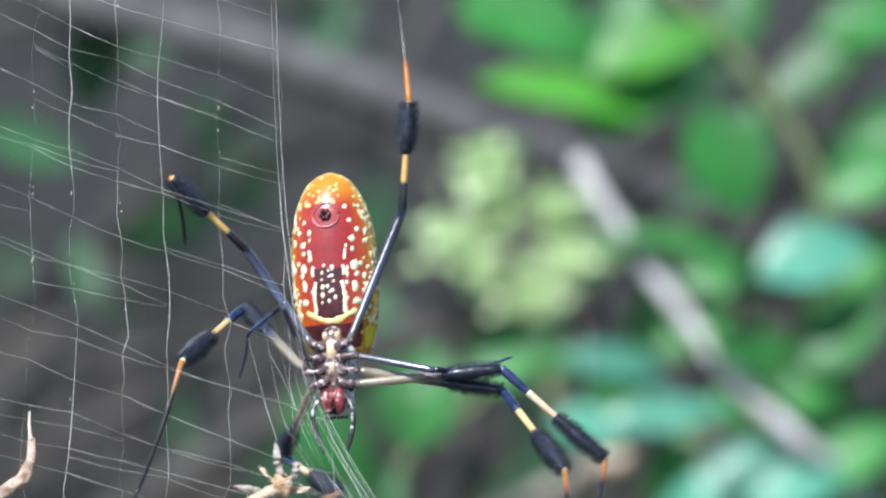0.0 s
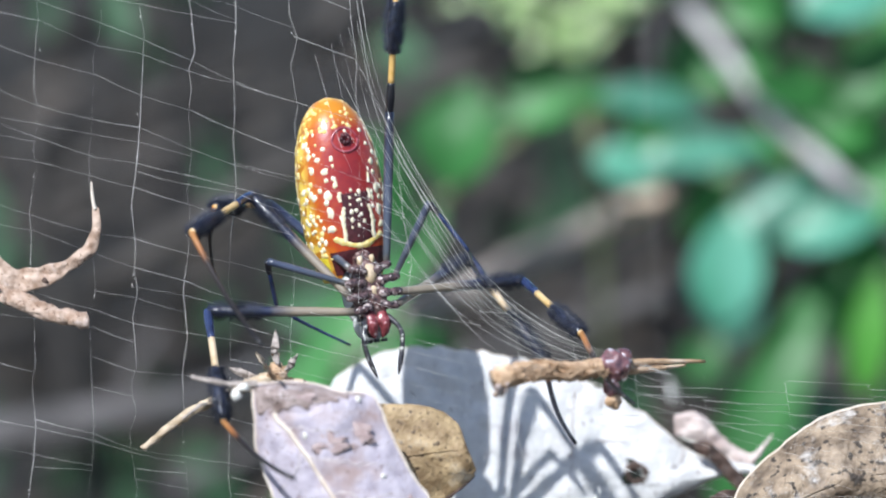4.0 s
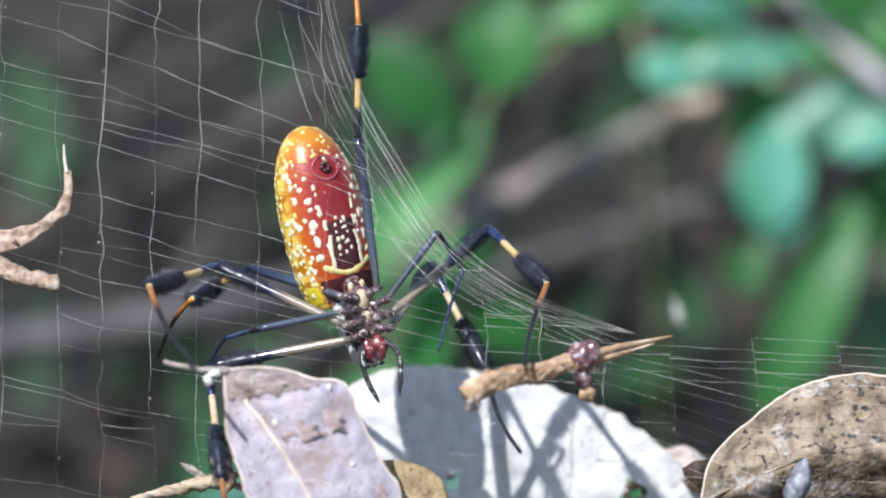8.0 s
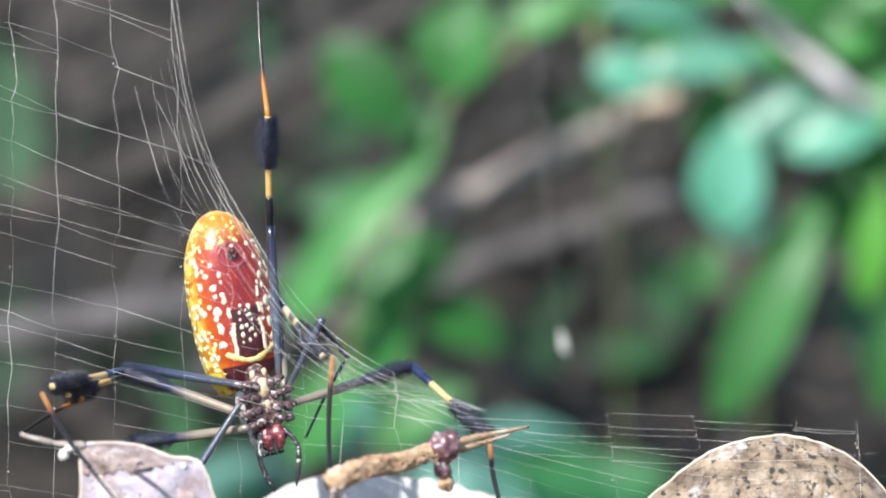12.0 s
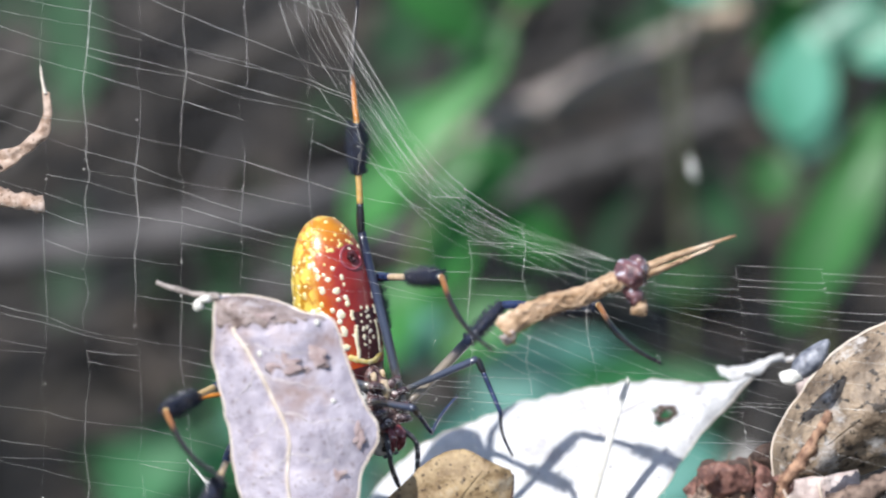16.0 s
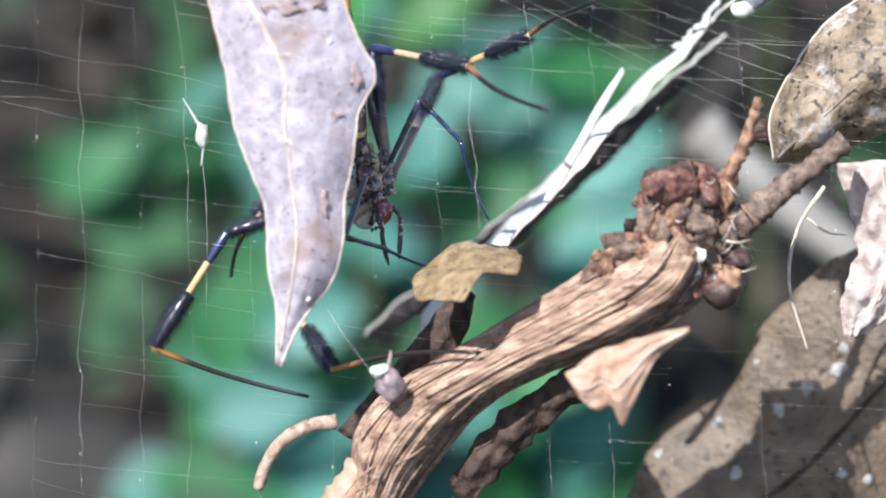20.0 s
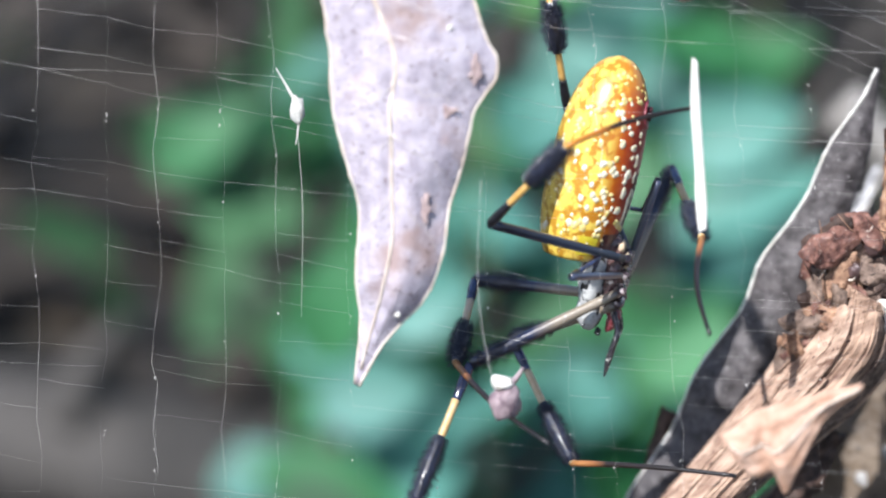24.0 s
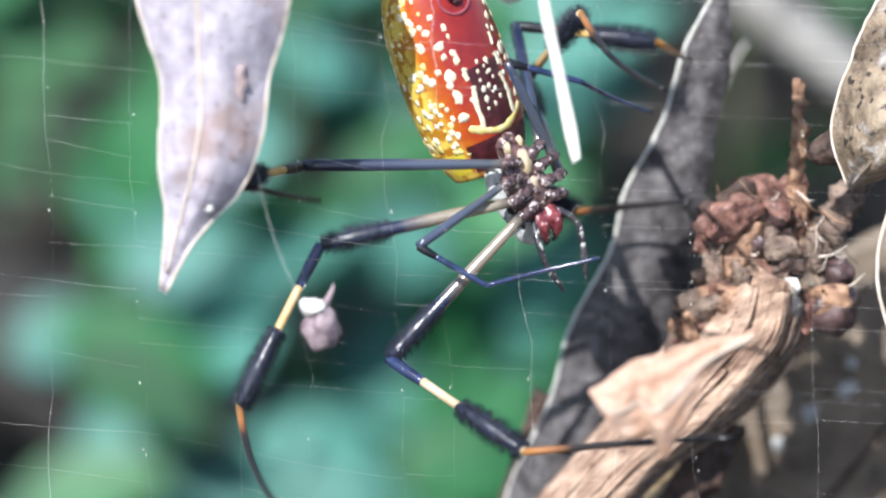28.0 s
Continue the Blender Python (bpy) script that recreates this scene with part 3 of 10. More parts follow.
plant_leaf(shrub, 92, 586, 59, 39, 16, 0, 16, M_PLANT_B)
plant_leaf(shrub, 132, 564, 57, 38, 23, 20, 23, M_PLANT)
plant_leaf(shrub, 161, 587, 51, 39, 25, -20, 30, M_PLANT)
plant_leaf(shrub, 118, 565, 34, 42, 19, 10, 17, M_PLANT_B)
plant_leaf(shrub, 155, 588, 28, 39, 23, 25, 24, M_PLANT)
plant_leaf(shrub, 93, 566, 40, 31, 17, 60, 31, M_PLANT)
plant_leaf(shrub, 76, 589, 67, 31, 16, -20, 18, M_PLANT)
plant_leaf(shrub, 136, 567, 7, 42, 23, 40, 25, M_PLANT)
plant_leaf(shrub, 104, 590, 8, 31, 27, 80, 32, M_PLANT_B)
plant_leaf(shrub, 165, 568, 155, 34, 21, 40, 19, M_PLANT)
plant_leaf(shrub, 153, 591, 143, 31, 14, 60, 26, M_PLANT)
plant_leaf(shrub, 130, 569, 163, 27, 15, 30, 33, M_PLANT)
plant_leaf(shrub, 37, 592, 83, 33, 18, 22, 20, M_PLANT)
part("stem", line([(91, 560, 207), (118, 560, 176), (143, 560, 135), (136, 560, 91), (117, 560, 44), (112, 640, -92), (128, 860, -518)], 2.3, 1.5, 20, 8, 0.3), M_STEM, shrub)
part("stem", line([(29, 560, 65), (-5, 560, 33), (-18, 560, -3), (-32, 560, -45), (-31, 620, -200), (-19, 810, -585)], 1.9, 1.1, 20, 8, 0.3), M_STEM, shrub)

blossom_shrub = standing("blossom_shrub", "pale lime flower clusters on a low shrub", "flowering shrub")
blossom(blossom_shrub, 31, 560, 142, 25, 21, 0, 0, M_LIME)
blossom(blossom_shrub, 17, 560, 117, 28, 23, 0, 0, M_LIME)
blossom(blossom_shrub, 54, 560, 127, 27, 23, 0, 0, M_LIME)
blossom(blossom_shrub, 59, 555, 109, 28, 23, 0, 0, M_LIME)
blossom(blossom_shrub, 44, 560, 98, 25, 21, 0, 0, M_LIME)
blossom(blossom_shrub, 35, 565, 127, 23, 19, 0, 0, M_LIME)
blossom(blossom_shrub, 27, 565, 108, 23, 17, 0, 0, M_LIME)
part("stem", line([(41, 575, 127), (49, 575, 92), (56, 575, 26), (66, 655, -113), (87, 875, -523)], 1.3, 1.0, 20, 8, 0.3), M_STEM, blossom_shrub)
part("stem", line([(18, 570, 118), (43, 570, 99), (54, 570, 45)], 1.0, 0.8, 20, 8, 0.3), M_STEM, blossom_shrub)

pale_stick = standing("pale_stick", "weathered pale grey stick leaning through the shrub", "stick", "sticks behind the web")
part("side_shoot", line([(76, 530, 110), (70, 530, 95), (68, 530, 80)], 0.7, 0.6, 20, 8, 0.3), M_STICK_D, pale_stick)
part("stick", line([(57, 530, 140), (76, 530, 110), (107, 530, 69), (131, 530, 45), (164, 570, 14), (264, 730, -184), (353, 930, -547)], 3.0, 3.0, 20, 8, 0.3), M_STICK, pale_stick)
grey_branch = standing("grey_branch", "thick dull grey branch lying across the undergrowth", "branch", "sticks behind the web")
part("stick", line([(-217, 700, 259), (-129, 700, 228), (-53, 700, 207), (23, 700, 179), (140, 760, 143), (249, 850, 37), (350, 1000, -400)], 10.8, 8.6, 20, 8, 0.3), M_STICK_D, grey_branch)
brown_stick = standing("brown_stick", "broken brown stick propped in the undergrowth", "stick", "sticks behind the web")
part("stick", line([(77, 596, 43), (31, 597, 20.5), (-13, 600, -1), (-50, 600, -22)], 5.8, 5.6, 20, 8, 0.3), M_STICK_B, brown_stick)
# The sunlit end is a paler sleeve over the stick.
part("broken_end", line([(63, 595, 36), (73, 594, 41.2), (80, 594, 44.8)], 6.0, 3.2, 20, 8, 0.3), M_STICK_T, brown_stick)
brown_stick = standing("brown_stick", "broken brown stick propped in the undergrowth", "stick", "sticks behind the web")
part("stick", line([(100, 650, 16), (52, 650, 0), (2, 655, -18), (-49, 690, -40), (-98, 720, -62)], 4.2, 4.6, 20, 8, 0.3), M_STICK_D, brown_stick)
part("side_shoot", line([(52, 648, 0), (60, 648, 13), (64, 650, 27)], 1.9, 1.0, 20, 8, 0.3), M_STICK_D, brown_stick)
low_stick = standing("low_stick", "dull fallen stick behind the web", "stick", "sticks behind the web")
part("side_shoot", line([(-113, 640, -32), (-107, 640, -15), (-96, 640, 1)], 2.0, 1.2, 20, 8, 0.3), M_STICK_D, low_stick)
part("stick", line([(-235, 640, -44), (-164, 640, -40), (-88, 640, -28), (-45, 720, -25), (14, 840, -118), (16, 940, -513)], 6.1, 6.9, 20, 8, 0.3), M_STICK_D, low_stick)
low_stick = standing("low_stick", "dull fallen stick behind the web", "stick", "sticks behind the web")
part("side_shoot", line([(9, 640, -32), (-2, 640, -48), (-4, 640, -65)], 2.0, 1.2, 20, 8, 0.3), M_STICK_D, low_stick)
part("stick", line([(-14, 640, -11), (9, 640, -32), (23, 640, -52), (52, 700, -73), (113, 790, -140), (171, 890, -503)], 4.5, 4.5, 20, 8, 0.3), M_STICK_D, low_stick)
pale_root = standing("pale_root", "pale smooth root behind the clump", "root")
part("stick", line([(53, 260, -79), (66, 260, -91), (84, 260, -105), (121, 260, -140), (151, 260, -247)], 5.4, 6.0, 20, 8, 0.3), M_ROOT, pale_root)

# Added shape that stands for brighter, lit ground; no log is known here.
stand_in_log = standing("stand_in_log", "thick grey-brown log added to stand for paler lit ground", "log")
part("trunk", line([(-316, 640, -223), (-212, 640, -229), (-126, 640, -246), (-49, 640, -277)], 26.6, 28.6, 20, 8, 0.3), M_LOG, stand_in_log)
part("branch_stub", line([(-176, 620, -218), (-168, 620, -199), (-156, 620, -185)], 8.0, 5.0, 20, 8, 0.3), M_LOG, stand_in_log)

low_plant = standing("low_plant", "broad-leaved green plant low behind the web", "low plant")
plant_leaf(low_plant, -63, 650, -274, 68, 31, 69, 6, M_LOW)
plant_leaf(low_plant, -46, 612, -186, 44, 25, 62, 24, M_LOW)
plant_leaf(low_plant, -66, 652, -158, 49, 34, 47, 13, M_LOW)
plant_leaf(low_plant, -54, 790, -233, 64, 34, -31, 52, M_TEAL)
plant_leaf(low_plant, -91, 592, -292, 40, 25, 71, 18, M_LOW)
plant_leaf(low_plant, -83, 600, -238, 58, 24, -17, 46, M_LOW)
plant_leaf(low_plant, -63, 714, -198, 49, 26, 71, 52, M_LOW)
plant_leaf(low_plant, -56, 790, -185, 58, 32, -59, 7, M_LOW)
plant_leaf(low_plant, -57, 588, -289, 46, 31, 5, 31, M_TEAL)
plant_leaf(low_plant, -83, 618, -177, 44, 30, 80, 13, M_LOW)
plant_leaf(low_plant, -31, 682, -258, 43, 32, -12, 18, M_TEAL)
plant_leaf(low_plant, -7, 820, -193, 48, 32, 57, 12, M_TEAL)
plant_leaf(low_plant, 7, 816, -206, 61, 26, -8, 8, M_LOW)
plant_leaf(low_plant, -15, 740, -247, 71, 37, 3, 29, M_TEAL)
plant_leaf(low_plant, -11, 712, -209, 71, 23, 55, 32, M_LOW)
plant_leaf(low_plant, 18, 682, -240, 45, 25, 49, 48, M_LOW)
plant_leaf(low_plant, -28, 626, -274, 57, 21, -17, 33, M_TEAL)
plant_leaf(low_plant, -15, 724, -249, 65, 27, 72, 37, M_TEAL)
plant_leaf(low_plant, 37, 726, -247, 54, 26, -20, 30, M_TEAL)
plant_leaf(low_plant, 31, 754, -231, 68, 36, -11, 47, M_TEAL)
plant_leaf(low_plant, 2, 680, -217, 47, 36, -32, 23, M_LOW)
plant_leaf(low_plant, -90, 762, -128, 58, 32, 71, 31, M_LOW)
plant_leaf(low_plant, -94, 808, -228, 56, 40, -33, 34, M_TEAL)
plant_leaf(low_plant, -55, 764, -154, 65, 23, 6, 16, M_LOW)
plant_leaf(low_plant, -37, 832, -143, 64, 33, -2, 23, M_TEAL)
plant_leaf(low_plant, -49, 658, -202, 68, 21, -3, 19, M_LOW)
plant_leaf(low_plant, -32, 732, -236, 74, 30, -18, 20, M_TEAL)
plant_leaf(low_plant, -89, 790, -229, 73, 30, 54, 37, M_LOW)
plant_leaf(low_plant, -65, 692, -132, 57, 24, -41, 10, M_TEAL)
plant_leaf(low_plant, -114, 736, -130, 63, 24, 28, 50, M_LOW)
plant_leaf(low_plant, -66, 658, -271, 55, 31, -6, 48, M_LOW)
plant_leaf(low_plant, -67, 836, -174, 64, 31, -15, 54, M_LOW)
plant_leaf(low_plant, -18, 606, -117, 58, 33, -26, 7, M_LOW)
plant_leaf(low_plant, 56, 728, -109, 52, 36, 49, 17, M_LOW)
plant_leaf(low_plant, 57, 668, -169, 56, 35, 13, 48, M_TEAL)
plant_leaf(low_plant, 59, 630, -98, 49, 30, 26, 42, M_LOW)
plant_leaf(low_plant, 35, 778, -151, 65, 24, -25, 28, M_LOW)
plant_leaf(low_plant, 59, 604, -141, 61, 26, 21, 40, M_TEAL)
plant_leaf(low_plant, 47, 802, -208, 62, 35, 41, 50, M_LOW)
plant_leaf(low_plant, -64, 800, -185, 69, 30, -20, 44, M_LOW)
plant_leaf(low_plant, -98, 732, -219, 60, 27, -39, 34, M_LOW)
plant_leaf(low_plant, -38, 612, -216, 63, 23, 30, 53, M_TEAL)
plant_leaf(low_plant, -49, 670, -260, 55, 24, -34, 45, M_LOW)
plant_leaf(low_plant, -59, 626, -153, 51, 21, -52, 34, M_TEAL)
plant_leaf(low_plant, -69, 602, -206, 42, 29, 9, 23, M_TEAL)
plant_leaf(low_plant, 28, 768, -94, 50, 33, 11, 51, M_TEAL)
plant_leaf(low_plant, 42, 616, -92, 47, 32, -20, 54, M_LOW)
plant_leaf(low_plant, 61, 694, -122, 47, 22, -12, 34, M_LOW)
plant_leaf(low_plant, 10, 742, -97, 52, 36, 7, 21, M_TEAL)
plant_leaf(low_plant, 11, 612, -134, 44, 33, 35, 16, M_LOW)
plant_leaf(low_plant, 43, 698, -260, 49, 32, -7, 47, M_LOW)
plant_leaf(low_plant, 56, 684, -234, 54, 23, 56, 37, M_TEAL)
plant_leaf(low_plant, 61, 704, -257, 61, 30, 44, 25, M_LOW)
plant_leaf(low_plant, 41, 646, -194, 55, 34, 33, 22, M_LOW)
plant_leaf(low_plant, 62, 688, -256, 55, 28, -46, 13, M_LOW)
plant_leaf(low_plant, -113, 816, -117, 58, 36, -16, 8, M_LOW)
plant_leaf(low_plant, -89, 772, -112, 64, 33, 26, 51, M_TEAL)
plant_leaf(low_plant, 22, 653, -272, 62, 22, 7, 32, M_LOW)
plant_leaf(low_plant, -85, 590, -289, 59, 20, 74, 17, M_LOW)
plant_leaf(low_plant, -22, 560, -301, 45, 20, 49, 31, M_TEAL)
plant_leaf(low_plant, -88, 684, -253, 57, 28, 39, 13, M_LOW)
plant_leaf(low_plant, 55, 563, -290, 58, 20, 5, 13, M_LOW)
plant_leaf(low_plant, -27, 698, -259, 63, 30, -43, 47, M_TEAL)
plant_leaf(low_plant, 34, 525, -302, 58, 25, -29, 29, M_LOW)
plant_leaf(low_plant, 18, 628, -271, 41, 27, -54, 24, M_LOW)
plant_leaf(low_plant, -79, 519, -304, 52, 19, 6, 38, M_TEAL)
plant_leaf(low_plant, -72, 706, -260, 67, 36, 45, 33, M_TEAL)
plant_leaf(low_plant, -26, 566, -295, 39, 19, -48, 47, M_TEAL)
plant_leaf(low_plant, -46, 614, -279, 43, 24, 48, 13, M_TEAL)
plant_leaf(low_plant, -96, 531, -306, 48, 23, 77, 38, M_LOW)
plant_leaf(low_plant, -33, 665, -270, 44, 30, -19, 21, M_LOW)
plant_leaf(low_plant, -78, 596, -287, 40, 22, -47, 45, M_LOW)
plant_leaf(low_plant, 6, 556, -292, 59, 24, 4, 30, M_LOW)
plant_leaf(low_plant, 16, 682, -265, 53, 25, 61, 45, M_LOW)
plant_leaf(low_plant, -48, 531, -299, 58, 28, 80, 29, M_LOW)
plant_leaf(low_plant, 21, 611, -282, 49, 32, -7, 40, M_LOW)
plant_leaf(low_plant, 6, 657, -271, 58, 23, -10, 41, M_TEAL)
plant_leaf(low_plant, 43, 603, -286, 56, 21, -57, 39, M_LOW)
plant_leaf(low_plant, 0, 560, -299, 42, 32, -52, 31, M_LOW)
plant_leaf(low_plant, 49, 695, -255, 45, 28, 27, 44, M_TEAL)
plant_leaf(low_plant, 12, 689, -261, 68, 34, -49, 10, M_TEAL)
plant_leaf(low_plant, 17, 713, -254, 65, 34, 71, 35, M_LOW)
plant_leaf(low_plant, -17, 575, -287, 51, 33, -6, 39, M_TEAL)
plant_leaf(low_plant, -97, 560, -276, 57, 30, 20, 45, M_DIM)
plant_leaf(low_plant, -80, 560, -242, 53, 27, -30, 40, M_DIM)
plant_leaf(low_plant, -14, 585, -108, 35, 28, 70, 12, M_TEAL)
plant_leaf(low_plant, -28, 622, -146, 29, 33, 80, 19, M_TEAL)
plant_leaf(low_plant, -91, 659, -197, 24, 26, 30, 26, M_TEAL)
plant_leaf(low_plant, -53, 616, -236, 42, 33, 50, 33, M_TEAL)
plant_leaf(low_plant, 0, 653, -213, 30, 40, 85, 15, M_TEAL)
plant_leaf(low_plant, 53, 610, -118, 46, 32, 20, 22, M_TEAL)
plant_leaf(low_plant, -49, 647, -194, 37, 27, 40, 29, M_TEAL)
plant_leaf(low_plant, -107, 604, -235, 35, 26, 10, 36, M_TEAL)
plant_leaf(low_plant, -69, 641, -221, 44, 27, 50, 18, M_TEAL)
plant_leaf(low_plant, -82, 598, -263, 45, 28, 15, 25, M_TEAL)
plant_leaf(low_plant, -70, 635, -220, 45, 37, 60, 32, M_TEAL)
plant_leaf(low_plant, -52, 592, -172, 39, 29, 20, 14, M_TEAL)
plant_leaf(low_plant, 30, 629, -101, 47, 34, 30, 21, M_TEAL)
plant_leaf(low_plant, -30, 586, -67, 29, 25, 60, 28, M_TEAL)
plant_leaf(low_plant, -138, 720, -128, 50, 30, 40, 20, M_LOW)
plant_leaf(low_plant, -124, 735, -158, 52, 32, -15, 30, M_DIM)
part("stem", line([(-67, 780, -165), (-60, 780, -273), (-56, 780, -386), (-62, 880, -578), (-70, 980, -837)], 2.3, 1.8, 20, 8, 0.3), M_STEM, low_plant)
part("stem", line([(8, 780, -88), (-59, 780, -215), (-73, 780, -309), (-84, 880, -495)], 2.3, 1.8, 20, 8, 0.3), M_STEM, low_plant)

rnd = random.Random(23)


def over_ground(x, y, z):
    return (WEB @ Vector((x * MM, y * MM, z * MM))).z > 0.02


twigs = standing("twig_tangle", "tangle of thin dull twigs in the undergrowth", "twigs")
made = 0
while made < 70:
    y = rnd.uniform(640, 1250)
    x, z = rnd.uniform(-1, 1) * (0.32 * y), rnd.uniform(-420, 330)
    if not over_ground(x, y, z):
        continue
    made += 1
    a, l = rnd.gauss(0.5, 0.7), rnd.uniform(60, 200)
    d = Vector((math.cos(a), rnd.uniform(-0.4, 0.4), math.sin(a))) * l
    c = Vector((x, y, z))
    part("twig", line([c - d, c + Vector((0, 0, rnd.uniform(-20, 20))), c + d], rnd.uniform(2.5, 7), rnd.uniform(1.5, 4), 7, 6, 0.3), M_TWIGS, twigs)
dim = standing("dim_undergrowth", "dark green leaves low in the undergrowth", "undergrowth")
made = 0
while made < 110:
    y = rnd.uniform(680, 1200)
    x, z = rnd.uniform(-1, 1) * (0.33 * y), rnd.uniform(-430, 330)
    if not over_ground(x, y, z):
        continue
    made += 1
    bm = bmesh.new()
    l, a = rnd.uniform(14, 34), rnd.uniform(0, 3.14)
    u, v = Vector((math.cos(a), rnd.uniform(-0.5, 0.5), math.sin(a))) * l, Vector((-math.sin(a), rnd.uniform(-0.6, 0.2), math.cos(a))) * l * 0.42
    ring = [bm.verts.new(Vector((x, y, z)) + u * p + v * q) for p, q in ((-1, 0), (-0.5, -0.8), (0.3, -0.9), (1, 0), (0.3, 0.9), (-0.5, 0.8))]
    mid = bm.verts.new(Vector((x, y + 2, z)))
    for p, q in zip(ring, ring[1:] + ring[:1]):
        bm.faces.new((p, q, mid))
    part("leaf", bm, M_DIM, dim)

# ---- the spider ----
spider = thing("spider", "golden silk spider hanging head down with a red, spotted abdomen", "spider")


def belly(s, a):
    """A point of the abdomen: s from its front (0) to its tip (1), a round it; 0 is the middle of the underside."""
    half = max(0.0, 1 - abs((s - 0.44) / 0.56) ** 2.5) ** 0.5
    return Vector((7.0 * half * math.sin(a), 3.3 + 1.8 * (1 - s) - 6.4 * half * math.cos(a), -3.2 + 29.6 * s))


bm = bmesh.new()
rows = [[bm.verts.new(belly(max(0.004, min(0.999, i / 48)), 2 * math.pi * j / 48)) for j in range(48)] for i in range(49)]
for a, b in zip(rows, rows[1:]):
    for j in range(48):
        bm.faces.new((a[j], a[(j + 1) % 48], b[(j + 1) % 48], b[j]))
bm.faces.new(rows[0][::-1])
bm.faces.new(rows[-1])
abdomen = part("abdomen", bm, M_ABDOMEN, spider, "glossy red and orange abdomen, yellow at the sides")


def on_belly(s, a, lift=0.0):
    p = belly(s, a)
    q = p - Vector((0, 2, p.z))
    return p + Vector((q.x, q.y, 0)).normalized() * lift


def spot(name, i, s, a, r, tall, material):
    """One raised spot on the skin."""
    bm = bmesh.new()
    p = on_belly(s, a)
    nrm = Vector((math.sin(a), -math.cos(a), 0))
    e1, e2 = Vector((math.cos(a), math.sin(a), 0)), (belly(min(s + 0.02, 0.999), a) - belly(s, a)).normalized()
    nrm = e1.cross(e2).normalized()
    nrm = -nrm if nrm.dot(Vector((math.sin(a), -math.cos(a), 0))) < 0 else nrm
    ring = []
    for k in range(10):
        t = 2 * math.pi * k / 10
        rr = r * (1 + 0.45 * noise.noise(Vector((i * 3.1, k * 0.9, 0))))
        ring.append(p + e1 * rr * math.cos(t) + e2 * rr * tall * math.sin(t))
    outer = [bm.verts.new(q - nrm * (0.06 + 0.07 * r * r)) for q in ring]
    inner = [bm.verts.new(p.lerp(q, 0.8) + nrm * 0.07) for q in ring]
    for k in range(10):
        bm.faces.new((outer[k], outer[(k + 1) % 10], inner[(k + 1) % 10], inner[k]))
    bm.faces.new(inner)
    return part(name, bm, material, abdomen)


rnd = random.Random(11)
cream = []
for side in (-1, 1):
    for s, a, r, tall in ((0.28, 0.68, 0.85, 0.75), (0.365, 0.64, 0.62, 1.7), (0.41, 0.70, 0.5, 1.0), (0.46, 0.64, 0.8, 1.2), (0.49, 0.82, 0.45, 1.0), (0.54, 0.62, 0.45, 1.0), (0.60, 0.63, 0.62, 1.0), (0.66, 0.80, 0.5, 1.0), (0.71, 0.62, 0.42, 1.0), (0.80, 0.55, 0.45, 1), (0.84, 0.2, 0.42, 1)):
        cream.append((s + rnd.uniform(-0.015, 0.015), side * a, r, tall))
for i in range(16):
    cream.append((0.27 + 0.0135 * i + rnd.uniform(-0.006, 0.006), (i % 3 - 1) * 0.13 + rnd.uniform(-0.05, 0.05), rnd.uniform(0.24, 0.40), rnd.uniform(0.9, 1.5)))
for i in range(56):
    cream.append((rnd.uniform(0.16, 0.78), rnd.choice((-1, 1)) * rnd.uniform(0.86, 1.42), rnd.uniform(0.28, 0.52), rnd.uniform(0.8, 1.5)))
for i in range(10):
    cream.append((0.30 + 0.04 * i + rnd.uniform(-0.01, 0.01), rnd.choice((-1, 1)) * (0.42 + rnd.uniform(0, 0.05)), rnd.uniform(0.2, 0.36), rnd.uniform(1.2, 2.0)))
for i in range(46):
    cream.append((rnd.uniform(0.78, 0.97), rnd.uniform(-1.5, 1.5), rnd.uniform(0.22, 0.42), 1.0))
for i, (s, a, r, tall) in enumerate(cream):
    spot("cream_spot", i, s, a, r, tall, M_BAND if s > 0.8 else M_SPOT)
for i in range(230):
    s = rnd.uniform(0.05, 0.82)
    low = s < 0.3
    spot("yellow_spot", i, s, rnd.choice((-1, 1)) * rnd.uniform(0.8, 2.9), rnd.uniform(0.22, 0.62 if low else 0.48), rnd.uniform(0.8, 1.7), M_BAND if rnd.random() < 0.75 else M_SPOT)
bm = bmesh.new()
patch = [[bm.verts.new(on_belly(0.185 + 0.27 * i / 9, -0.33 + 0.66 * j / 9, 0.05)) for j in range(10)] for i in range(10)]
for i in range(9):
    for j in range(9):
        bm.faces.new((patch[i][j], patch[i][j + 1], patch[i + 1][j + 1], patch[i + 1][j]))
part("dark_plate", bm, M_DARKPLATE, abdomen, "dark maroon plate between the pale lines")
bm = bmesh.new()
patch = [[bm.verts.new(on_belly(0.03 + 0.125 * i / 7, -0.85 + 1.7 * j / 15, 0.05)) for j in range(16)] for i in range(8)]
for i in range(7):
    for j in range(15):
        bm.faces.new((patch[i][j], patch[i][j + 1], patch[i + 1][j + 1], patch[i + 1][j]))
part("front_plate", bm, M_DARKPLATE, abdomen, "dark maroon front of the belly")
for side in (-1, 1):
    bm = bmesh.new()
    patch = [[bm.verts.new(on_belly(0.04 + 0.1 * i / 7, side * (0.95 + 0.5 * j / 7), 0.06)) for j in range(8)] for i in range(8)]
    for i in range(7):
        for j in range(7):
            bm.faces.new((patch[i][j], patch[i][j + 1], patch[i + 1][j + 1], patch[i + 1][j]))
    part("yellow_corner", bm, M_LEMON, abdomen, "bright lemon-yellow corner of the belly")


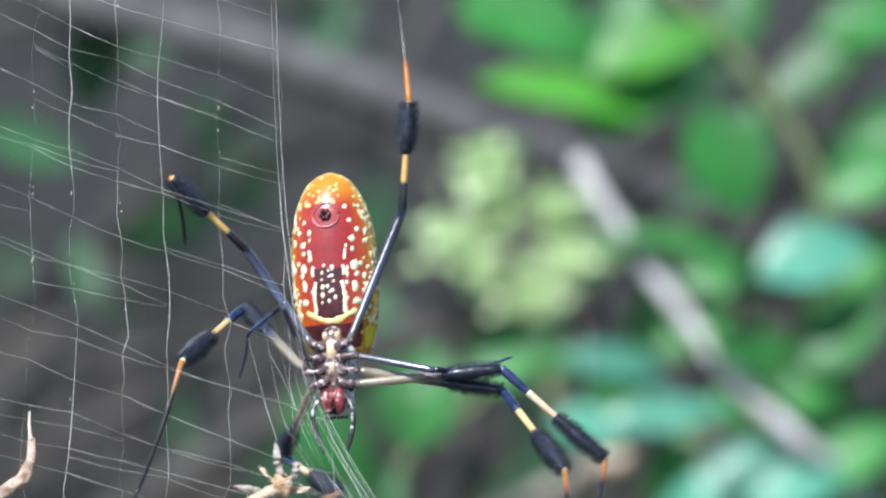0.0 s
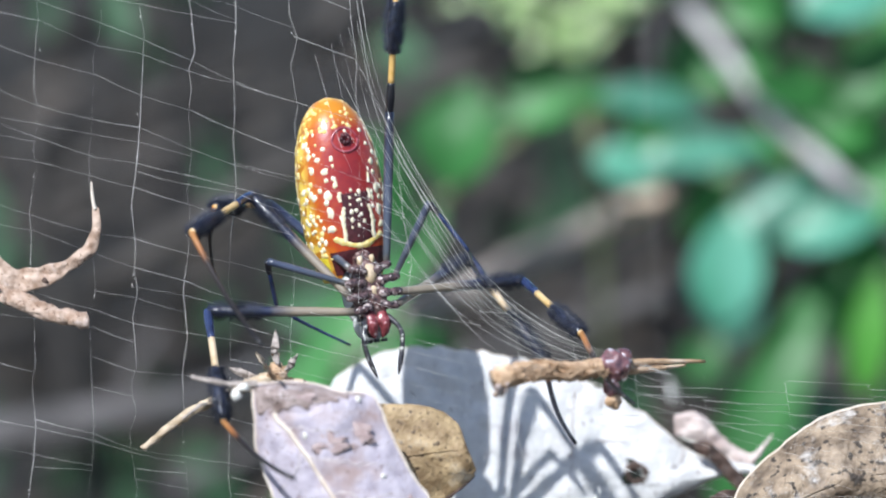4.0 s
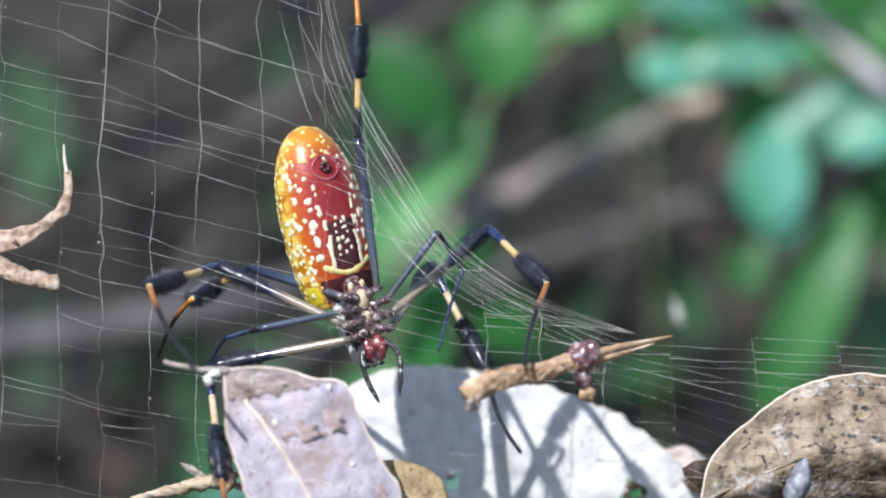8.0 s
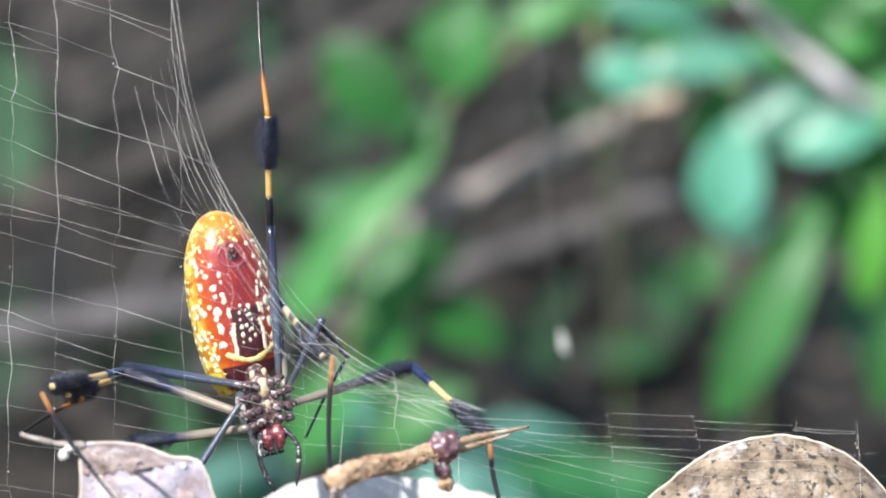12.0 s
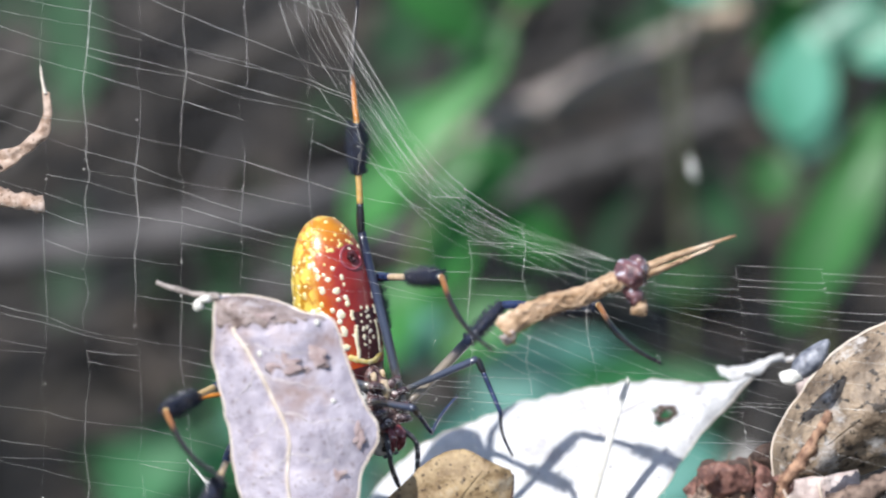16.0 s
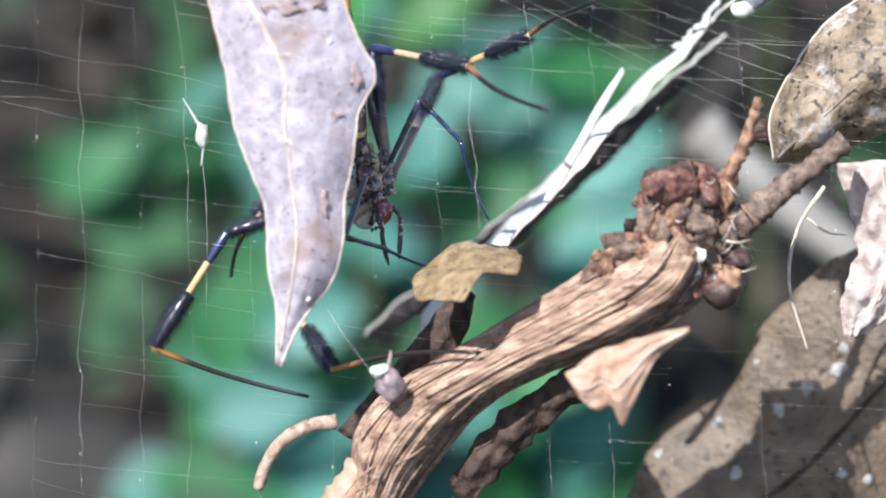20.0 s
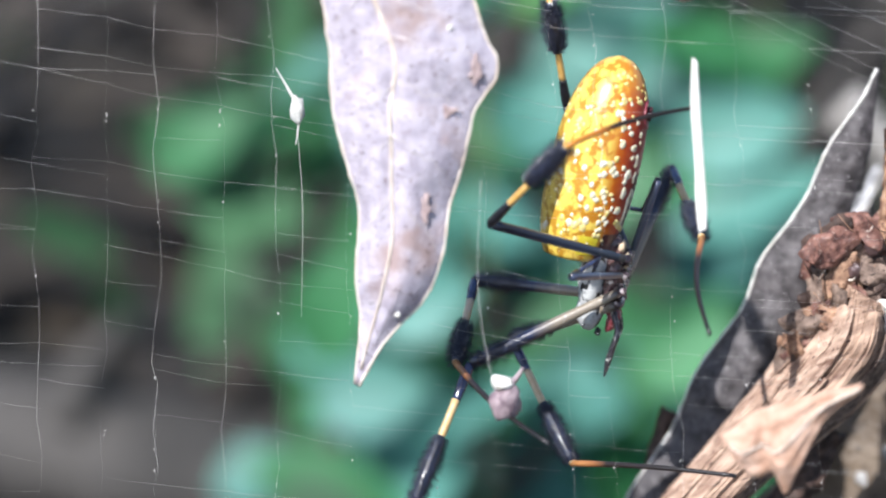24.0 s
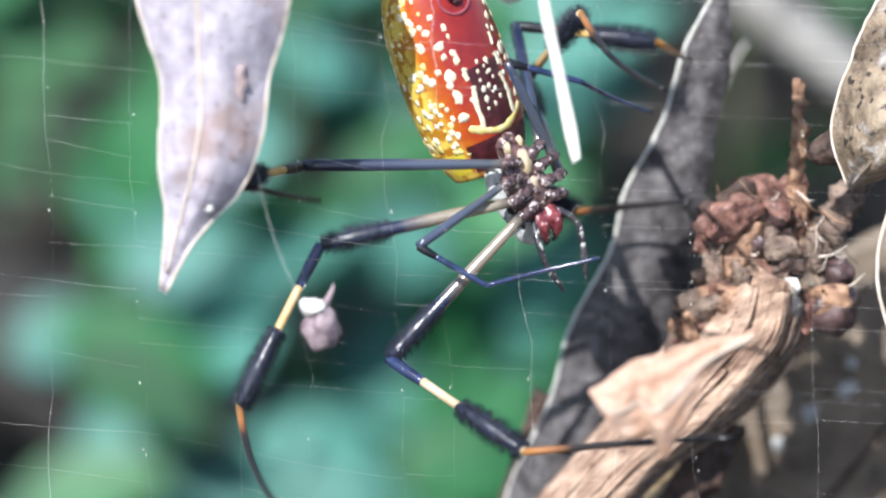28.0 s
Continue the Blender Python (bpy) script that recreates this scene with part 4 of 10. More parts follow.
def stripe(name, places, half, label):
    """A flat raised line that hugs the skin; half is its half width in turn round the body and along it."""
    bm = bmesh.new()
    n = 40
    q = spline([Vector((s, a, 0)) for s, a in places], n)
    rows = []
    for i, p in enumerate(q):
        d = (q[min(i + 1, n - 1)] - q[max(i - 1, 0)])
        d = Vector((d.x * 29.6, d.y * 6.5, 0)).normalized()
        w = half * (1 + 0.55 * noise.noise(Vector((i * 0.33, half * 9, places[0][1] * 5)))) * (0.35 if i in (0, n - 1) else 1)
        off = Vector((-d.y / 29.6, d.x / 6.5, 0)) * w
        rows.append([bm.verts.new(on_belly((p + off * e).x, (p + off * e).y, h)) for e, h in ((-1.1, -0.1), (-0.7, 0.12), (0, 0.16), (0.7, 0.12), (1.1, -0.1))])
    for r, t in zip(rows, rows[1:]):
        for j in range(4):
            bm.faces.new((r[j], r[j + 1], t[j + 1], t[j]))
    part(name, bm, M_BAND if name == "belly_band" else M_SPOT, abdomen, label)


stripe("belly_band", [(0.205 - 0.035 * math.cos(u * 2.2), 0.66 * u) for u in [k / 6 - 1 for k in range(13)]], 0.5, "pale yellow band across the belly")
for side in (-1, 1):
    stripe("belly_line", [(0.19, side * 0.40), (0.24, side * 0.36), (0.30, side * 0.37), (0.36, side * 0.33), (0.385, side * 0.30)], 0.38, "broken cream line on the belly")
    stripe("belly_line", [(0.415, side * 0.36), (0.44, side * 0.38), (0.47, side * 0.35)], 0.3, "broken cream line on the belly")
    stripe("belly_line", [(0.50, side * 0.40), (0.53, side * 0.42), (0.555, side * 0.43)], 0.24, "broken cream line on the belly")
bm = bmesh.new()
for i in range(6):
    a = i / 6 * 6.28
    blob(bm, on_belly(0.748, 0.0, 0.1) + Vector((0.62 * math.cos(a), -0.05, 0.62 * math.sin(a))), (0.42, 0.5, 0.5), 6, 0.3, i)
part("spinnerets", bm, M_DARKPLATE, spider, "dark maroon spinnerets")
bm = bmesh.new()
tube(bm, [on_belly(0.745 + 0.066 * math.sin(i / 20 * 6.283), 0.35 * math.cos(i / 20 * 6.283), 0.02) for i in range(21)], [0.2] * 21, 7, 0.6)
part("spinneret_ring", bm, M_RINGSKIN, spider, "dull pink ring of skin round the spinnerets")

bm = bmesh.new()
blob(bm, (0, 1.5, -5.6), (3.7, 2.1, 6.0), 14, 0.06)
blob(bm, (0, 1.2, -10.6), (2.8, 2.0, 3.0), 10, 0.05)
part("carapace", bm, M_SILVER, spider, "silver-grey carapace with dark marks")
bm = bmesh.new()
blob(bm, (0, -1.2, -5.6), (3.0, 1.7, 5.2), 12, 0.25)
part("sternum", bm, M_STERNUM, spider, "dark brown sternum with highlights painted as pale flecks")
bm = bmesh.new()
blob(bm, (0, -0.3, -0.6), (1.7, 1.7, 1.8), 8, 0.2)
part("waist", bm, M_STERNUM, spider)
for x, z, r, tall in ((0, -3.0, 0.95, 1.5), (-1.0, -0.6, 0.5, 0.8), (1.0, -0.6, 0.5, 0.8), (0.1, -5.6, 0.55, 0.9)):
    bm = bmesh.new()
    blob(bm, (x, -2.6 if z < -1 else -1.7, z), (r, 0.5, tall), 8, 0.5, z)
    part("cream_mark", bm, M_CREAM, spider, "pale cream mark on the underside")

for x in (-1.0, 1.0):
    bm = bmesh.new()
    q = spline([(x * 0.9, -1.2, -8.8), (x, -2.4, -10.4), (x * 1.05, -2.2, -12.0), (x * 0.6, -1.6, -13.2)], 9)
    tube(bm, q, [0.8, 1.0, 1.05, 1.05, 1.0, 0.9, 0.75, 0.5, 0.15], 10, 0.3)
    part("jaw", bm, M_JAW, spider, "glossy dark red jaw")
bm = bmesh.new()
for i in range(6):
    blob(bm, (-1.6 + 0.64 * i, -0.6 + 0.3 * (i % 2), -13.6), 0.3, 5, 0.05, i)
part("eyes", bm, M_BLACK, spider)
for x in (-1, 1):
    bm = bmesh.new()
    q = spline([(x * 1.8, -2.2, -9.8), (x * 3.2, -3.4, -12.5), (x * 3.0, -3.0, -15.5), (x * 1.8, -2.6, -19.5)], 14)
    tube(bm, q, [0.42, 0.44, 0.45, 0.42, 0.38, 0.42, 0.44, 0.42, 0.40, 0.42, 0.45, 0.42, 0.3, 0.1], 8, 0.15)
    part("pedipalp", bm, M_PALP, spider, "short dark feeler beside the jaws")
HIPS = {"1": (3.2, -2.6, -8.6), "2": (3.9, -2.8, -6.4), "3": (3.9, -2.8, -4.0), "4": (3.0, -2.6, -1.8)}
for n, (x, y, z) in HIPS.items():
    for s in (-1, 1):
        bm = bmesh.new()
        q = spline([(s * x * 0.25, -2.4, z * 0.75 - 1.4), (s * x * 0.65, -3.0, z * 0.92 - 0.4), (s * x * 1.2, y - 0.1, z)], 8)
        tube(bm, q, [0.55, 0.75, 0.8, 0.72, 0.6, 0.74, 0.68, 0.45], 9, 0.25)
        part("hip", bm, M_HIP, spider)


def bristles(length0, length1, r, count, reach, seed):
    rn = random.Random(seed)
    bm = bmesh.new()
    steps = 12
    tube(bm, [Vector((0, 0, length0 + (length1 - length0) * i / (steps - 1))) for i in range(steps)], [r * (0.35 + 0.5 * math.sin(math.pi * (0.08 + 0.84 * i / (steps - 1)))) for i in range(steps)], 9, 0.2)
    for i in range(count):
        z, a = rn.uniform(length0, length1), rn.uniform(0, 6.28)
        u = (z - length0) / (length1 - length0)
        d = Vector((math.cos(a), math.sin(a), rn.uniform(0.25, 0.9)))
        c = Vector((math.cos(a) * r * 0.6, math.sin(a) * r * 0.6, z))
        s = Vector((-math.sin(a), math.cos(a), 0)) * 0.045
        t = c + d * (r * 0.4 + reach * rn.uniform(0.5, 1.25) * math.sin(math.pi * (0.12 + 0.76 * u)))
        f = [bm.verts.new(c + s), bm.verts.new(c - s), bm.verts.new(c + Vector((0, 0, 0.09))), bm.verts.new(t)]
        for tri in ((0, 1, 3), (1, 2, 3), (2, 0, 3)):
            bm.faces.new([f[k] for k in tri])
    return bm


def shaft(length, r0, r1, swell=0.0, z0=0.0, n=10, bend=0.0):
    bm = bmesh.new()
    k = 14
    tube(bm, [Vector((0, bend * length * math.sin(math.pi * i / (k - 1)), z0 + (length - z0) * i / (k - 1))) for i in range(k)], [(r0 + (r1 - r0) * i / (k - 1)) * (1 + swell * math.sin(math.pi * i / (k - 1))) for i in range(k)], n, 0.05)
    return bm


LENGTHS = {"1": (265 * K, 245 * K, 300 * K), "2": (265 * K, 245 * K, 290 * K), "3": (150 * K, 105 * K, 155 * K), "4": (270 * K, 200 * K, 240 * K)}
legs = {}
for n, (lf, lt, lm) in LENGTHS.items():
    for side in "LR":
        thick = {"3": 0.8, "4": 1.05}.get(n, 1.16)
        seed = ord(side) + int(n)
        fem = part("femur", shaft(lf, 0.55 * thick, 0.72 * thick, 0.12), M_FEMUR if n in "12" else M_FEMUR_B, spider, "blue-black upper leg, paler at its root")
        if n in "12":
            part("femur_brush", bristles(lf * 0.62, lf * 0.985, 1.2, 700, 0.95, seed), M_BRISTLE, fem, "tuft of black bristles")
        tib = part("tibia", shaft(lt, 0.5 * thick, 0.46 * thick, 0.0, lt * 0.24), {"1": M_CREAM, "2": M_BUFF, "3": M_BLUE, "4": M_YELLOW}[n], spider, "amber lower leg" if n != "3" else "thin dark lower leg")
        part("patella", shaft(lt * 0.26, 0.6 * thick, 0.52 * thick, 0.2), M_BLUE if n in "12" else M_BLACK, tib, "dark knee")
        if n == "4":
            part("knee_ring", shaft(lt * 0.07, 0.64, 0.66, 0.0, lt * 0.03), M_RING, tib, "whitish ring at the knee")
        if n != "3":
            part("tibia_brush", bristles(lt * 0.52, lt * 0.99, 1.3 if n != "4" else 1.4, 1000, 1.0, seed + 50), M_BRISTLE, tib, "thick brush of black bristles")
        met = part("metatarsus", shaft(lm, 0.42 * thick, 0.26 * thick, 0.0, 0.0, 8, 0.05), {"1": M_META_D, "2": M_META_D, "3": M_BLUE, "4": M_META}[n], spider, "thin foot, orange at its root and black beyond")
        bm = bmesh.new()
        for x in (-0.12, 0.12):
            tube(bm, spline([(x, 0, lm - 0.2), (x * 2, 0.15, lm + 0.3), (x * 2, 0.45, lm + 0.45)], 5), [0.07, 0.07, 0.06, 0.04, 0.015], 5)
        part("claw", bm, M_BLACK, met)
        legs[side + n] = (fem, tib, met)

cam.data.dof.focus_object = spider

# ---- dead leaves and scraps caught in the web ----
hanging_leaf = thing("hanging_leaf", "dry mauve-grey leaf with a cream margin hanging by its stalk", "dead leaf", "dead leaves in the web")
g = blade_points([(5, -5), (4, 4), (4, 14), (3, 26), (3, 42), (2, 66), (0, 100), (14, 160), (28, 225), (36, 290), (52, 350), (76, 410), (94, 470), (97, 560), (110, 640), (108, 735)], [(12, -7), (64, -6), (112, 4), (156, 22), (196, 28), (214, 50), (232, 110), (258, 175), (284, 228), (254, 296), (246, 370), (230, 440), (226, 520), (204, 590), (150, 662), (116, 738)], 96, 41, 34, 0.4, seed=2.0, size=7)


def rib(u):
    """Where the midrib runs across the blade."""
    return float(np.interp(u, (0, 0.32, 0.37, 0.43, 0.50, 0.6, 0.68, 0.8, 0.88, 1), (0.1, 0.18, 0.275, 0.35, 0.395, 0.43, 0.44, 0.425, 0.42, 0.46)))


for i, row in enumerate(g):
    u = i / 95
    for j, p in enumerate(row):
        w = j / 40
        d = (w - rib(u)) * (row[-1] - row[0]).length
        p.y += (0.7 * math.exp(-(d / 1.3) ** 2) + 0.32 * math.sin(w * 9 + u * 34) * abs(w - rib(u))) * min(1, u / 0.33)
        p.y += 0.05 * d * (1 if d > 0 else -0.6)
        p.y += 0.16 * noise.noise(p * 0.85) + 0.09 * noise.noise(p * 2.3)
        if u < 0.33:
            p.y += 3.2 * (0.33 - u) / 0.33 * w
part("leaf_blade", sheet(g, 0.22), M_HANG, hanging_leaf)
ends = [int(27 + 5 * noise.noise(Vector((j * 0.31, 4, 0)))) for j in range(41)]
part("folded_top", sheet([[g[2 + int((ends[j] - 2) * r / 22)][j] + Vector((0, -0.05, 0)) for j in range(1, 40)] for r in range(23)], 0.04), M_HANG_TOP, hanging_leaf, "brownish crumpled top of the leaf, folded back")
rim = bmesh.new()
for w in (0.0, 1.0):
    tube(rim, along(g, w, 0.05), [0.2] * 96, 6, 0.6)
part("leaf_margin", rim, M_HANG_RIM, hanging_leaf, "thin cream margin of the leaf")


def on_blade(u, w, off):
    row = g[min(95, int(u * 95))]
    x = w * 40
    j = min(int(x), 39)
    return row[j].lerp(row[j + 1], x - j) + Vector((0, off, 0))


bm = bmesh.new()
tube(bm, [on_blade(i / 95, rib(i / 95), -0.06) for i in range(28, 94)], [0.36 - 0.2 * (i - 28) / 66 for i in range(28, 94)], 7, 0.3)
part("midrib", bm, M_HANG_RIM, hanging_leaf, "raised pale midrib")
for u0, u1, side in ((0.36, 0.40, 1), (0.43, 0.455, 1), (0.50, 0.52, 1), (0.57, 0.60, 1), (0.65, 0.70, 1), (0.74, 0.80, 1), (0.42, 0.50, -1), (0.50, 0.58, -1), (0.58, 0.65, -1), (0.66, 0.74, -1), (0.75, 0.83, -1)):
    w0 = rib(u0)
    q = [on_blade(u0 + (u1 - u0) * k / 14, w0 + ((0.97 if side > 0 else 0.03) - w0) * k / 14, 0.0) + Vector((0, 0, 0.25 * math.sin(k * 0.9))) for k in range(15)]
    bm = bmesh.new()
    tube(bm, q, [0.13 - 0.006 * k for k in range(15)], 5, 0.4)
    part("side_vein", bm, M_HANG_VEIN, hanging_leaf)
rn = random.Random(5)
bm = bmesh.new()
for i in range(150):
    blob(bm, g[rn.randrange(6, 92)][rn.randrange(2, 39)] + Vector((0, -0.02, 0)), (rn.uniform(0.06, 0.22), 0.08, rn.uniform(0.06, 0.2)), 3, 0.4, i)
part("dirt_specks", bm, M_BARK_D, hanging_leaf, "dark specks on the leaf")
for u, w, rx, rz in ((0.40, 0.57, 1.7, 1.0), (0.395, 0.77, 1.6, 1.2), (0.42, 0.68, 0.7, 0.5), (0.54, 0.86, 0.8, 1.2), (0.22, 0.5, 1.3, 0.5), (0.60, 0.82, 0.9, 0.7), (0.75, 0.75, 0.8, 1.4)):
    bm = bmesh.new()
    blob(bm, g[int(u * 95)][int(w * 40)] + Vector((0, 0.05, 0)), (rx * 1.2, 0.11, rz * 1.2), 16, 1.3, w * 40)
    part("blotch", bm, M_BLOTCH, hanging_leaf, "reddish-brown blotch on the leaf")
for i in range(4):
    bm = bmesh.new()
    blob(bm, g[rn.randrange(28, 88)][rn.randrange(6, 36)] + Vector((0, -0.05, 0)), (rn.uniform(0.3, 0.5), 0.25, rn.uniform(0.3, 0.6)), 6, 0.5, i)
    part("white_crumb", bm, M_WHITE, hanging_leaf, "white crumb stuck to the leaf")
part("leaf_stalk", line([(-8.6, 0.6, 2.7), (-5.5, 0.2, 1.7), (-2.2, 0, 0.9), (1.2, 0, 0.6)], 0.34, 0.5, 24, 8, 0.7), M_STALK, hanging_leaf, "short grey leaf stalk")
bm = bmesh.new()
blob(bm, (-2.2, -0.4, -0.6), (0.8, 0.5, 0.9), 6, 0.5, 3)
blob(bm, (-1.0, -0.4, 0.3), (1.0, 0.6, 0.6), 6, 0.5, 5)
part("stalk_knot", bm, M_WHITE, hanging_leaf, "pale torn knot at the stalk")

pale_leaf = thing("bleached_leaf", "large bleached white leaf with torn holes, lying in the web", "dead leaf", "dead leaves in the web")
g = blade_points([(4, 0), (-50, 0), (-98, 12), (-168, -2), (-235, -34), (-305, -62), (-390, -72), (-470, -78), (-560, -72), (-640, -58), (-720, -24), (-785, 40)], [(0, 6), (-64, 14), (-140, 70), (-220, 145), (-285, 225), (-340, 270), (-405, 300), (-460, 312), (-512, 318), (-629, 310), (-720, 240), (-792, 80)], 150, 64, 24, 0.7, seed=6.0, size=8, ragged=0.022)
g = [[Vector((p.x * 1.115, p.y * 1.062, p.z * 1.062)) for p in row] for row in g]
HOLES = ((-24, -6.5, 1.9), (-55, -12.5, 1.4))
bm = sheet(g, 0.25)
nu, nv = len(g), len(g[0])
holes = []
for f in bm.faces:
    c = f.calc_center_median()
    if any(math.hypot(c.x - x, c.z - z) * (1 + 0.6 * noise.noise(c * 0.7)) < r for x, z, r in HOLES):
        holes.append(f)
bmesh.ops.delete(bm, geom=holes, context="FACES")
part("leaf_blade", bm, M_PALE, pale_leaf)
rim = bmesh.new()
for w in (0.0, 1.0):
    tube(rim, along(g, w, 0.1), [0.14] * 150, 5, 0.4)
part("leaf_margin", rim, M_HANG_RIM, pale_leaf)
part("midrib", line(along(g, 0.5, 0.06)[4:-1:12], 0.14, 0.08, 60, 6), M_PALE, pale_leaf)
for i0, w1, i1 in ((0.3, 0.08, 0.42), (0.45, 0.08, 0.57), (0.6, 0.1, 0.7), (0.3, 0.9, 0.4), (0.45, 0.92, 0.55), (0.6, 0.92, 0.68), (0.75, 0.9, 0.82)):
    part("side_vein", vein(g, i0, 0.5, i1, w1, 0.08, 0.04, -0.02), M_PALE, pale_leaf)
bm = bmesh.new()
rn = random.Random(8)
for i in range(60):
    u, w = rn.uniform(0.2, 0.95), rn.uniform(0.08, 0.92)
    blob(bm, g[int(u * (nu - 1))][int(w * (nv - 1))] + Vector((0, -0.05, 0)), (rn.uniform(0.08, 0.3), 0.1, rn.uniform(0.08, 0.25)), 3, 0.3, i)
for x, z, r in HOLES:
    rim = bmesh.new()
    c = min((p for row in g for p in row), key=lambda p: math.hypot(p.x - x, p.z - z))
    for i in range(9 if r > 1.5 else 2):
        a = i * 0.7 + r
        blob(rim, c + Vector((r * 0.85 * math.cos(a), 0.25, r * 0.75 * math.sin(a))), (rn.uniform(0.4, 0.9), 0.35, rn.uniform(0.4, 0.8)), 6, 0.7, i + r)
    part("hole_crust", rim, M_BARK_D, pale_leaf, "dark crust round the torn holes")
g4 = blade_points([(-150, -16), (-120, -10), (-90, 0), (-50, -4), (-20, 2)], [(-146, 6), (-116, 16), (-84, 26), (-50, 16), (-18, 10)], 24, 9, 30, 1.6, seed=31.0, size=2.5, ragged=0.08)
for pts in (((-37.4, 4.4), (-36.6, -1.0), (-35.5, -6.6), (-34.0, -13.2)), ((-32.3, -2.4), (-29.9, -2.2), (-26.6, -1.3)), ((-19.4, 0.8), (-16.9, -0.0), (-16.7, -2.2), (-18.6, -4.1)), ((-32.7, 3.3), (-32.5, 5.4), (-31.5, 6.8))):
    q = [min((p for row in g for p in row), key=lambda p: math.hypot(p.x - x, p.z - z)) + Vector((0, -0.2, 0)) for x, z in pts]
    part("fine_crack", line(q, 0.11, 0.07, 16, 5, 0.3), M_HANG_TOP, pale_leaf, "fine curved crack in the leaf")
part("torn_flap", sheet([[p + Vector((0, -1.2, 0)) for p in row] for row in g4], 0.2), M_PALE, pale_leaf, "curled flap at the torn neck")
part("dirt_specks", bm, M_DARKPLATE, pale_leaf, "dark specks of dirt")

torn_scrap = thing("torn_scrap", "frilled greyish-pink torn leaf scrap behind the bleached leaf", "leaf scrap", "dead leaves in the web")
g5 = blade_points([(-115, -60), (-76, -68), (-44, -49), (-21, -21), (7, 0), (40, 11), (79, -26)], [(-113, -21), (-76, -9), (-49, -2), (-21, 17), (4, 40), (27, 54), (74, -13)], 40, 14, 26, 0.9, seed=44.0, size=2.2, ragged=0.09)
part("leaf_blade", sheet(g5, 0.22), M_SCRAP, torn_scrap)
part("leaf_margin", line(along(g5, 1.0, -0.1)[2:-1:5], 0.16, 0.1, 30, 5, 0.4), M_WHITE, torn_scrap, "pale rolled edge")
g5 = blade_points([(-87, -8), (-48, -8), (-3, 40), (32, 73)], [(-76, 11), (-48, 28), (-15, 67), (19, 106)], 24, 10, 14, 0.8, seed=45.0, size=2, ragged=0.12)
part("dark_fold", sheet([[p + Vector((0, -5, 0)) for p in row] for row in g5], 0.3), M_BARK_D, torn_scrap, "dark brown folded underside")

# Stands for the bleached leaf's back; its shade is painted into the colour.
shaded_leaf = thing("shaded_leaf", "shaded back of the bleached leaf, coloured dark, with a pale ragged edge", "dead leaf", "dead leaves in the web")
g = blade_points([(0, 0), (-60, 4), (-150, -4), (-260, 6), (-380, -6), (-470, 8), (-600, -6), (-720, 8), (-860, 0), (-960, 20)], [(2, 4), (-50, 26), (-130, 62), (-230, 84), (-350, 112), (-470, 126), (-600, 142), (-720, 150), (-860, 125), (-965, 40)], 80, 14, 26, 0.9, seed=3.0, size=5)
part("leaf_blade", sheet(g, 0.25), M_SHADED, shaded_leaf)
rim = bmesh.new()
tube(rim, along(g, 0.0, -0.05), [0.26 - 0.12 * i / 79 for i in range(80)], 6, 0.9)
part("leaf_margin", rim, M_WHITE, shaded_leaf, "ragged cream edge of the leaf")

curled_leaf = thing("curled_leaf", "curled pinkish-brown leaf scrap with a horned tip", "dead leaf", "dead leaves in the web")
bm = bmesh.new()
q = spline([(-21, 1, 9.5), (-17, 0, 6.5), (-12, 0, 3.6), (-6, -0.5, 1.4), (0.4, 0, 0)], 60)
tube(bm, [p + Vector((0, 0.5 * noise.noise(p * 0.5), 0.5 * noise.noise(p * 0.4 + Vector((3, 0, 0))))) for p in q], [(2.0 - 0.6 * k / 59) * (1 + 0.18 * noise.noise(Vector((k * 0.28, 1, 0)))) for k in range(60)], 22, 0.3, 0.62)
part("leaf_roll", bm, M_CURL, curled_leaf, "rolled edge of the leaf")
g = blade_points([(18, -200), (22, -160), (12, -120), (-8, -102), (-45, -72), (-90, -52), (-150, -40), (-220, -70)], [(6, -203), (6, -165), (-8, -132), (-40, -106), (-75, -96), (-120, -88), (-165, -120), (-225, -180)], 70, 12, 10, 0.8, seed=9.0, size=3, ragged=0.16)
part("leaf_horn", sheet(g, 0.25), M_CURL, curled_leaf, "thin curved remnant of the leaf blade")
part("leaf_tip", line([(1.0, 0, 17.6), (0.5, 0, 19.5), (0.2, 0, 22)], 0.35, 0.15, 12, 6, 0.5), M_HANG_RIM, curled_leaf, "thin pale torn tip")
for pts in ([(-17.8, -1.7, 10.3), (-16.8, -1.9, 9), (-16.0, -1.6, 7.6)], [(-14.5, -2.0, 5.3), (-13.9, -2.1, 4.9), (-13.6, -2.0, 4.7)], [(-6.6, -1.2, 6.3), (-6.2, -1.3, 6.0), (-5.8, -1.2, 5.8)]):
    part("dark_slit", line(pts, 0.45, 0.3, 10, 6, 0.5), M_BARK_D, curled_leaf, "dark slit in the leaf")

twig = thing("twig", "broken tan twig with a maroon gall, caught in silk", "twig")
part("twig_rod", line([(-22.2, 0.5, -1.2), (-20, 0, -0.3), (-14, 0, 0.3), (-8, 0, -0.2), (-2, 0, 0.4), (3, 0, 0.2)], 1.9, 1.15, 80, 16, 0.34), M_TWIG, twig)
rn = random.Random(9)
for i in range(26):
    x = rn.uniform(-21, -3)
    part("bark_splinter", line([(x, -1.6, rn.uniform(-1.2, 1.2)), (x + 1.6, -2.0, rn.uniform(-1.4, 1.4)), (x + rn.uniform(2.5, 4.5), -1.7, rn.uniform(-1.5, 1.5))], 0.17, 0.05, 8, 5, 0.5), M_TWIG, twig)
part("split_end", line([(2, 0.2, 0.6), (8, 0, 0.8), (18.5, 0, 0.4)], 0.75, 0.25, 18, 7, 0.4), M_TWIG, twig, "thin split end of the twig")
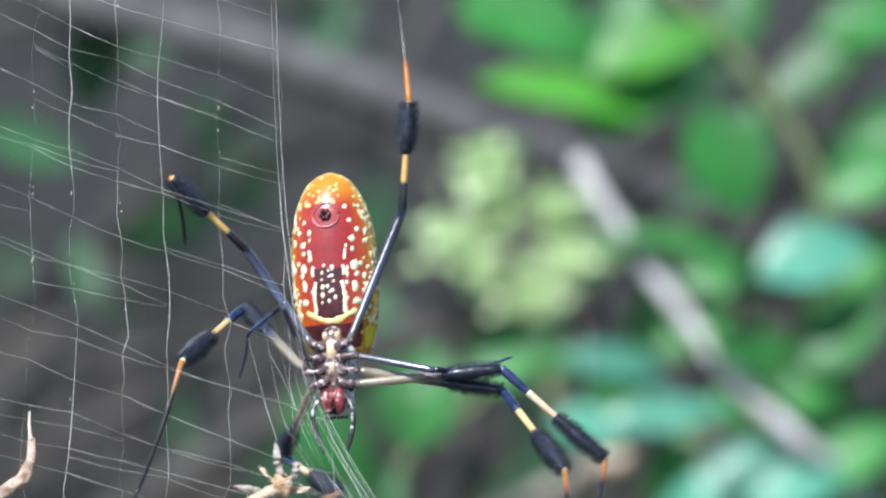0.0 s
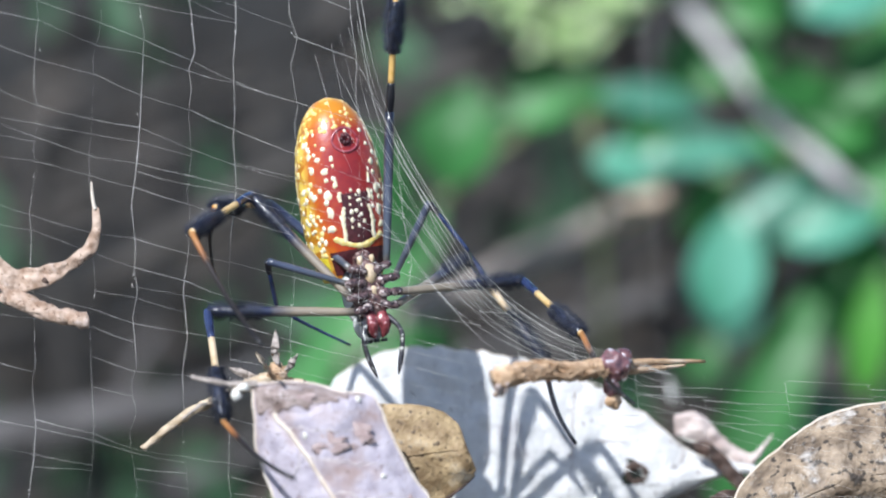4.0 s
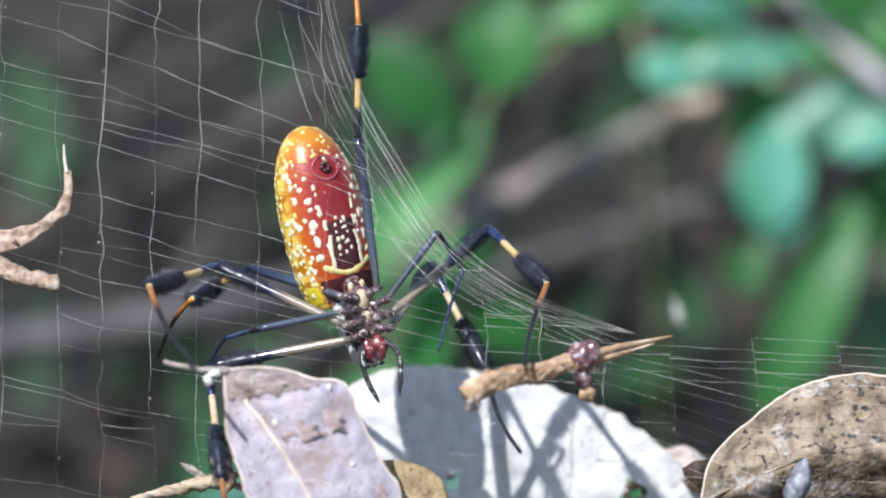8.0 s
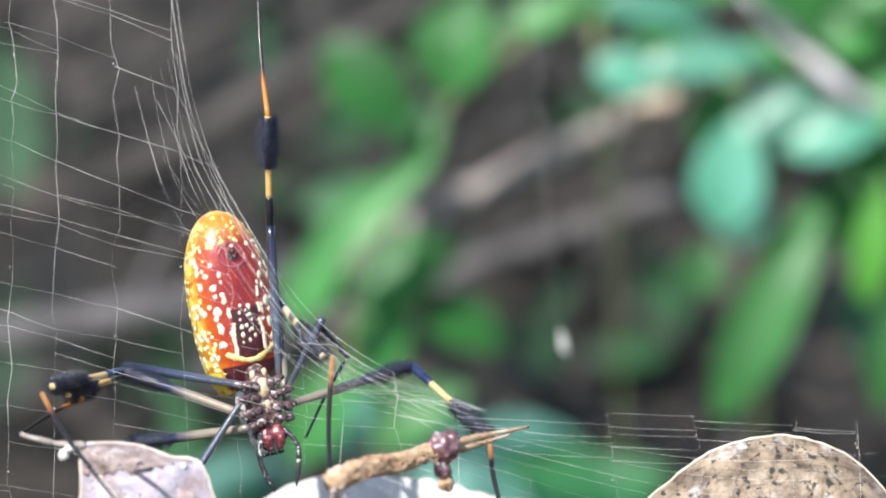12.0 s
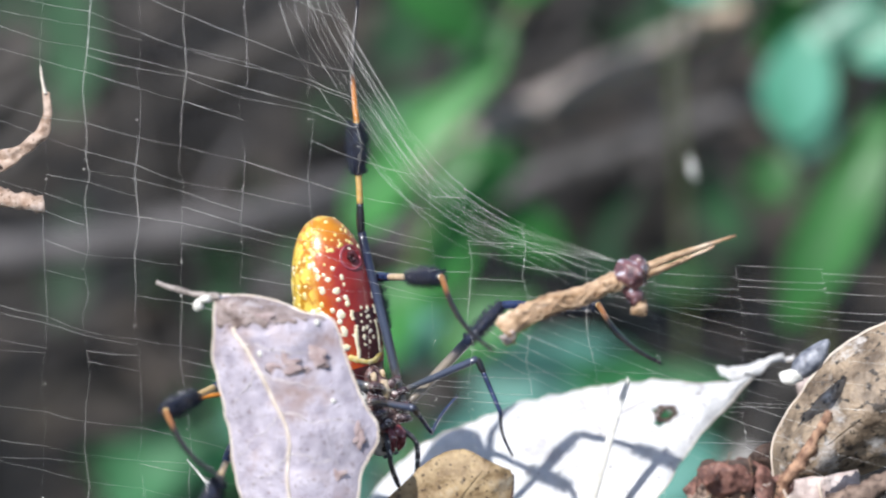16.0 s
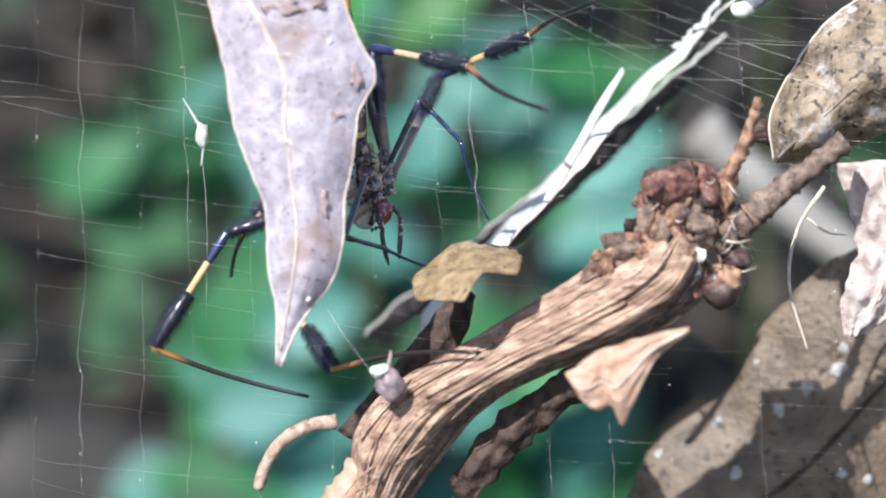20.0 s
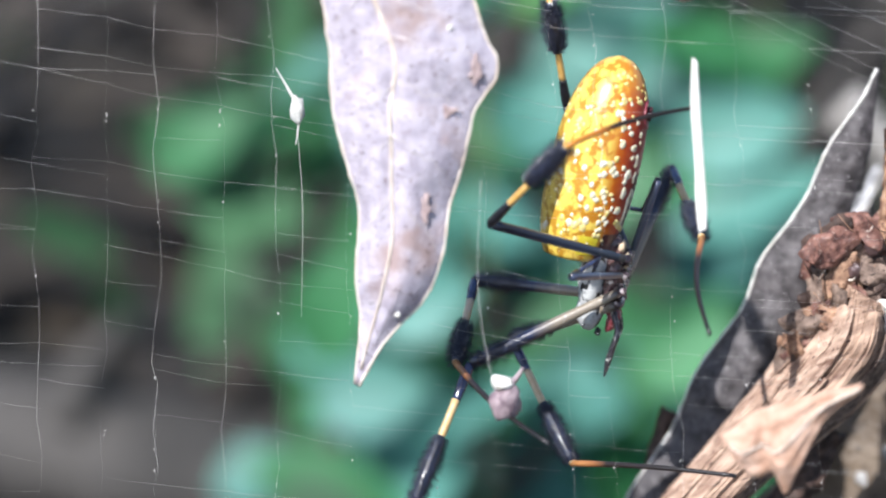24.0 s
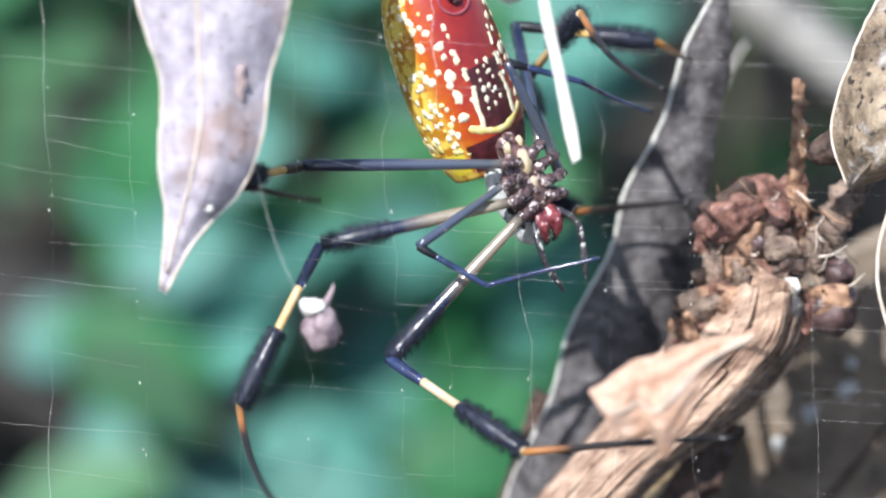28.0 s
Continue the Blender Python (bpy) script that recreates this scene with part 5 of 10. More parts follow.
part("split_end", line([(2, -0.5, -0.5), (8, -0.3, -0.35), (14.5, 0, 0.0)], 0.6, 0.2, 18, 6, 0.4), M_TWIG, twig)
bm = bmesh.new()
blob(bm, (0, -0.6, 0.6), (2.6, 2.4, 2.6), 14, 0.34, 4)
blob(bm, (1.1, -1.0, 1.0), (1.6, 1.6, 2.0), 10, 0.35, 9)
blob(bm, (-0.7, -0.4, -2.6), (1.3, 1.2, 2.1), 8, 0.4, 7)
part("gall", bm, M_GALL, twig, "shrivelled maroon gall")
bm = bmesh.new()
blob(bm, (-0.4, -0.3, -5.0), (1.3, 1.0, 1.2), 7, 0.6, 2)
part("bark_crumb", bm, M_TWIG, twig)
for i in range(16):
    bm = bmesh.new()
    a, r = rn.uniform(0, 6.28), rn.uniform(0.25, 0.65)
    blob(bm, (-22.3 + rn.uniform(-0.7, 1.2), 0.3 + 1.5 * math.cos(a), -1.3 + 1.7 * math.sin(a)), (r, r * rn.uniform(0.6, 1.3), r * rn.uniform(0.6, 1.2)), 6, 0.9, i * 3.3)
    part("bark_crumb", bm, M_SCRAP if i % 3 else M_TWIG, twig)

brown_leaf = thing("brown_leaf", "mottled brown leaf curled into a dome", "dead leaf", "dead leaves in the web")
g = blade_points([(0, 0), (22, -80), (95, -152), (175, -205), (285, -230), (390, -205), (470, -140), (530, -40)], [(2, 6), (70, 20), (150, 24), (230, 16), (320, 12), (400, 8), (480, 0), (535, -25)], 50, 30, 90, 1.1, 3, 0.35, seed=4.0, size=5)
part("leaf_blade", sheet(g, 0.3), M_BROWN, brown_leaf)
rim = bmesh.new()
tube(rim, along(g, 0.0, 0.0), [0.2] * 50, 6, 0.6)
part("leaf_margin", rim, M_HANG_RIM, brown_leaf, "pale rim of the leaf")
part("midrib", line(along(g, 0.5, -0.02)[1:-1:6], 0.26, 0.12, 30, 6), M_BROWN, brown_leaf)
for i0, w1, i1 in ((0.2, 0.05, 0.3), (0.4, 0.05, 0.5), (0.6, 0.05, 0.7), (0.2, 0.95, 0.3), (0.4, 0.95, 0.5), (0.6, 0.95, 0.7)):
    part("side_vein", vein(g, i0, 0.5, i1, w1, 0.11, 0.05, 0.0), M_BROWN, brown_leaf)

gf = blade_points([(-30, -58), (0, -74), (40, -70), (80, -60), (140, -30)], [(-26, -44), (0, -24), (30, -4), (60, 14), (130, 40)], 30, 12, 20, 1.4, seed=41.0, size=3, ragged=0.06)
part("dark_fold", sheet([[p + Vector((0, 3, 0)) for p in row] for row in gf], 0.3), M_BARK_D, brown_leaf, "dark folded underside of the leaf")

dry_clump = thing("dry_clump", "twisted bundle of fibrous dry brown bark and husks", "bark bundle")
g = blade_points([(-60, 40), (-125, 100), (-235, 175), (-385, 270), (-535, 360), (-600, 440), (-610, 530), (-640, 640)], [(30, 140), (-5, 215), (-120, 285), (-280, 345), (-380, 410), (-470, 520), (-520, 600), (-560, 680)], 90, 110, 70, 0.8, seed=1.0, size=7)
for i, row in enumerate(g):
    for j, p in enumerate(row):
        w, u = j / 109, i / 89
        f = w * 15 + 1.2 * noise.noise(Vector((u * 3, w * 2, 7)))
        p.y -= 0.9 * abs(noise.noise(Vector((f, u * 2.2, 3)))) ** 0.7 + 0.5 * noise.noise(Vector((f * 3.1, u * 3, 9))) + 0.2 * noise.noise(Vector((f * 7, u * 9, 2)))
part("bark_strip", sheet(g, 0.8), M_CLUMP, dry_clump, "ridged fibrous strip of bark")
rn = random.Random(14)
for w0, w1, u0, u1, mat, off in ((0.02, 0.20, 0.0, 0.72, M_CLUMP_P, 0.9), (0.16, 0.42, 0.05, 0.55, M_CLUMP_P, 1.3), (0.34, 0.56, 0.22, 0.9, M_CLUMP, 1.0), (0.50, 0.78, 0.02, 0.62, M_CLUMP, 1.5), (0.72, 0.95, 0.0, 0.85, M_BARK_M, 0.8), (0.60, 0.82, 0.45, 1.0, M_CLUMP_P, 0.7), (0.05, 0.30, 0.6, 1.0, M_CLUMP, 0.6)):
    rows = []
    for a in range(44):
        u = u0 + (u1 - u0) * a / 43
        taper = 0.25 + 0.75 * math.sin(math.pi * min(1, (a + 3) / 46)) ** 0.5
        mid, half = (w0 + w1) / 2 + 0.04 * noise.noise(Vector((u * 4, w0 * 9, 1))), (w1 - w0) / 2 * taper
        row = []
        for b in range(19):
            e = b / 9 - 1
            w = min(0.995, max(0.005, mid + half * e * (1 + 0.25 * noise.noise(Vector((u * 9, e * 2, w0 * 5))))))
            p = g[min(89, int(u * 89))][int(w * 109)].lerp(g[min(89, int(u * 89) + 1)][int(w * 109)], u * 89 % 1)
            ridge = 0.55 * abs(noise.noise(Vector((e * 3.2 + w0 * 7, u * 3.5, 5)))) + 0.3 * noise.noise(Vector((e * 8, u * 6, w0 * 3)))
            row.append(p + Vector((0, -off * (1 - 0.75 * e * e) - ridge, 0)))
        rows.append(row)
    part("bark_strip", sheet(rows, 0.35), mat, dry_clump, "curling strip of dry bark")
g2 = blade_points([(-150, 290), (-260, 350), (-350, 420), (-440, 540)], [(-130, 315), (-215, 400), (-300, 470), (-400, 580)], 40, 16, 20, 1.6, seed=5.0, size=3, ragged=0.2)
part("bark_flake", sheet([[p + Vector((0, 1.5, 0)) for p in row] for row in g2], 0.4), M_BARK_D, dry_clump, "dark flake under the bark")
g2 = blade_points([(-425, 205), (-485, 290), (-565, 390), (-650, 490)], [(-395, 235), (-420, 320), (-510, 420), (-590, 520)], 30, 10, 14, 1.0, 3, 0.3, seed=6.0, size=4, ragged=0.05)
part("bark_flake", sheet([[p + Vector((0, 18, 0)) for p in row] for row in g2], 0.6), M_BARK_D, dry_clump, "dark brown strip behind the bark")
part("stalk", line([(3, 0, -3), (5.5, -0.3, 3), (7.6, -0.5, 8), (9.4, -0.5, 14)], 1.3, 0.75, 24, 9, 0.9), M_CRUMB, dry_clump, "broken reddish stalk")
part("stalk", line([(2.5, 0, -9.5), (8, 0, -5), (14, 1, 0), (23, 2, 7)], 2.3, 1.7, 40, 12, 0.6), M_BARK_M, dry_clump, "fibrous side stalk")
rn = random.Random(3)


def flake(name, x, y, z, size, material, label=""):
    """One crumpled scrap of husk."""
    s = size / K
    q = blade_points([(-0.25 * s, -0.9 * s), (-0.5 * s, -0.3 * s), (-0.45 * s, 0.4 * s), (-0.12 * s, 1.0 * s)], [(0.2 * s, -0.8 * s), (0.45 * s, -0.2 * s), (0.4 * s, 0.5 * s), (0.05 * s, 0.95 * s)], 14, 8, 0.3 * s, 0.22 * size, 3, 0.06 * size, seed=x + z, size=size * 0.7, ragged=0.16)
    m = pose(x, y, z, rn.uniform(-25, 25), 53 + rn.gauss(0, 38), rn.uniform(-35, 35))
    return part(name, sheet([[m @ p for p in row] for row in q], 0.18), material, dry_clump, label)


for i in range(58):
    u, w = rn.random(), rn.random()
    x = (-11.5 + 6.5 * u) * (1 - w) + (5.0 - 1.5 * u) * w
    z = (-11 + 12.5 * u) * (1 - w) + (-16 + 19 * u) * w
    flake("husk_flake", x, rn.uniform(-4.5, 0.5), z, rn.uniform(2.0, 5.2), (M_KNOB, M_CRUMB, M_KNOB, M_BARK_D, M_BARK_M, M_KNOB)[i % 6])
for i in range(16):
    u = rn.random()
    flake("husk_flake", -9 - 7 * u + rn.uniform(-1, 2), rn.uniform(-4.5, -2), -8.5 - 5 * u + rn.uniform(-1, 1.5), rn.uniform(2.5, 4.5), (M_KNOB, M_CRUMB, M_BARK_M)[i % 3])
for x, y, z, r in ((-4.9, -3, 0.5, 2.1), (3.9, -1.5, -15.5, 3.4), (6.2, -1, -11.5, 2.0), (1.5, -3, -1.5, 1.3), (-2.0, -3.5, -4.0, 1.2)):
    bm = bmesh.new()
    blob(bm, (x, y, z), (r, r * 0.9, r * 1.05), 12, 0.3, x)
    part("husk", bm, M_BALL, dry_clump, "rounded plum-coloured husk")
for i in range(46):
    x, z = rn.uniform(-9, 8), rn.uniform(-15, 2)
    a, r = rn.uniform(0, 6.28), rn.uniform(1.5, 4.5)
    part("fibre", line([(x, -3, z), (x + r * 0.5 * math.cos(a), -4 - rn.uniform(0, 1), z + r * 0.5 * math.sin(a)), (x + r * math.cos(a), -4, z + r * math.sin(a) + 0.5)], rn.uniform(0.1, 0.22), 0.05, 8, 5, 0.3), (M_CRUMB, M_BARK_D, M_HANG_RIM)[i % 3], dry_clump)
bm = bmesh.new()
for i in range(26):
    line([(-3.2 + 0.13 * i, -4.6, -11.0 + 0.04 * i), (-2.6 + 0.13 * i, -5.2, -12.8), (-3.4 + 0.15 * i, -4.8, -14.6 + rn.uniform(-0.6, 0.6))], 0.12, 0.05, 6, 4, 0.2, bm)
part("bristle_tuft", bm, M_SHADED, dry_clump, "tuft of dark stiff fibres")
flake("white_shred", 0.2, -5.2, -10.2, 2.2, M_WHITE, "white shred of husk")
for i in range(16):
    u = rn.uniform(0.05, 0.9)
    a = g[int(u * 89)][int(rn.uniform(8, 88))]
    part("fibre", line([a + Vector((0, -0.6, 0)), a + Vector((-3, -1.4, -2)), a + Vector((-7 + rn.uniform(-1, 1), -1.2, -5 + rn.uniform(-1.5, 1.5)))], 0.22, 0.06, 10, 5, 0.3), M_CLUMP, dry_clump)
part("curled_strip", line([(-57, 2, -38.6), (-61, 1, -39.0), (-65.2, 1, -41.2), (-68, 1, -45), (-69.6, 1, -49.5)], 1.2, 0.9, 30, 9, 0.3), M_CURL, dry_clump, "curved pale strip of bark")
part("bark_nub", line([(-52, 0, -46), (-56, -1, -50), (-60, -0.5, -55)], 3.2, 2.0, 14, 10, 0.4), M_PINK, dry_clump, "pale broken end")

tan_leaf = thing("tan_leaf", "small tan leaf cupped over the bleached leaf", "dead leaf", "dead leaves in the web")
g = blade_points([(-140, 160), (-134, 90), (-124, 36), (-76, -14), (-20, -62), (30, -74), (70, -58)], [(-40, 200), (0, 180), (50, 140), (96, 70), (112, 20), (118, -20), (112, -40)], 50, 24, 20, 0.8, seed=7.0, size=5, ragged=0.02)
part("leaf_blade", sheet(g, 0.3), M_TAN, tan_leaf)
part("midrib", line(along(g, 0.5, -0.02)[1:-1:6], 0.2, 0.1, 24, 6), M_TAN, tan_leaf)
part("torn_edge", line(along(g, 1.0, 0.1)[20:-2:5], 0.3, 0.2, 24, 6, 0.8), M_BARK_D, tan_leaf, "dark torn edge")

pink_scrap = thing("pink_scrap", "pinkish scrap of dry leaf, torn at its edge", "dead leaf", "dead leaves in the web")
g = blade_points([(103, -80), (60, -70), (20, -58), (-30, -41), (-60, -30), (-86, -8), (-104, 2)], [(106, -72), (64, -38), (46, -17), (22, 30), (-6, 90), (-26, 58), (-50, 66), (-72, 52), (-99, 12)], 60, 24, 16, 0.8, 4, 0.12, seed=12.0, size=4, ragged=0.05)
part("leaf_blade", sheet(g, 0.25), M_PINK, pink_scrap)
part("midrib", line(along(g, 0.5, -0.1)[1:-1:6], 0.2, 0.1, 24, 6), M_HANG_RIM, pink_scrap)

spotted_leaf = thing("spotted_leaf", "broad dark brown leaf with whitish mould spots", "dead leaf", "dead leaves in the web")
g = blade_points([(-330, 260), (-260, 105), (-120, 0), (-50, -130), (80, -260), (260, -330)], [(-100, 500), (60, 420), (200, 330), (320, 250), (420, 120), (520, -60)], 50, 24, 60, 1.0, seed=15.0, size=10)
part("leaf_blade", sheet(g, 0.4), M_SPOTTED, spotted_leaf)
part("midrib", line(along(g, 0.45, -0.1)[1:-1:8], 0.6, 0.4, 30, 7), M_BARK_D, spotted_leaf)
rn = random.Random(21)
for i in range(26):
    p = g[rn.randrange(2, 48)][rn.randrange(1, 23)]
    bm = bmesh.new()
    r = rn.uniform(0.4, 1.5)
    blob(bm, p + Vector((0, 0.05, 0)), (r, 0.2, r * rn.uniform(0.7, 1.1)), 10, 0.6, i)
    part("mould_spot", bm, M_MOULD, spotted_leaf)

white_sliver = thing("white_sliver", "thin white splinter of fibre hanging on a thread", "splinter")
g = blade_points([(-3, -135), (-8, -60), (-6, 20), (-7, 90), (-4, 135)], [(5, -128), (6, -60), (8, 20), (10, 90), (8, 130)], 40, 6, 8, 0.15, seed=3.0)
part("splinter", sheet(g, 0.5), M_WHITE, white_sliver)

pale_insect = thing("pale_insect", "tiny white husk of an insect stuck on silk", "insect husk")
bm = bmesh.new()
blob(bm, (0, 0, 0), (1.05, 0.9, 2.0), 8, 0.3, 2)
part("husk_body", bm, M_INSECT, pale_insect)
part("wing", line([(-0.4, 0, 1.5), (-1.8, 0, 4.0), (-3.0, 0, 6.0)], 0.28, 0.06, 10, 5, 0.2), M_INSECT, pale_insect)
part("tail_thread", line([(0.2, 0, -1.8), (0.0, 0, -3.5), (-0.3, 0, -5)], 0.22, 0.05, 10, 5, 0.4), M_INSECT, pale_insect)
part("silk_thread", line([(0, 0, -3), (0.6, 0, -14), (0.2, 0, -30)], 0.03, 0.02, 12, 4), M_SILK, pale_insect)

seed_husk = thing("seed_husk", "mauve seed husk with a white cap, hung on silk", "seed husk")
bm = bmesh.new()
blob(bm, (0, 0, -0.6), (2.1, 1.9, 2.6), 10, 0.35, 5)
part("husk_body", bm, M_HUSK, seed_husk)
bm = bmesh.new()
blob(bm, (-0.8, -0.4, 2.2), (1.5, 1.3, 1.0), 8, 0.5, 6)
part("white_cap", bm, M_WHITE, seed_husk, "white fluffy cap")
part("husk_tip", line([(0.6, 0, 2), (1.6, 0, 3.6), (2.0, 0, 4.6)], 0.5, 0.15, 8, 6, 0.3), M_HUSK, seed_husk)
part("silk_thread", line([(-2, 0, 2), (-5, 0, 14), (-6, 0, 30)], 0.03, 0.02, 12, 4), M_SILK, seed_husk)

grey_seed = thing("grey_seed", "slate-grey seed with a white tuft", "seed")
bm = bmesh.new()
tube(bm, spline([(-2.2, 0, -2), (0.5, 0, 0.3), (3.2, 0, 3.4)], 12), [0.8, 1.3, 1.6, 1.8, 1.9, 1.9, 1.8, 1.7, 1.5, 1.2, 0.8, 0.3], 10, 0.15)
part("seed_body", bm, M_SEED, grey_seed)
bm = bmesh.new()
blob(bm, (-2.8, -0.3, -2.4), (1.9, 1.2, 1.2), 8, 0.5, 9)
part("tuft", bm, M_WHITE, grey_seed, "white tuft")

withered_bud = thing("withered_bud", "withered pale flower bud on a brown stub", "flower bud")
for i, (x, z, lean, k) in enumerate(((-40, 20, 15, 0.9), (-20, -10, 48, 0.6), (6, -40, 84, 0.8), (18, -30, 72, 0.55), (30, 10, 118, 0.6), (0, 30, 176, 0.7))):
    g = blade_points([(-6, 0), (-12, -30), (-9, -55), (2, -82)], [(7, 0), (6, -28), (9, -50), (5, -84)], 22, 8, 14, 1.9, seed=i * 2.7, size=2.0, ragged=0.3)
    m = pose(x * 0.4 * K, 0, -z * 0.4 * K, 12 * (i % 3 - 1), lean - 90, 30 * (i % 2)) @ Matrix.Scale(k, 4)
    part("petal", sheet([[m @ p for p in row] for row in g], 0.2), M_STRAW if i % 2 else M_STALK, withered_bud)
part("bud_prong", line([(-9, -0.3, -3.8), (-12.5, -0.6, -5.0), (-16, -0.4, -8.0)], 0.5, 0.2, 14, 6, 0.6), M_STALK, withered_bud, "grey splinter along the stalk")
part("bud_stalk", line([(0, 0, 0), (-6, 0, -2.2), (-14, 0, -6.0), (-21, 0, -11.5)], 1.25, 0.5, 40, 9, 0.6), M_STRAW, withered_bud, "broken brown stalk")
bm = bmesh.new()
blob(bm, (0, 0, 0), (1.8, 1.6, 1.8), 8, 0.5, 2)
part("bud_heart", bm, M_TWIG, withered_bud)

tendril = thing("tendril", "thin curved straw-coloured tendril", "tendril")
part("tendril_rod", line([(0, 0, 0), (-4.2, -0.5, -7), (-5.4, -0.5, -16), (-2.2, 0, -27)], 0.38, 0.2, 30, 7, 0.3), M_HANG_RIM, tendril)
part("tendril_fork", line([(-3, 0, -5), (0.5, 0.4, -7.5), (3.5, 0.5, -8)], 0.3, 0.12, 12, 6, 0.3), M_HANG_RIM, tendril)

crumpled_leaf = thing("crumpled_leaf", "crumpled whitish-pink leaf below the brown one", "dead leaf", "dead leaves in the web")
g = blade_points([(-60, -10), (-40, 60), (-20, 140), (-45, 230), (-40, 305)], [(90, -30), (100, 60), (90, 150), (70, 240), (0, 300)], 40, 20, 30, 1.8, 3, 0.5, seed=19.0, size=4, ragged=0.06)
part("leaf_blade", sheet(g, 0.25), M_SCRAP, crumpled_leaf)
part("midrib", line(along(g, 0.5, -0.1)[1:-1:6], 0.25, 0.12, 24, 6), M_HANG_RIM, crumpled_leaf)

fluff = thing("seed_fluff", "tiny tuft of pale seed fluff caught behind the web", "seed fluff")
bm = bmesh.new()
blob(bm, (0, 0, 0), (0.8, 0.6, 1.5), 7, 0.8, 1)
blob(bm, (-0.6, 0, 2.3), (0.35, 0.3, 0.9), 6, 0.6, 2)
blob(bm, (0.7, 0, -1.9), (0.3, 0.3, 0.7), 6, 0.6, 5)
part("tuft", bm, M_INSECT, fluff)
part("silk_thread", line([(-2, 0, 3), (-5, -2, 51), (-8, -5, 111)], 0.03, 0.03, 8, 4), M_SILK, fluff)

# ---- the web ----
spider_web = standing("spider_web", "golden orb web of fine silk, torn in places", "spider web")
rn = random.Random(17)


def thread(pts, r, name="radial_thread"):
    """One thread, thickened unevenly to stand for glints and droplets along it."""
    bm = bmesh.new()
    off = rn.uniform(0, 90)
    tube(bm, [Vector(p) for p in pts], [r * faint(pts[i][2]) * max(0.4, 0.8 + 2.2 * noise.noise(Vector((off, i * 0.22, 0)))) for i in range(len(pts))], 4)
    return part(name, bm, M_SILK, spider_web)


def faint(z):
    """Threads low in the web are made thinner so that they look dimmer."""
    return float(np.interp(z, (-110, -65, -35, -10, 40), (0.3, 0.42, 0.74, 0.92, 0.98)))


def warp(x, z):
    """Where the web bends and leans: x across and depth at that height."""
    return x + 1.6 * noise.noise(Vector((x * 0.05, z * 0.02, 1))) - 0.05 * z + (0.0011 * (-20 - x) * z if x < -20 else 0), -3 + 3 * noise.noise(Vector((x * 0.02, z * 0.02, 4))) + (-0.03 * x if x < 0 else 0)


def border(z):
    """How far the orb reaches across at that height."""
    heights, reach = (-23, -20.8, -18, -14.5, -6.5, 3, 14, 22, 36, 66, 140), (95, 15.5, 8, -2, -12.5, -19, -25.5, -29, -32, -35, -37)
    return float(np.interp(z, heights, reach))


columns = []
x = -165.0
while x < 85:
    columns.append(x)
    x += rn.uniform(5.5, 10.5) if x < 5 else rn.uniform(9, 16)
for x in columns:
    top = 130
    while top > -40 and warp(x, top)[0] > border(top):
        top -= 1
    pts = []
    z = top
    while z > -190:
        wx, wy = warp(x, z)
        pts.append((wx + rn.uniform(-0.7, 0.7), wy, z))
        z -= rn.uniform(2.5, 8)
    thread(pts, rn.choice((0.014, 0.016, 0.02, 0.023, 0.03)))
sp = bmesh.new()
z = 135.0
while z > -190:
    z -= rn.uniform(2.9, 4.6)
    slope = float(np.interp(z, (-110, -60, -25, 20, 60), (-0.14, -0.14, -0.21, -0.32, -0.36)))
    lift = 0.0
    for a, b in zip(columns, columns[1:]):
        za = z + slope * (a + 60) + lift
        lift += rn.uniform(-1.1, 1.1)
        zb = z + slope * (b + 60) + lift
        if a > -20:
            za, zb = z + slope * 40 - 0.05 * (a + 20) + lift, z + slope * 40 - 0.05 * (b + 20) + lift
        if rn.random() < (0.2 if z > -45 else 0.38) or b > 85:
            continue
        (xa, ya), (xb, yb) = warp(a, za), warp(b, zb)
        if xb > border(zb) + 1.5 or xa > border(za):
            continue
        p, q = Vector((xa, ya, za)), Vector((xb, yb, zb))
        r = rn.choice((0.016, 0.02, 0.024, 0.028, 0.034)) * faint(z)
        tube(sp, [p, p.lerp(q, 0.5) + Vector((0, 0, -rn.uniform(0.0, 0.2))), q], [r * rn.uniform(0.7, 1.2) for _ in range(3)], 3)
tagged(part("spiral_threads", sp, M_SILK, spider_web, "fine cross threads of the web"), kind="stuff")

edge = [(-37, 140), (-35, 66), (-32, 36), (-29, 22), (-25.5, 14), (-19, 3), (-12.5, -6.5), (-2, -14.5), (8, -18), (15.5, -20.8)]
for i in range(7):
    d = (0, 0.05, 0.1, 0.18, 0.28, 0.4, 0.55)[i]
    pts = [(x - 16 * d * (1 - k / 9) ** 0.7 + rn.uniform(-0.3, 0.3), -3 - k * 1.1, z - 13 * d * math.sin(math.pi * (k / 9) ** 0.7)) for k, (x, z) in enumerate(edge)]
    thread(spline(pts[0 if i < 2 else 2:], 40), 0.03 if i < 2 else rn.uniform(0.014, 0.022), "stay_thread")
for i in range(10):
    k = rn.uniform(-14, 40)
    a, b = Vector((border(k) - rn.uniform(1, 9), -4, k - 2)), Vector((rn.uniform(6, 16), -12, -21.5 - rn.uniform(0, 3)))
    m = a.lerp(b, 0.5) + Vector((-3, 2, -6 - 0.12 * abs(k) + rn.uniform(-2, 2)))
    thread(spline([a, m, b], 20), rn.uniform(0.012, 0.02), "stay_thread")
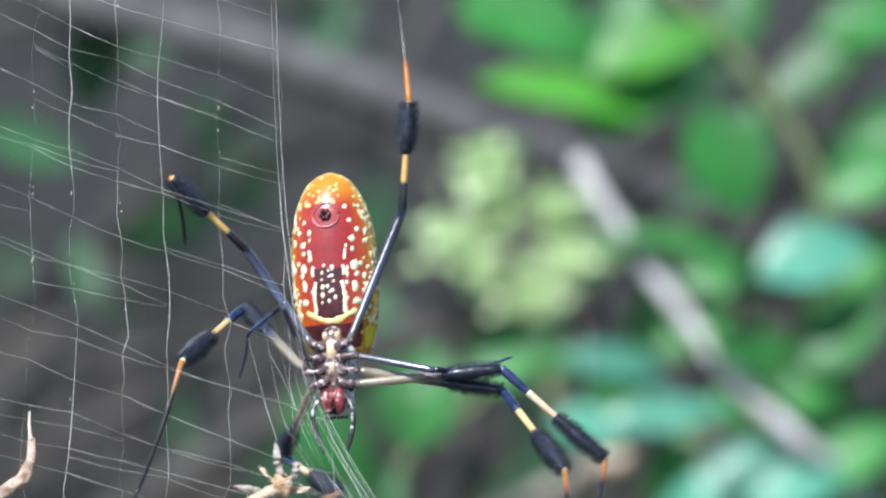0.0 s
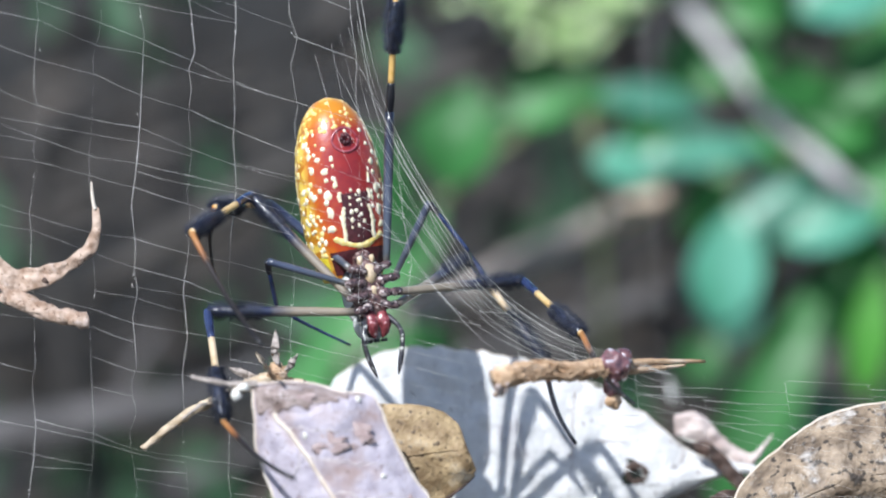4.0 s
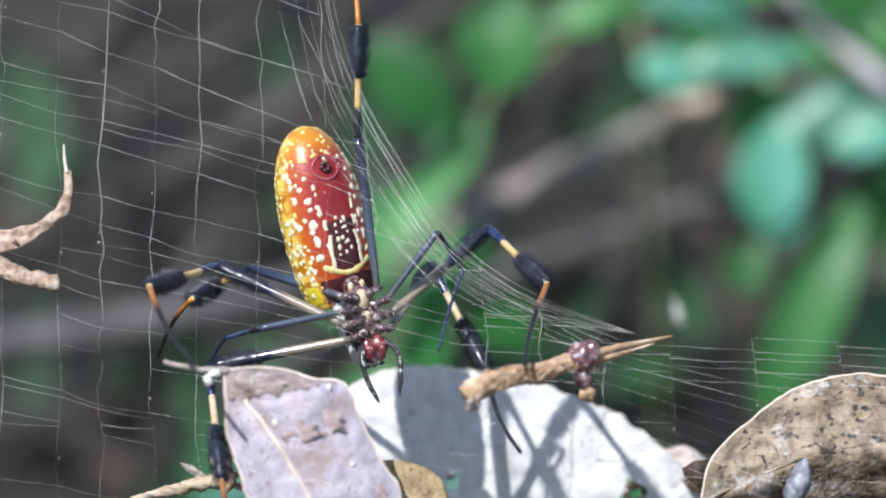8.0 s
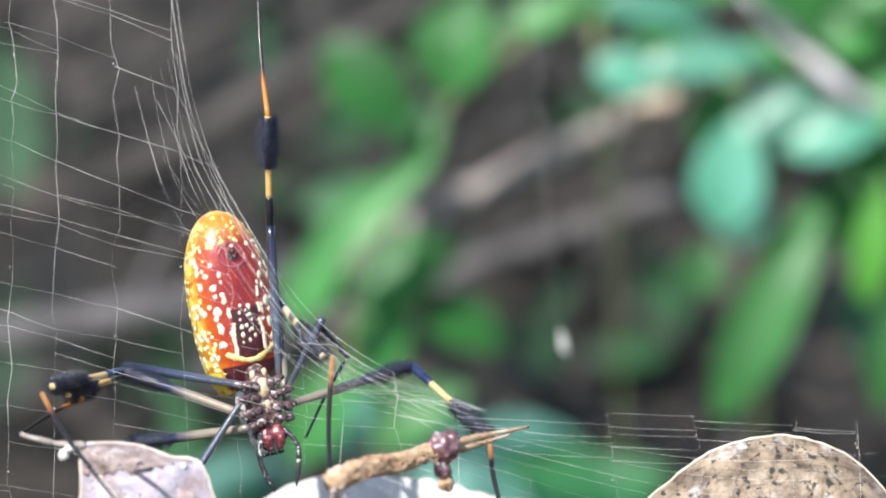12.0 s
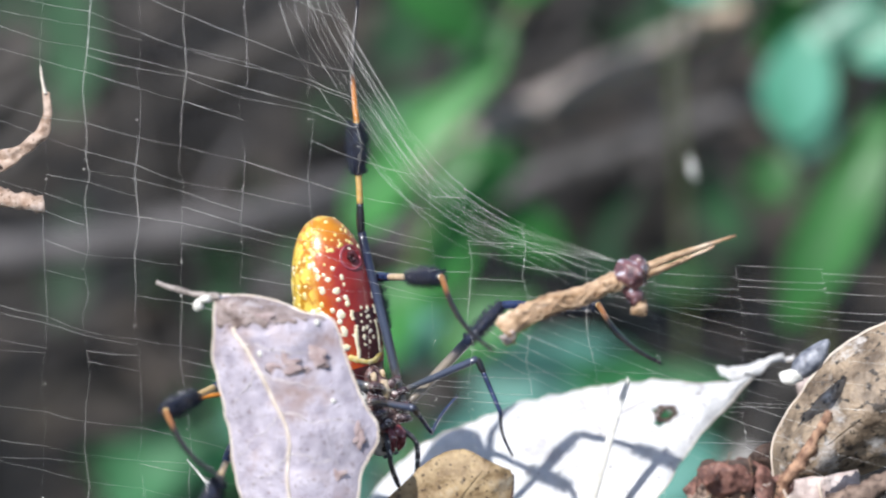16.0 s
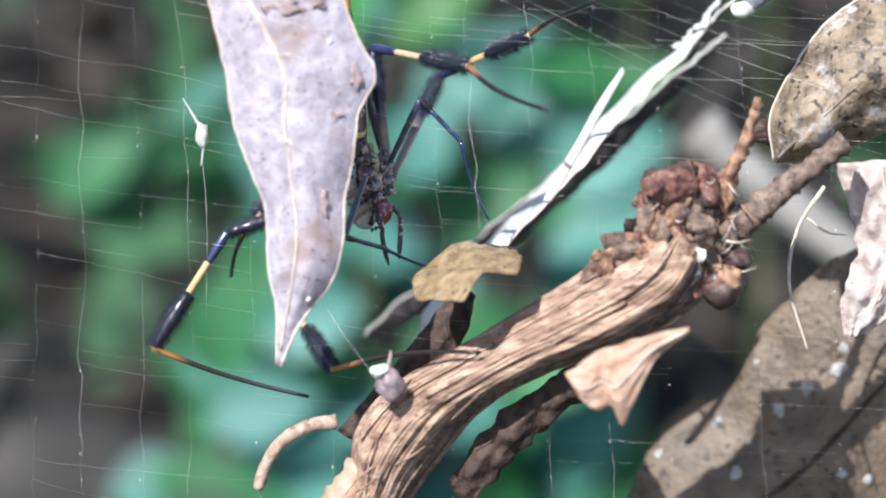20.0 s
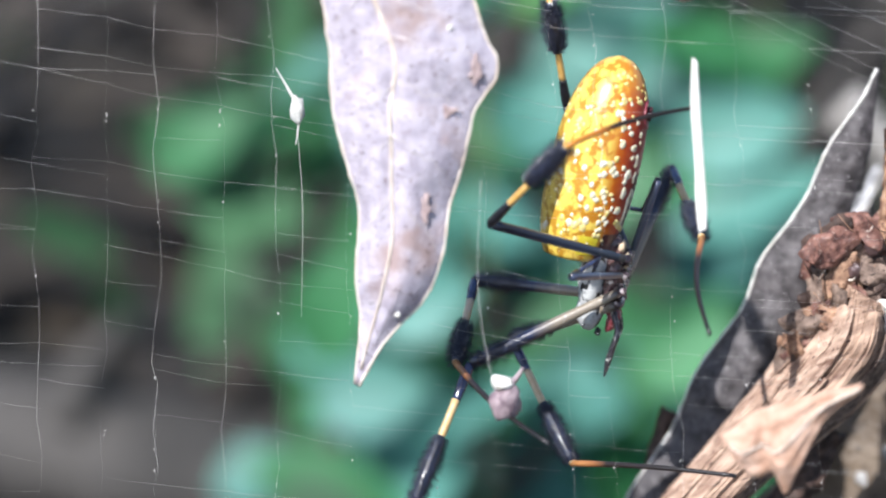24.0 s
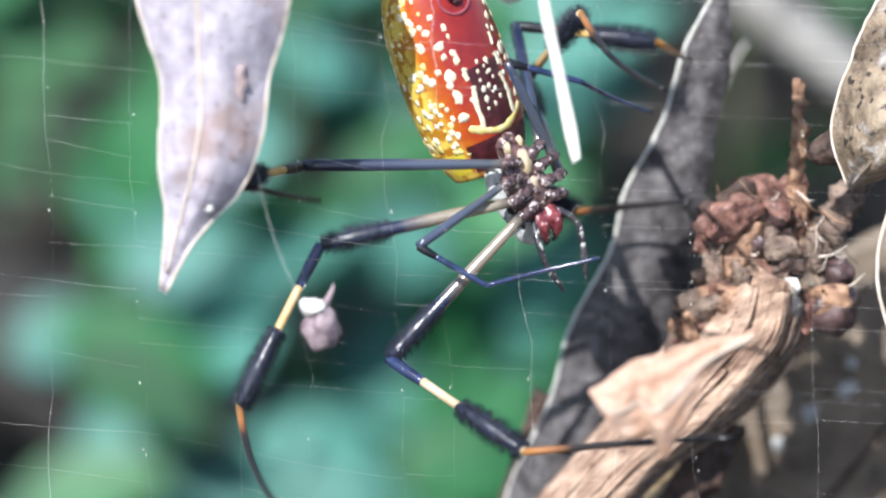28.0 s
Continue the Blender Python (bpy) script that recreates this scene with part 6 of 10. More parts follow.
for i in range(0, 24, 2):
    a, b = Vector((14 - i, -8, -23 - 0.5 * i)), Vector((95, 4, -27 - 2.2 * i))
    m = a.lerp(b, 0.5) + Vector((0, 0, -3 - rn.uniform(0, 3)))
    thread(spline([a, m, b], 14), rn.uniform(0.014, 0.024), "stay_thread")
bm = bmesh.new()
for i in range(420):
    x, z = rn.choice(columns), rn.uniform(-120, 100)
    if x > border(z) or x < -130:
        continue
    wx, wy = warp(x, z)
    blob(bm, (wx + rn.uniform(-0.2, 0.2), wy - 0.05, z), (rn.uniform(0.05, 0.1), 0.08, rn.uniform(0.06, 0.28)), 3, 0.3, i)
tagged(part("silk_specks", bm, M_WHITE, spider_web, "tiny pale specks on the silk"), kind="stuff")

def motions():
    walk(spider, [
        (0, hang(-26.25, 3, 31.42, -3, -12)),
        (1, hang(-35.54, 3, 11.13, -5, 7)),
        (2, hang(-36.45, 3, 8.97, -12, 12)),
        (3, hang(-38.58, 3, 2.47, -13, 18)),
        (4, hang(-32.22, 3, -2.03, -10, 20)),
        (4.5, hang(-31.45, 3, -4.91, -10, 20)),
        (6.5, hang(-28.92, 3, -9.32, -10, 26)),
        (7, hang(-30.85, 3, -14.07, -15, 30)),
        (8, hang(-28.57, 3, -13.18, -15, 26)),
        (9, hang(-21.76, 3, -14.3, -13, 24)),
        (10, hang(-29.67, 3, -15.35, -18, 17)),
        (11, hang(-25.26, 3, -16.34, -12, 28)),
        (11.5, hang(-21.42, 3, -15.53, -13, 22)),
        (13.5, hang(-24.07, 3, -17.27, -11, 30)),
        (14, hang(-27.22, 3, -31.31, -15, 40)),
        (15, hang(-24.81, 3, -34.35, -13, 46)),
        (15.5, hang(-24.07, 4.13, -36.91, -13, 48, 0.68, -0.92)),
        (16, hang(-23.31, 5.31, -39.46, -13, 50, 1.59, -2.06)),
        (16.5, hang(-22.83, 6.07, -44.33, -15, 58, 2.27, -2.74)),
        (17, hang(-22.36, 6.7, -49.28, -17, 66, 2.83, -3.42)),
        (18, hang(-24.8, 6.97, -53.37, -12, 68, 2.82, -3.42)),
        (19, hang(-27.72, 7.84, -68.74, -12, 68, 2.79, -3.42)),
        (20, hang(-24.32, 7.23, -61.26, -10, 66, 2.79, -3.43)),
        (20.5, hang(-24.93, 7.29, -62.61, -11, 62, 2.78, -3.42)),
        (22.5, hang(-12.89, 6.98, -69.82, -9, 66, 2.9, -3.59)),
        (23, hang(-13.29, 7.35, -72.77, -8, 70, 3.05, -3.77)),
        (24, hang(-3.76, 7.02, -77.45, 10, 88, 3.1, -3.86)),
        (25, hang(0.64, 7.03, -84.73, 1, 80, 3.04, -3.78)),
        (26, hang(3.75, 7.08, -84.9, 0, 78, 3.27, -4.11)),
        (27, hang(2.38, 7.81, -87, -1, 72, 3.7, -4.73)),
        (28, hang(3.44, 7.24, -80.4, -22, 40, 3.65, -4.62)),
    ])
    walk(legs["L1"][0], [
        (0, limb(-3.2, -2.6, -8.6, -0.41, 0.82, -0.4)),
        (1, limb(-3.2, -2.6, -8.6, -0.82, 0.53, 0.23)),
        (2, limb(-3.2, -2.6, -8.6, -0.95, 0.14, 0.29)),
        (3, limb(-3.2, -2.6, -8.6, -0.88, 0.48, 0.08)),
        (4, limb(-3.2, -2.6, -8.6, -0.94, 0.3, 0.18)),
        (4.5, limb(-3.2, -2.6, -8.6, -0.79, 0.55, 0.25)),
        (7, limb(-3.2, -2.6, -8.6, -0.9, 0.43, 0.09)),
        (8, limb(-3.2, -2.6, -8.6, -0.85, 0.53, 0.07)),
        (9, limb(-3.2, -2.6, -8.6, -0.79, 0.58, 0.2)),
        (10, limb(-3.2, -2.6, -8.6, -0.39, 0.92, -0.07)),
        (11, limb(-3.2, -2.6, -8.6, -0.15, 0.98, -0.08)),
        (11.5, limb(-3.2, -2.6, -8.6, -0.44, 0.9, -0.09)),
        (14, limb(-3.2, -2.6, -8.6, -0.69, 0.44, 0.57)),
        (15, limb(-3.2, -2.6, -8.6, -0.77, 0.59, 0.24)),
        (16, limb(-3.2, -2.6, -8.6, -0.74, 0.66, 0.11)),
        (17, limb(-3.2, -2.6, -8.6, -0.5, 0.81, 0.32)),
        (18, limb(-3.2, -2.6, -8.6, -0.51, 0.86, 0.09)),
        (18.5, limb(-3.2, -2.6, -8.6, -0.27, 0.96, 0.1)),
        (19, limb(-3.2, -2.6, -8.6, -0.01, 0.99, 0.11)),
        (19.3, limb(-3.2, -2.6, -8.6, -0.01, 1, -0.09)),
        (19.7, limb(-3.2, -2.6, -8.6, 0, 0.95, -0.31)),
        (20, limb(-3.2, -2.6, -8.6, 0, 0.87, -0.5)),
        (20.5, limb(-3.2, -2.6, -8.6, -0.08, 0.87, -0.48)),
        (22.5, limb(-3.2, -2.6, -8.6, 0.06, 0.91, -0.41)),
        (23, limb(-3.2, -2.6, -8.6, 0.23, 0.83, -0.51)),
        (24, limb(-3.2, -2.6, -8.6, 0.62, 0.63, -0.47)),
        (25, limb(-3.2, -2.6, -8.6, 0.59, 0.74, -0.31)),
        (26, limb(-3.2, -2.6, -8.6, 0.53, 0.63, -0.57)),
        (27, limb(-3.2, -2.6, -8.6, 0.1, 0.64, -0.76)),
        (28, limb(-3.2, -2.6, -8.6, -0.84, 0.37, -0.39)),
    ])
    walk(legs["L1"][1], [
        (0, limb(-13.04, 16.84, -18.05, 0.58, -0.74, -0.35)),
        (1, limb(-22.58, 9.96, -3.09, -0.14, -0.84, -0.53)),
        (2, limb(-25.66, 0.65, -1.6, -0.22, -0.55, -0.81)),
        (3, limb(-23.99, 8.7, -6.61, -0.07, -0.65, -0.76)),
        (4, limb(-25.45, 4.53, -4.35, -0.21, -0.57, -0.8)),
        (4.5, limb(-22.01, 10.57, -2.55, -0.35, -0.52, -0.78)),
        (7, limb(-24.51, 7.66, -6.46, -0.4, -0.52, -0.75)),
        (8, limb(-23.3, 9.94, -6.99, -0.33, -0.51, -0.79)),
        (9, limb(-21.96, 11.18, -3.92, -0.43, -0.78, -0.45)),
        (10, limb(-12.47, 19.2, -10.2, -0.4, -0.82, -0.4)),
        (11, limb(-6.86, 20.79, -10.47, -0.51, -0.75, -0.41)),
        (11.5, limb(-13.56, 18.66, -10.69, -0.55, -0.77, -0.33)),
        (14, limb(-19.69, 7.85, 4.92, -0.76, -0.54, -0.35)),
        (15, limb(-21.38, 11.53, -2.79, -0.86, -0.46, -0.22)),
        (16, limb(-20.81, 13.1, -5.93, -0.81, -0.49, -0.33)),
        (17, limb(-14.97, 16.59, -1.05, -0.86, 0.09, -0.5)),
        (18, limb(-15.33, 17.7, -6.49, -0.92, -0.07, -0.39)),
        (19, limb(-3.37, 20.99, -5.93, -0.53, -0.29, -0.8)),
        (20, limb(-3.2, 18.01, -20.4, -0.49, -0.64, -0.59)),
        (20.5, limb(-5.16, 18.09, -20.08, -0.46, -0.68, -0.57)),
        (22.5, limb(-1.74, 19, -18.35, -0.25, -0.68, -0.69)),
        (23, limb(2.18, 17.05, -20.79, -0.27, -0.74, -0.62)),
        (24, limb(11.45, 12.39, -19.75, -0.52, -0.58, -0.63)),
        (25, limb(10.83, 15.08, -15.97, -0.5, -0.61, -0.62)),
        (26, limb(9.32, 12.35, -22.15, -0.18, -0.76, -0.63)),
        (27, limb(-0.85, 12.52, -26.75, -0.11, -0.94, -0.33)),
        (28, limb(-23.21, 6.29, -17.77, 0.09, -0.79, -0.61)),
    ])
    walk(legs["L1"][2], [
        (0, limb(-0.33, 0.62, -25.62, -0.3, -0.94, -0.16)),
        (1, limb(-25.57, -8.46, -14.64, -0.12, -0.85, -0.51)),
        (2, limb(-30.53, -11.36, -19.32, 0.18, -0.9, -0.41)),
        (3, limb(-25.42, -5.5, -23.28, -0.07, -0.89, -0.46)),
        (4, limb(-30.1, -7.9, -21.84, 0.04, -0.93, -0.37)),
        (4.5, limb(-29.72, -0.76, -19.69, 0.01, -0.91, -0.41)),
        (7, limb(-33.37, -3.76, -22.98, -0.18, -0.89, -0.41)),
        (8, limb(-30.53, -1.35, -24.37, -0.28, -0.84, -0.45)),
        (9, limb(-31.49, -5.9, -13.89, -0.05, -0.92, -0.4)),
        (9.5, limb(-26.36, -2.39, -16.47, 0.15, -0.98, -0.14)),
        (10, limb(-21.23, 1.12, -19.05, 0.34, -0.93, 0.14)),
        (11, limb(-18.16, 4.23, -19.42, 0.01, -0.89, 0.45)),
        (11.5, limb(-25.63, 1.8, -17.9, 0.23, -0.93, 0.28)),
        (12.3, limb(-29.23, -0.15, -12.88, -0.04, -1, 0.06)),
        (13.2, limb(-32.83, -2.09, -7.86, -0.34, -0.91, -0.22)),
        (14, limb(-36.43, -4.04, -2.84, -0.56, -0.71, -0.42)),
        (15, limb(-40.24, 1.38, -7.63, -0.17, -0.97, -0.16)),
        (16, limb(-38.56, 2.35, -13.11, -0.47, -0.8, -0.38)),
        (17, limb(-33.94, 18.47, -11.93, -0.76, -0.52, -0.4)),
        (18, limb(-35.48, 16.12, -15.06, -0.8, -0.46, -0.37)),
        (19, limb(-14.91, 14.64, -23.49, -0.74, -0.59, -0.32)),
        (19.5, limb(-14.44, 9.3, -28.43, -0.42, -0.89, -0.16)),
        (20, limb(-13.97, 3.96, -33.38, -0.01, -1, 0.04)),
        (20.5, limb(-15.21, 3.11, -32.59, 0.06, -1, 0.03)),
        (22.5, limb(-7.16, 4.06, -33.5, 0.29, -0.96, 0.06)),
        (22.8, limb(-5.46, 2.44, -33.91, -0.01, -0.99, 0.12)),
        (23, limb(-3.76, 0.82, -34.32, -0.31, -0.93, 0.17)),
        (24, limb(0.05, -0.24, -33.62, -0.43, -0.88, 0.22)),
        (25, limb(-0.21, 1.77, -29.49, -0.45, -0.86, 0.23)),
        (26, limb(5.32, -4.29, -35.9, -0.5, -0.8, 0.33)),
        (27, limb(-3.28, -8.07, -33.95, 0.13, -0.9, 0.42)),
        (27.5, limb(-12.3, -9.51, -32.59, 0.28, -0.95, 0.15)),
        (28, limb(-21.33, -10.94, -31.24, 0.41, -0.9, -0.13)),
    ])
    walk(legs["L2"][0], [
        (0, limb(-3.9, -2.8, -6.4, -0.56, 0.63, 0.54)),
        (1, limb(-3.9, -2.8, -6.4, -0.23, 0.69, 0.69)),
        (2, limb(-3.9, -2.8, -6.4, -0.36, 0.49, 0.8)),
        (3, limb(-3.9, -2.8, -6.4, -0.4, 0.63, 0.66)),
        (4, limb(-3.9, -2.8, -6.4, -0.44, 0.39, 0.81)),
        (4.5, limb(-3.9, -2.8, -6.4, -0.45, 0.54, 0.71)),
        (7, limb(-3.9, -2.8, -6.4, -0.67, 0.35, 0.66)),
        (8, limb(-3.9, -2.8, -6.4, -0.56, 0.55, 0.61)),
        (9, limb(-3.9, -2.8, -6.4, -0.52, 0.7, 0.49)),
        (10, limb(-3.9, -2.8, -6.4, -0.38, 0.87, 0.32)),
        (11, limb(-3.9, -2.8, -6.4, -0.22, 0.96, 0.19)),
        (11.5, limb(-3.9, -2.8, -6.4, -0.48, 0.82, 0.32)),
        (14, limb(-3.9, -2.8, -6.4, -0.68, 0.44, 0.58)),
        (15, limb(-3.9, -2.8, -6.4, -0.69, 0.56, 0.46)),
        (16, limb(-3.9, -2.8, -6.4, -0.65, 0.61, 0.46)),
        (17, limb(-3.9, -2.8, -6.4, -0.29, 0.55, 0.78)),
        (18, limb(-3.9, -2.8, -6.4, -0.49, 0.84, 0.22)),
        (19, limb(-3.9, -2.8, -6.4, -0.44, 0.82, 0.37)),
        (20, limb(-3.9, -2.8, -6.4, -0.56, 0.82, -0.11)),
        (20.5, limb(-3.9, -2.8, -6.4, -0.61, 0.79, -0.06)),
        (22.5, limb(-3.9, -2.8, -6.4, -0.55, 0.78, -0.29)),
        (23, limb(-3.9, -2.8, -6.4, -0.5, 0.81, -0.3)),
        (24, limb(-3.9, -2.8, -6.4, -0.21, 0.8, -0.57)),
        (25, limb(-3.9, -2.8, -6.4, -0.32, 0.85, -0.41)),
        (26, limb(-3.9, -2.8, -6.4, -0.1, 0.9, -0.42)),
        (27, limb(-3.9, -2.8, -6.4, -0.49, 0.73, -0.49)),
        (28, limb(-3.9, -2.8, -6.4, -0.84, 0.51, 0.18)),
    ])
    walk(legs["L2"][1], [
        (0, limb(-17.23, 12.13, 6.38, -0.28, -0.85, -0.45)),
        (1, limb(-9.32, 13.55, 9.95, -0.28, -0.81, -0.52)),
        (2, limb(-12.48, 8.72, 12.5, -0.5, -0.76, -0.41)),
        (3, limb(-13.42, 12.26, 9.29, -0.63, -0.67, -0.39)),
        (4, limb(-14.31, 6.36, 12.88, -0.71, -0.66, -0.24)),
        (4.5, limb(-14.47, 10.04, 10.54, -0.71, -0.66, -0.24)),
        (7, limb(-19.72, 5.57, 9.21, -0.83, -0.56, -0.07)),
        (8, limb(-17.28, 10.34, 8.17, -0.79, -0.62, -0.03)),
        (9, limb(-16.27, 13.8, 5.23, -0.72, -0.66, -0.22)),
        (10, limb(-12.95, 17.81, 1.15, -0.65, -0.76, -0.03)),
        (11, limb(-9.2, 19.89, -1.86, -0.77, -0.62, 0.12)),
        (11.5, limb(-15.18, 16.64, 1.25, -0.71, -0.7, 0.05)),
        (14, limb(-20.16, 7.54, 7.47, -0.87, -0.49, 0.01)),
        (15, limb(-20.38, 10.4, 4.45, -0.93, -0.29, -0.22)),
        (16, limb(-19.25, 11.7, 4.47, -0.94, -0.33, -0.05)),
        (17, limb(-10.84, 10.32, 12.13, -0.94, 0.18, 0.3)),
        (17.5, limb(-13.16, 13.79, 5.49, -0.86, 0.46, -0.22)),
        (18, limb(-15.47, 17.26, -1.15, -0.48, 0.58, -0.66)),
        (19, limb(-14.43, 16.6, 2.36, -0.51, 0.61, -0.61)),
        (20, limb(-17.09, 16.78, -8.95, -0.49, 0.5, -0.71)),
        (20.5, limb(-18.44, 15.91, -7.93, -0.53, 0.48, -0.7)),
        (22.5, limb(-17.04, 15.76, -13.23, -0.46, 0.39, -0.8)),
        (23, limb(-15.77, 16.46, -13.61, -0.39, 0.27, -0.88)),
        (24, limb(-8.88, 16.13, -19.84, -0.48, 0.16, -0.86)),
        (25, limb(-11.46, 17.46, -16.21, -0.7, -0.25, -0.67)),
        (26, limb(-6.23, 18.61, -16.39, -0.31, 0, -0.95)),
        (27, limb(-15.43, 14.47, -17.92, -0.63, -0.05, -0.77)),
        (28, limb(-23.88, 9.27, -2.04, -0.76, 0.21, -0.62)),
    ])
    walk(legs["L2"][2], [
        (0, limb(-23.46, -6.47, -3.48, -0.19, -0.52, -0.84)),
        (1, limb(-15.49, -4.21, -1.39, 0.11, -0.85, -0.52)),
        (2, limb(-23.55, -7.99, 3.56, 0.06, -0.86, -0.5)),
        (3, limb(-27.29, -2.46, 0.76, -0.15, -0.84, -0.53)),
        (4, limb(-29.94, -8.09, 7.51, 0.08, -0.67, -0.74)),
        (4.5, limb(-30.03, -4.5, 5.23, -0.04, -0.81, -0.59)),
        (7, limb(-37.9, -6.64, 7.77, -0.25, -0.82, -0.51)),
        (8, limb(-34.52, -3.23, 7.41, -0.18, -0.85, -0.49)),
        (9, limb(-32.01, -0.74, 0.46, -0.13, -0.88, -0.46)),
        (10, limb(-27.28, 1.2, 0.44, 0.04, -0.9, -0.44)),
        (11, limb(-26.19, 6.23, 0.75, -0.62, -0.71, -0.33)),
        (11.5, limb(-30.76, 1.2, 2.33, 0.03, -0.92, -0.4)),
        (14, limb(-39.28, -3.25, 7.63, -0.63, -0.66, -0.41)),
        (15, limb(-40.81, 4.02, -0.44, -0.31, -0.88, -0.36)),
        (16, limb(-39.92, 4.39, 3.33, -0.41, -0.83, -0.38)),
        (17, limb(-31.42, 14.31, 18.67, -0.87, -0.3, -0.4)),
        (18, limb(-25.95, 30.07, -15.57, -0.74, -0.55, -0.37)),
        (19, limb(-25.61, 29.93, -11.02, -0.23, -0.93, -0.27)),
        (19.5, limb(-26.77, 28.89, -17.76, 0.08, -0.92, -0.39)),
        (20, limb(-27.93, 27.84, -24.51, 0.38, -0.8, -0.46)),
        (20.5, limb(-30.15, 26.39, -23.25, 0.44, -0.77, -0.46)),
        (21.5, limb(-28.61, 25.31, -27.04, -0.11, -0.91, -0.4)),
        (22.5, limb(-27.06, 24.22, -30.83, -0.63, -0.75, -0.2)),
        (23, limb(-24.25, 22.43, -32.96, -0.63, -0.76, -0.13)),
        (24, limb(-19.48, 19.68, -38.73, -0.92, -0.36, -0.16)),
        (25, limb(-26.77, 11.95, -30.95, -0.88, -0.44, -0.2)),
        (26, limb(-13, 18.67, -37.27, -0.88, -0.44, -0.19)),
        (27, limb(-29.28, 13.46, -34.93, -0.79, -0.6, -0.12)),
        (28, limb(-40.46, 13.85, -15.68, -0.45, -0.85, -0.27)),
    ])
    walk(legs["L3"][0], [
        (0, limb(-3.9, -2.8, -4, -0.09, -0.83, 0.55)),
        (0.5, limb(-3.9, -2.8, -4, -0.66, -0.67, 0.32)),
        (1, limb(-3.9, -2.8, -4, -0.97, -0.24, -0.04)),
        (2, limb(-3.9, -2.8, -4, -0.96, -0.21, -0.19)),
        (3, limb(-3.9, -2.8, -4, -0.92, -0.37, -0.12)),
        (4, limb(-3.9, -2.8, -4, -0.86, 0.28, 0.43)),
        (4.5, limb(-3.9, -2.8, -4, -0.95, 0.31, 0.08)),
        (7, limb(-3.9, -2.8, -4, -0.89, 0.45, 0.04)),
        (8, limb(-3.9, -2.8, -4, -0.93, 0.36, 0.06)),
        (9, limb(-3.9, -2.8, -4, -0.78, 0.27, -0.57)),
        (10, limb(-3.9, -2.8, -4, -0.89, -0.33, 0.32)),
        (11, limb(-3.9, -2.8, -4, -0.75, -0.26, -0.61)),
        (11.5, limb(-3.9, -2.8, -4, -0.65, 0.13, -0.75)),
        (14, limb(-3.9, -2.8, -4, -0.89, -0.44, -0.1)),
        (15, limb(-3.9, -2.8, -4, -0.24, -0.93, -0.29)),
        (16, limb(-3.9, -2.8, -4, -0.28, -0.95, -0.12)),
        (16.5, limb(-3.9, -2.8, -4, -0.82, -0.54, -0.2)),
        (17, limb(-3.9, -2.8, -4, -0.98, 0.12, -0.19)),
        (18, limb(-3.9, -2.8, -4, -0.47, 0.7, -0.54)),
        (19, limb(-3.9, -2.8, -4, -0.87, 0.4, -0.28)),
        (20, limb(-3.9, -2.8, -4, -0.8, -0.01, -0.59)),
        (20.5, limb(-3.9, -2.8, -4, -0.81, -0.05, -0.59)),
        (22.5, limb(-3.9, -2.8, -4, -0.97, 0.25, 0.01)),
        (23, limb(-3.9, -2.8, -4, -0.92, 0.27, -0.28)),
        (24, limb(-3.9, -2.8, -4, -0.87, 0.5, 0.05)),
        (25, limb(-3.9, -2.8, -4, -0.97, 0.13, -0.21)),
        (26, limb(-3.9, -2.8, -4, -0.79, -0.6, -0.11)),
        (27, limb(-3.9, -2.8, -4, -0.92, -0.18, -0.36)),
        (28, limb(-3.9, -2.8, -4, -0.96, 0.24, -0.16)),
    ])
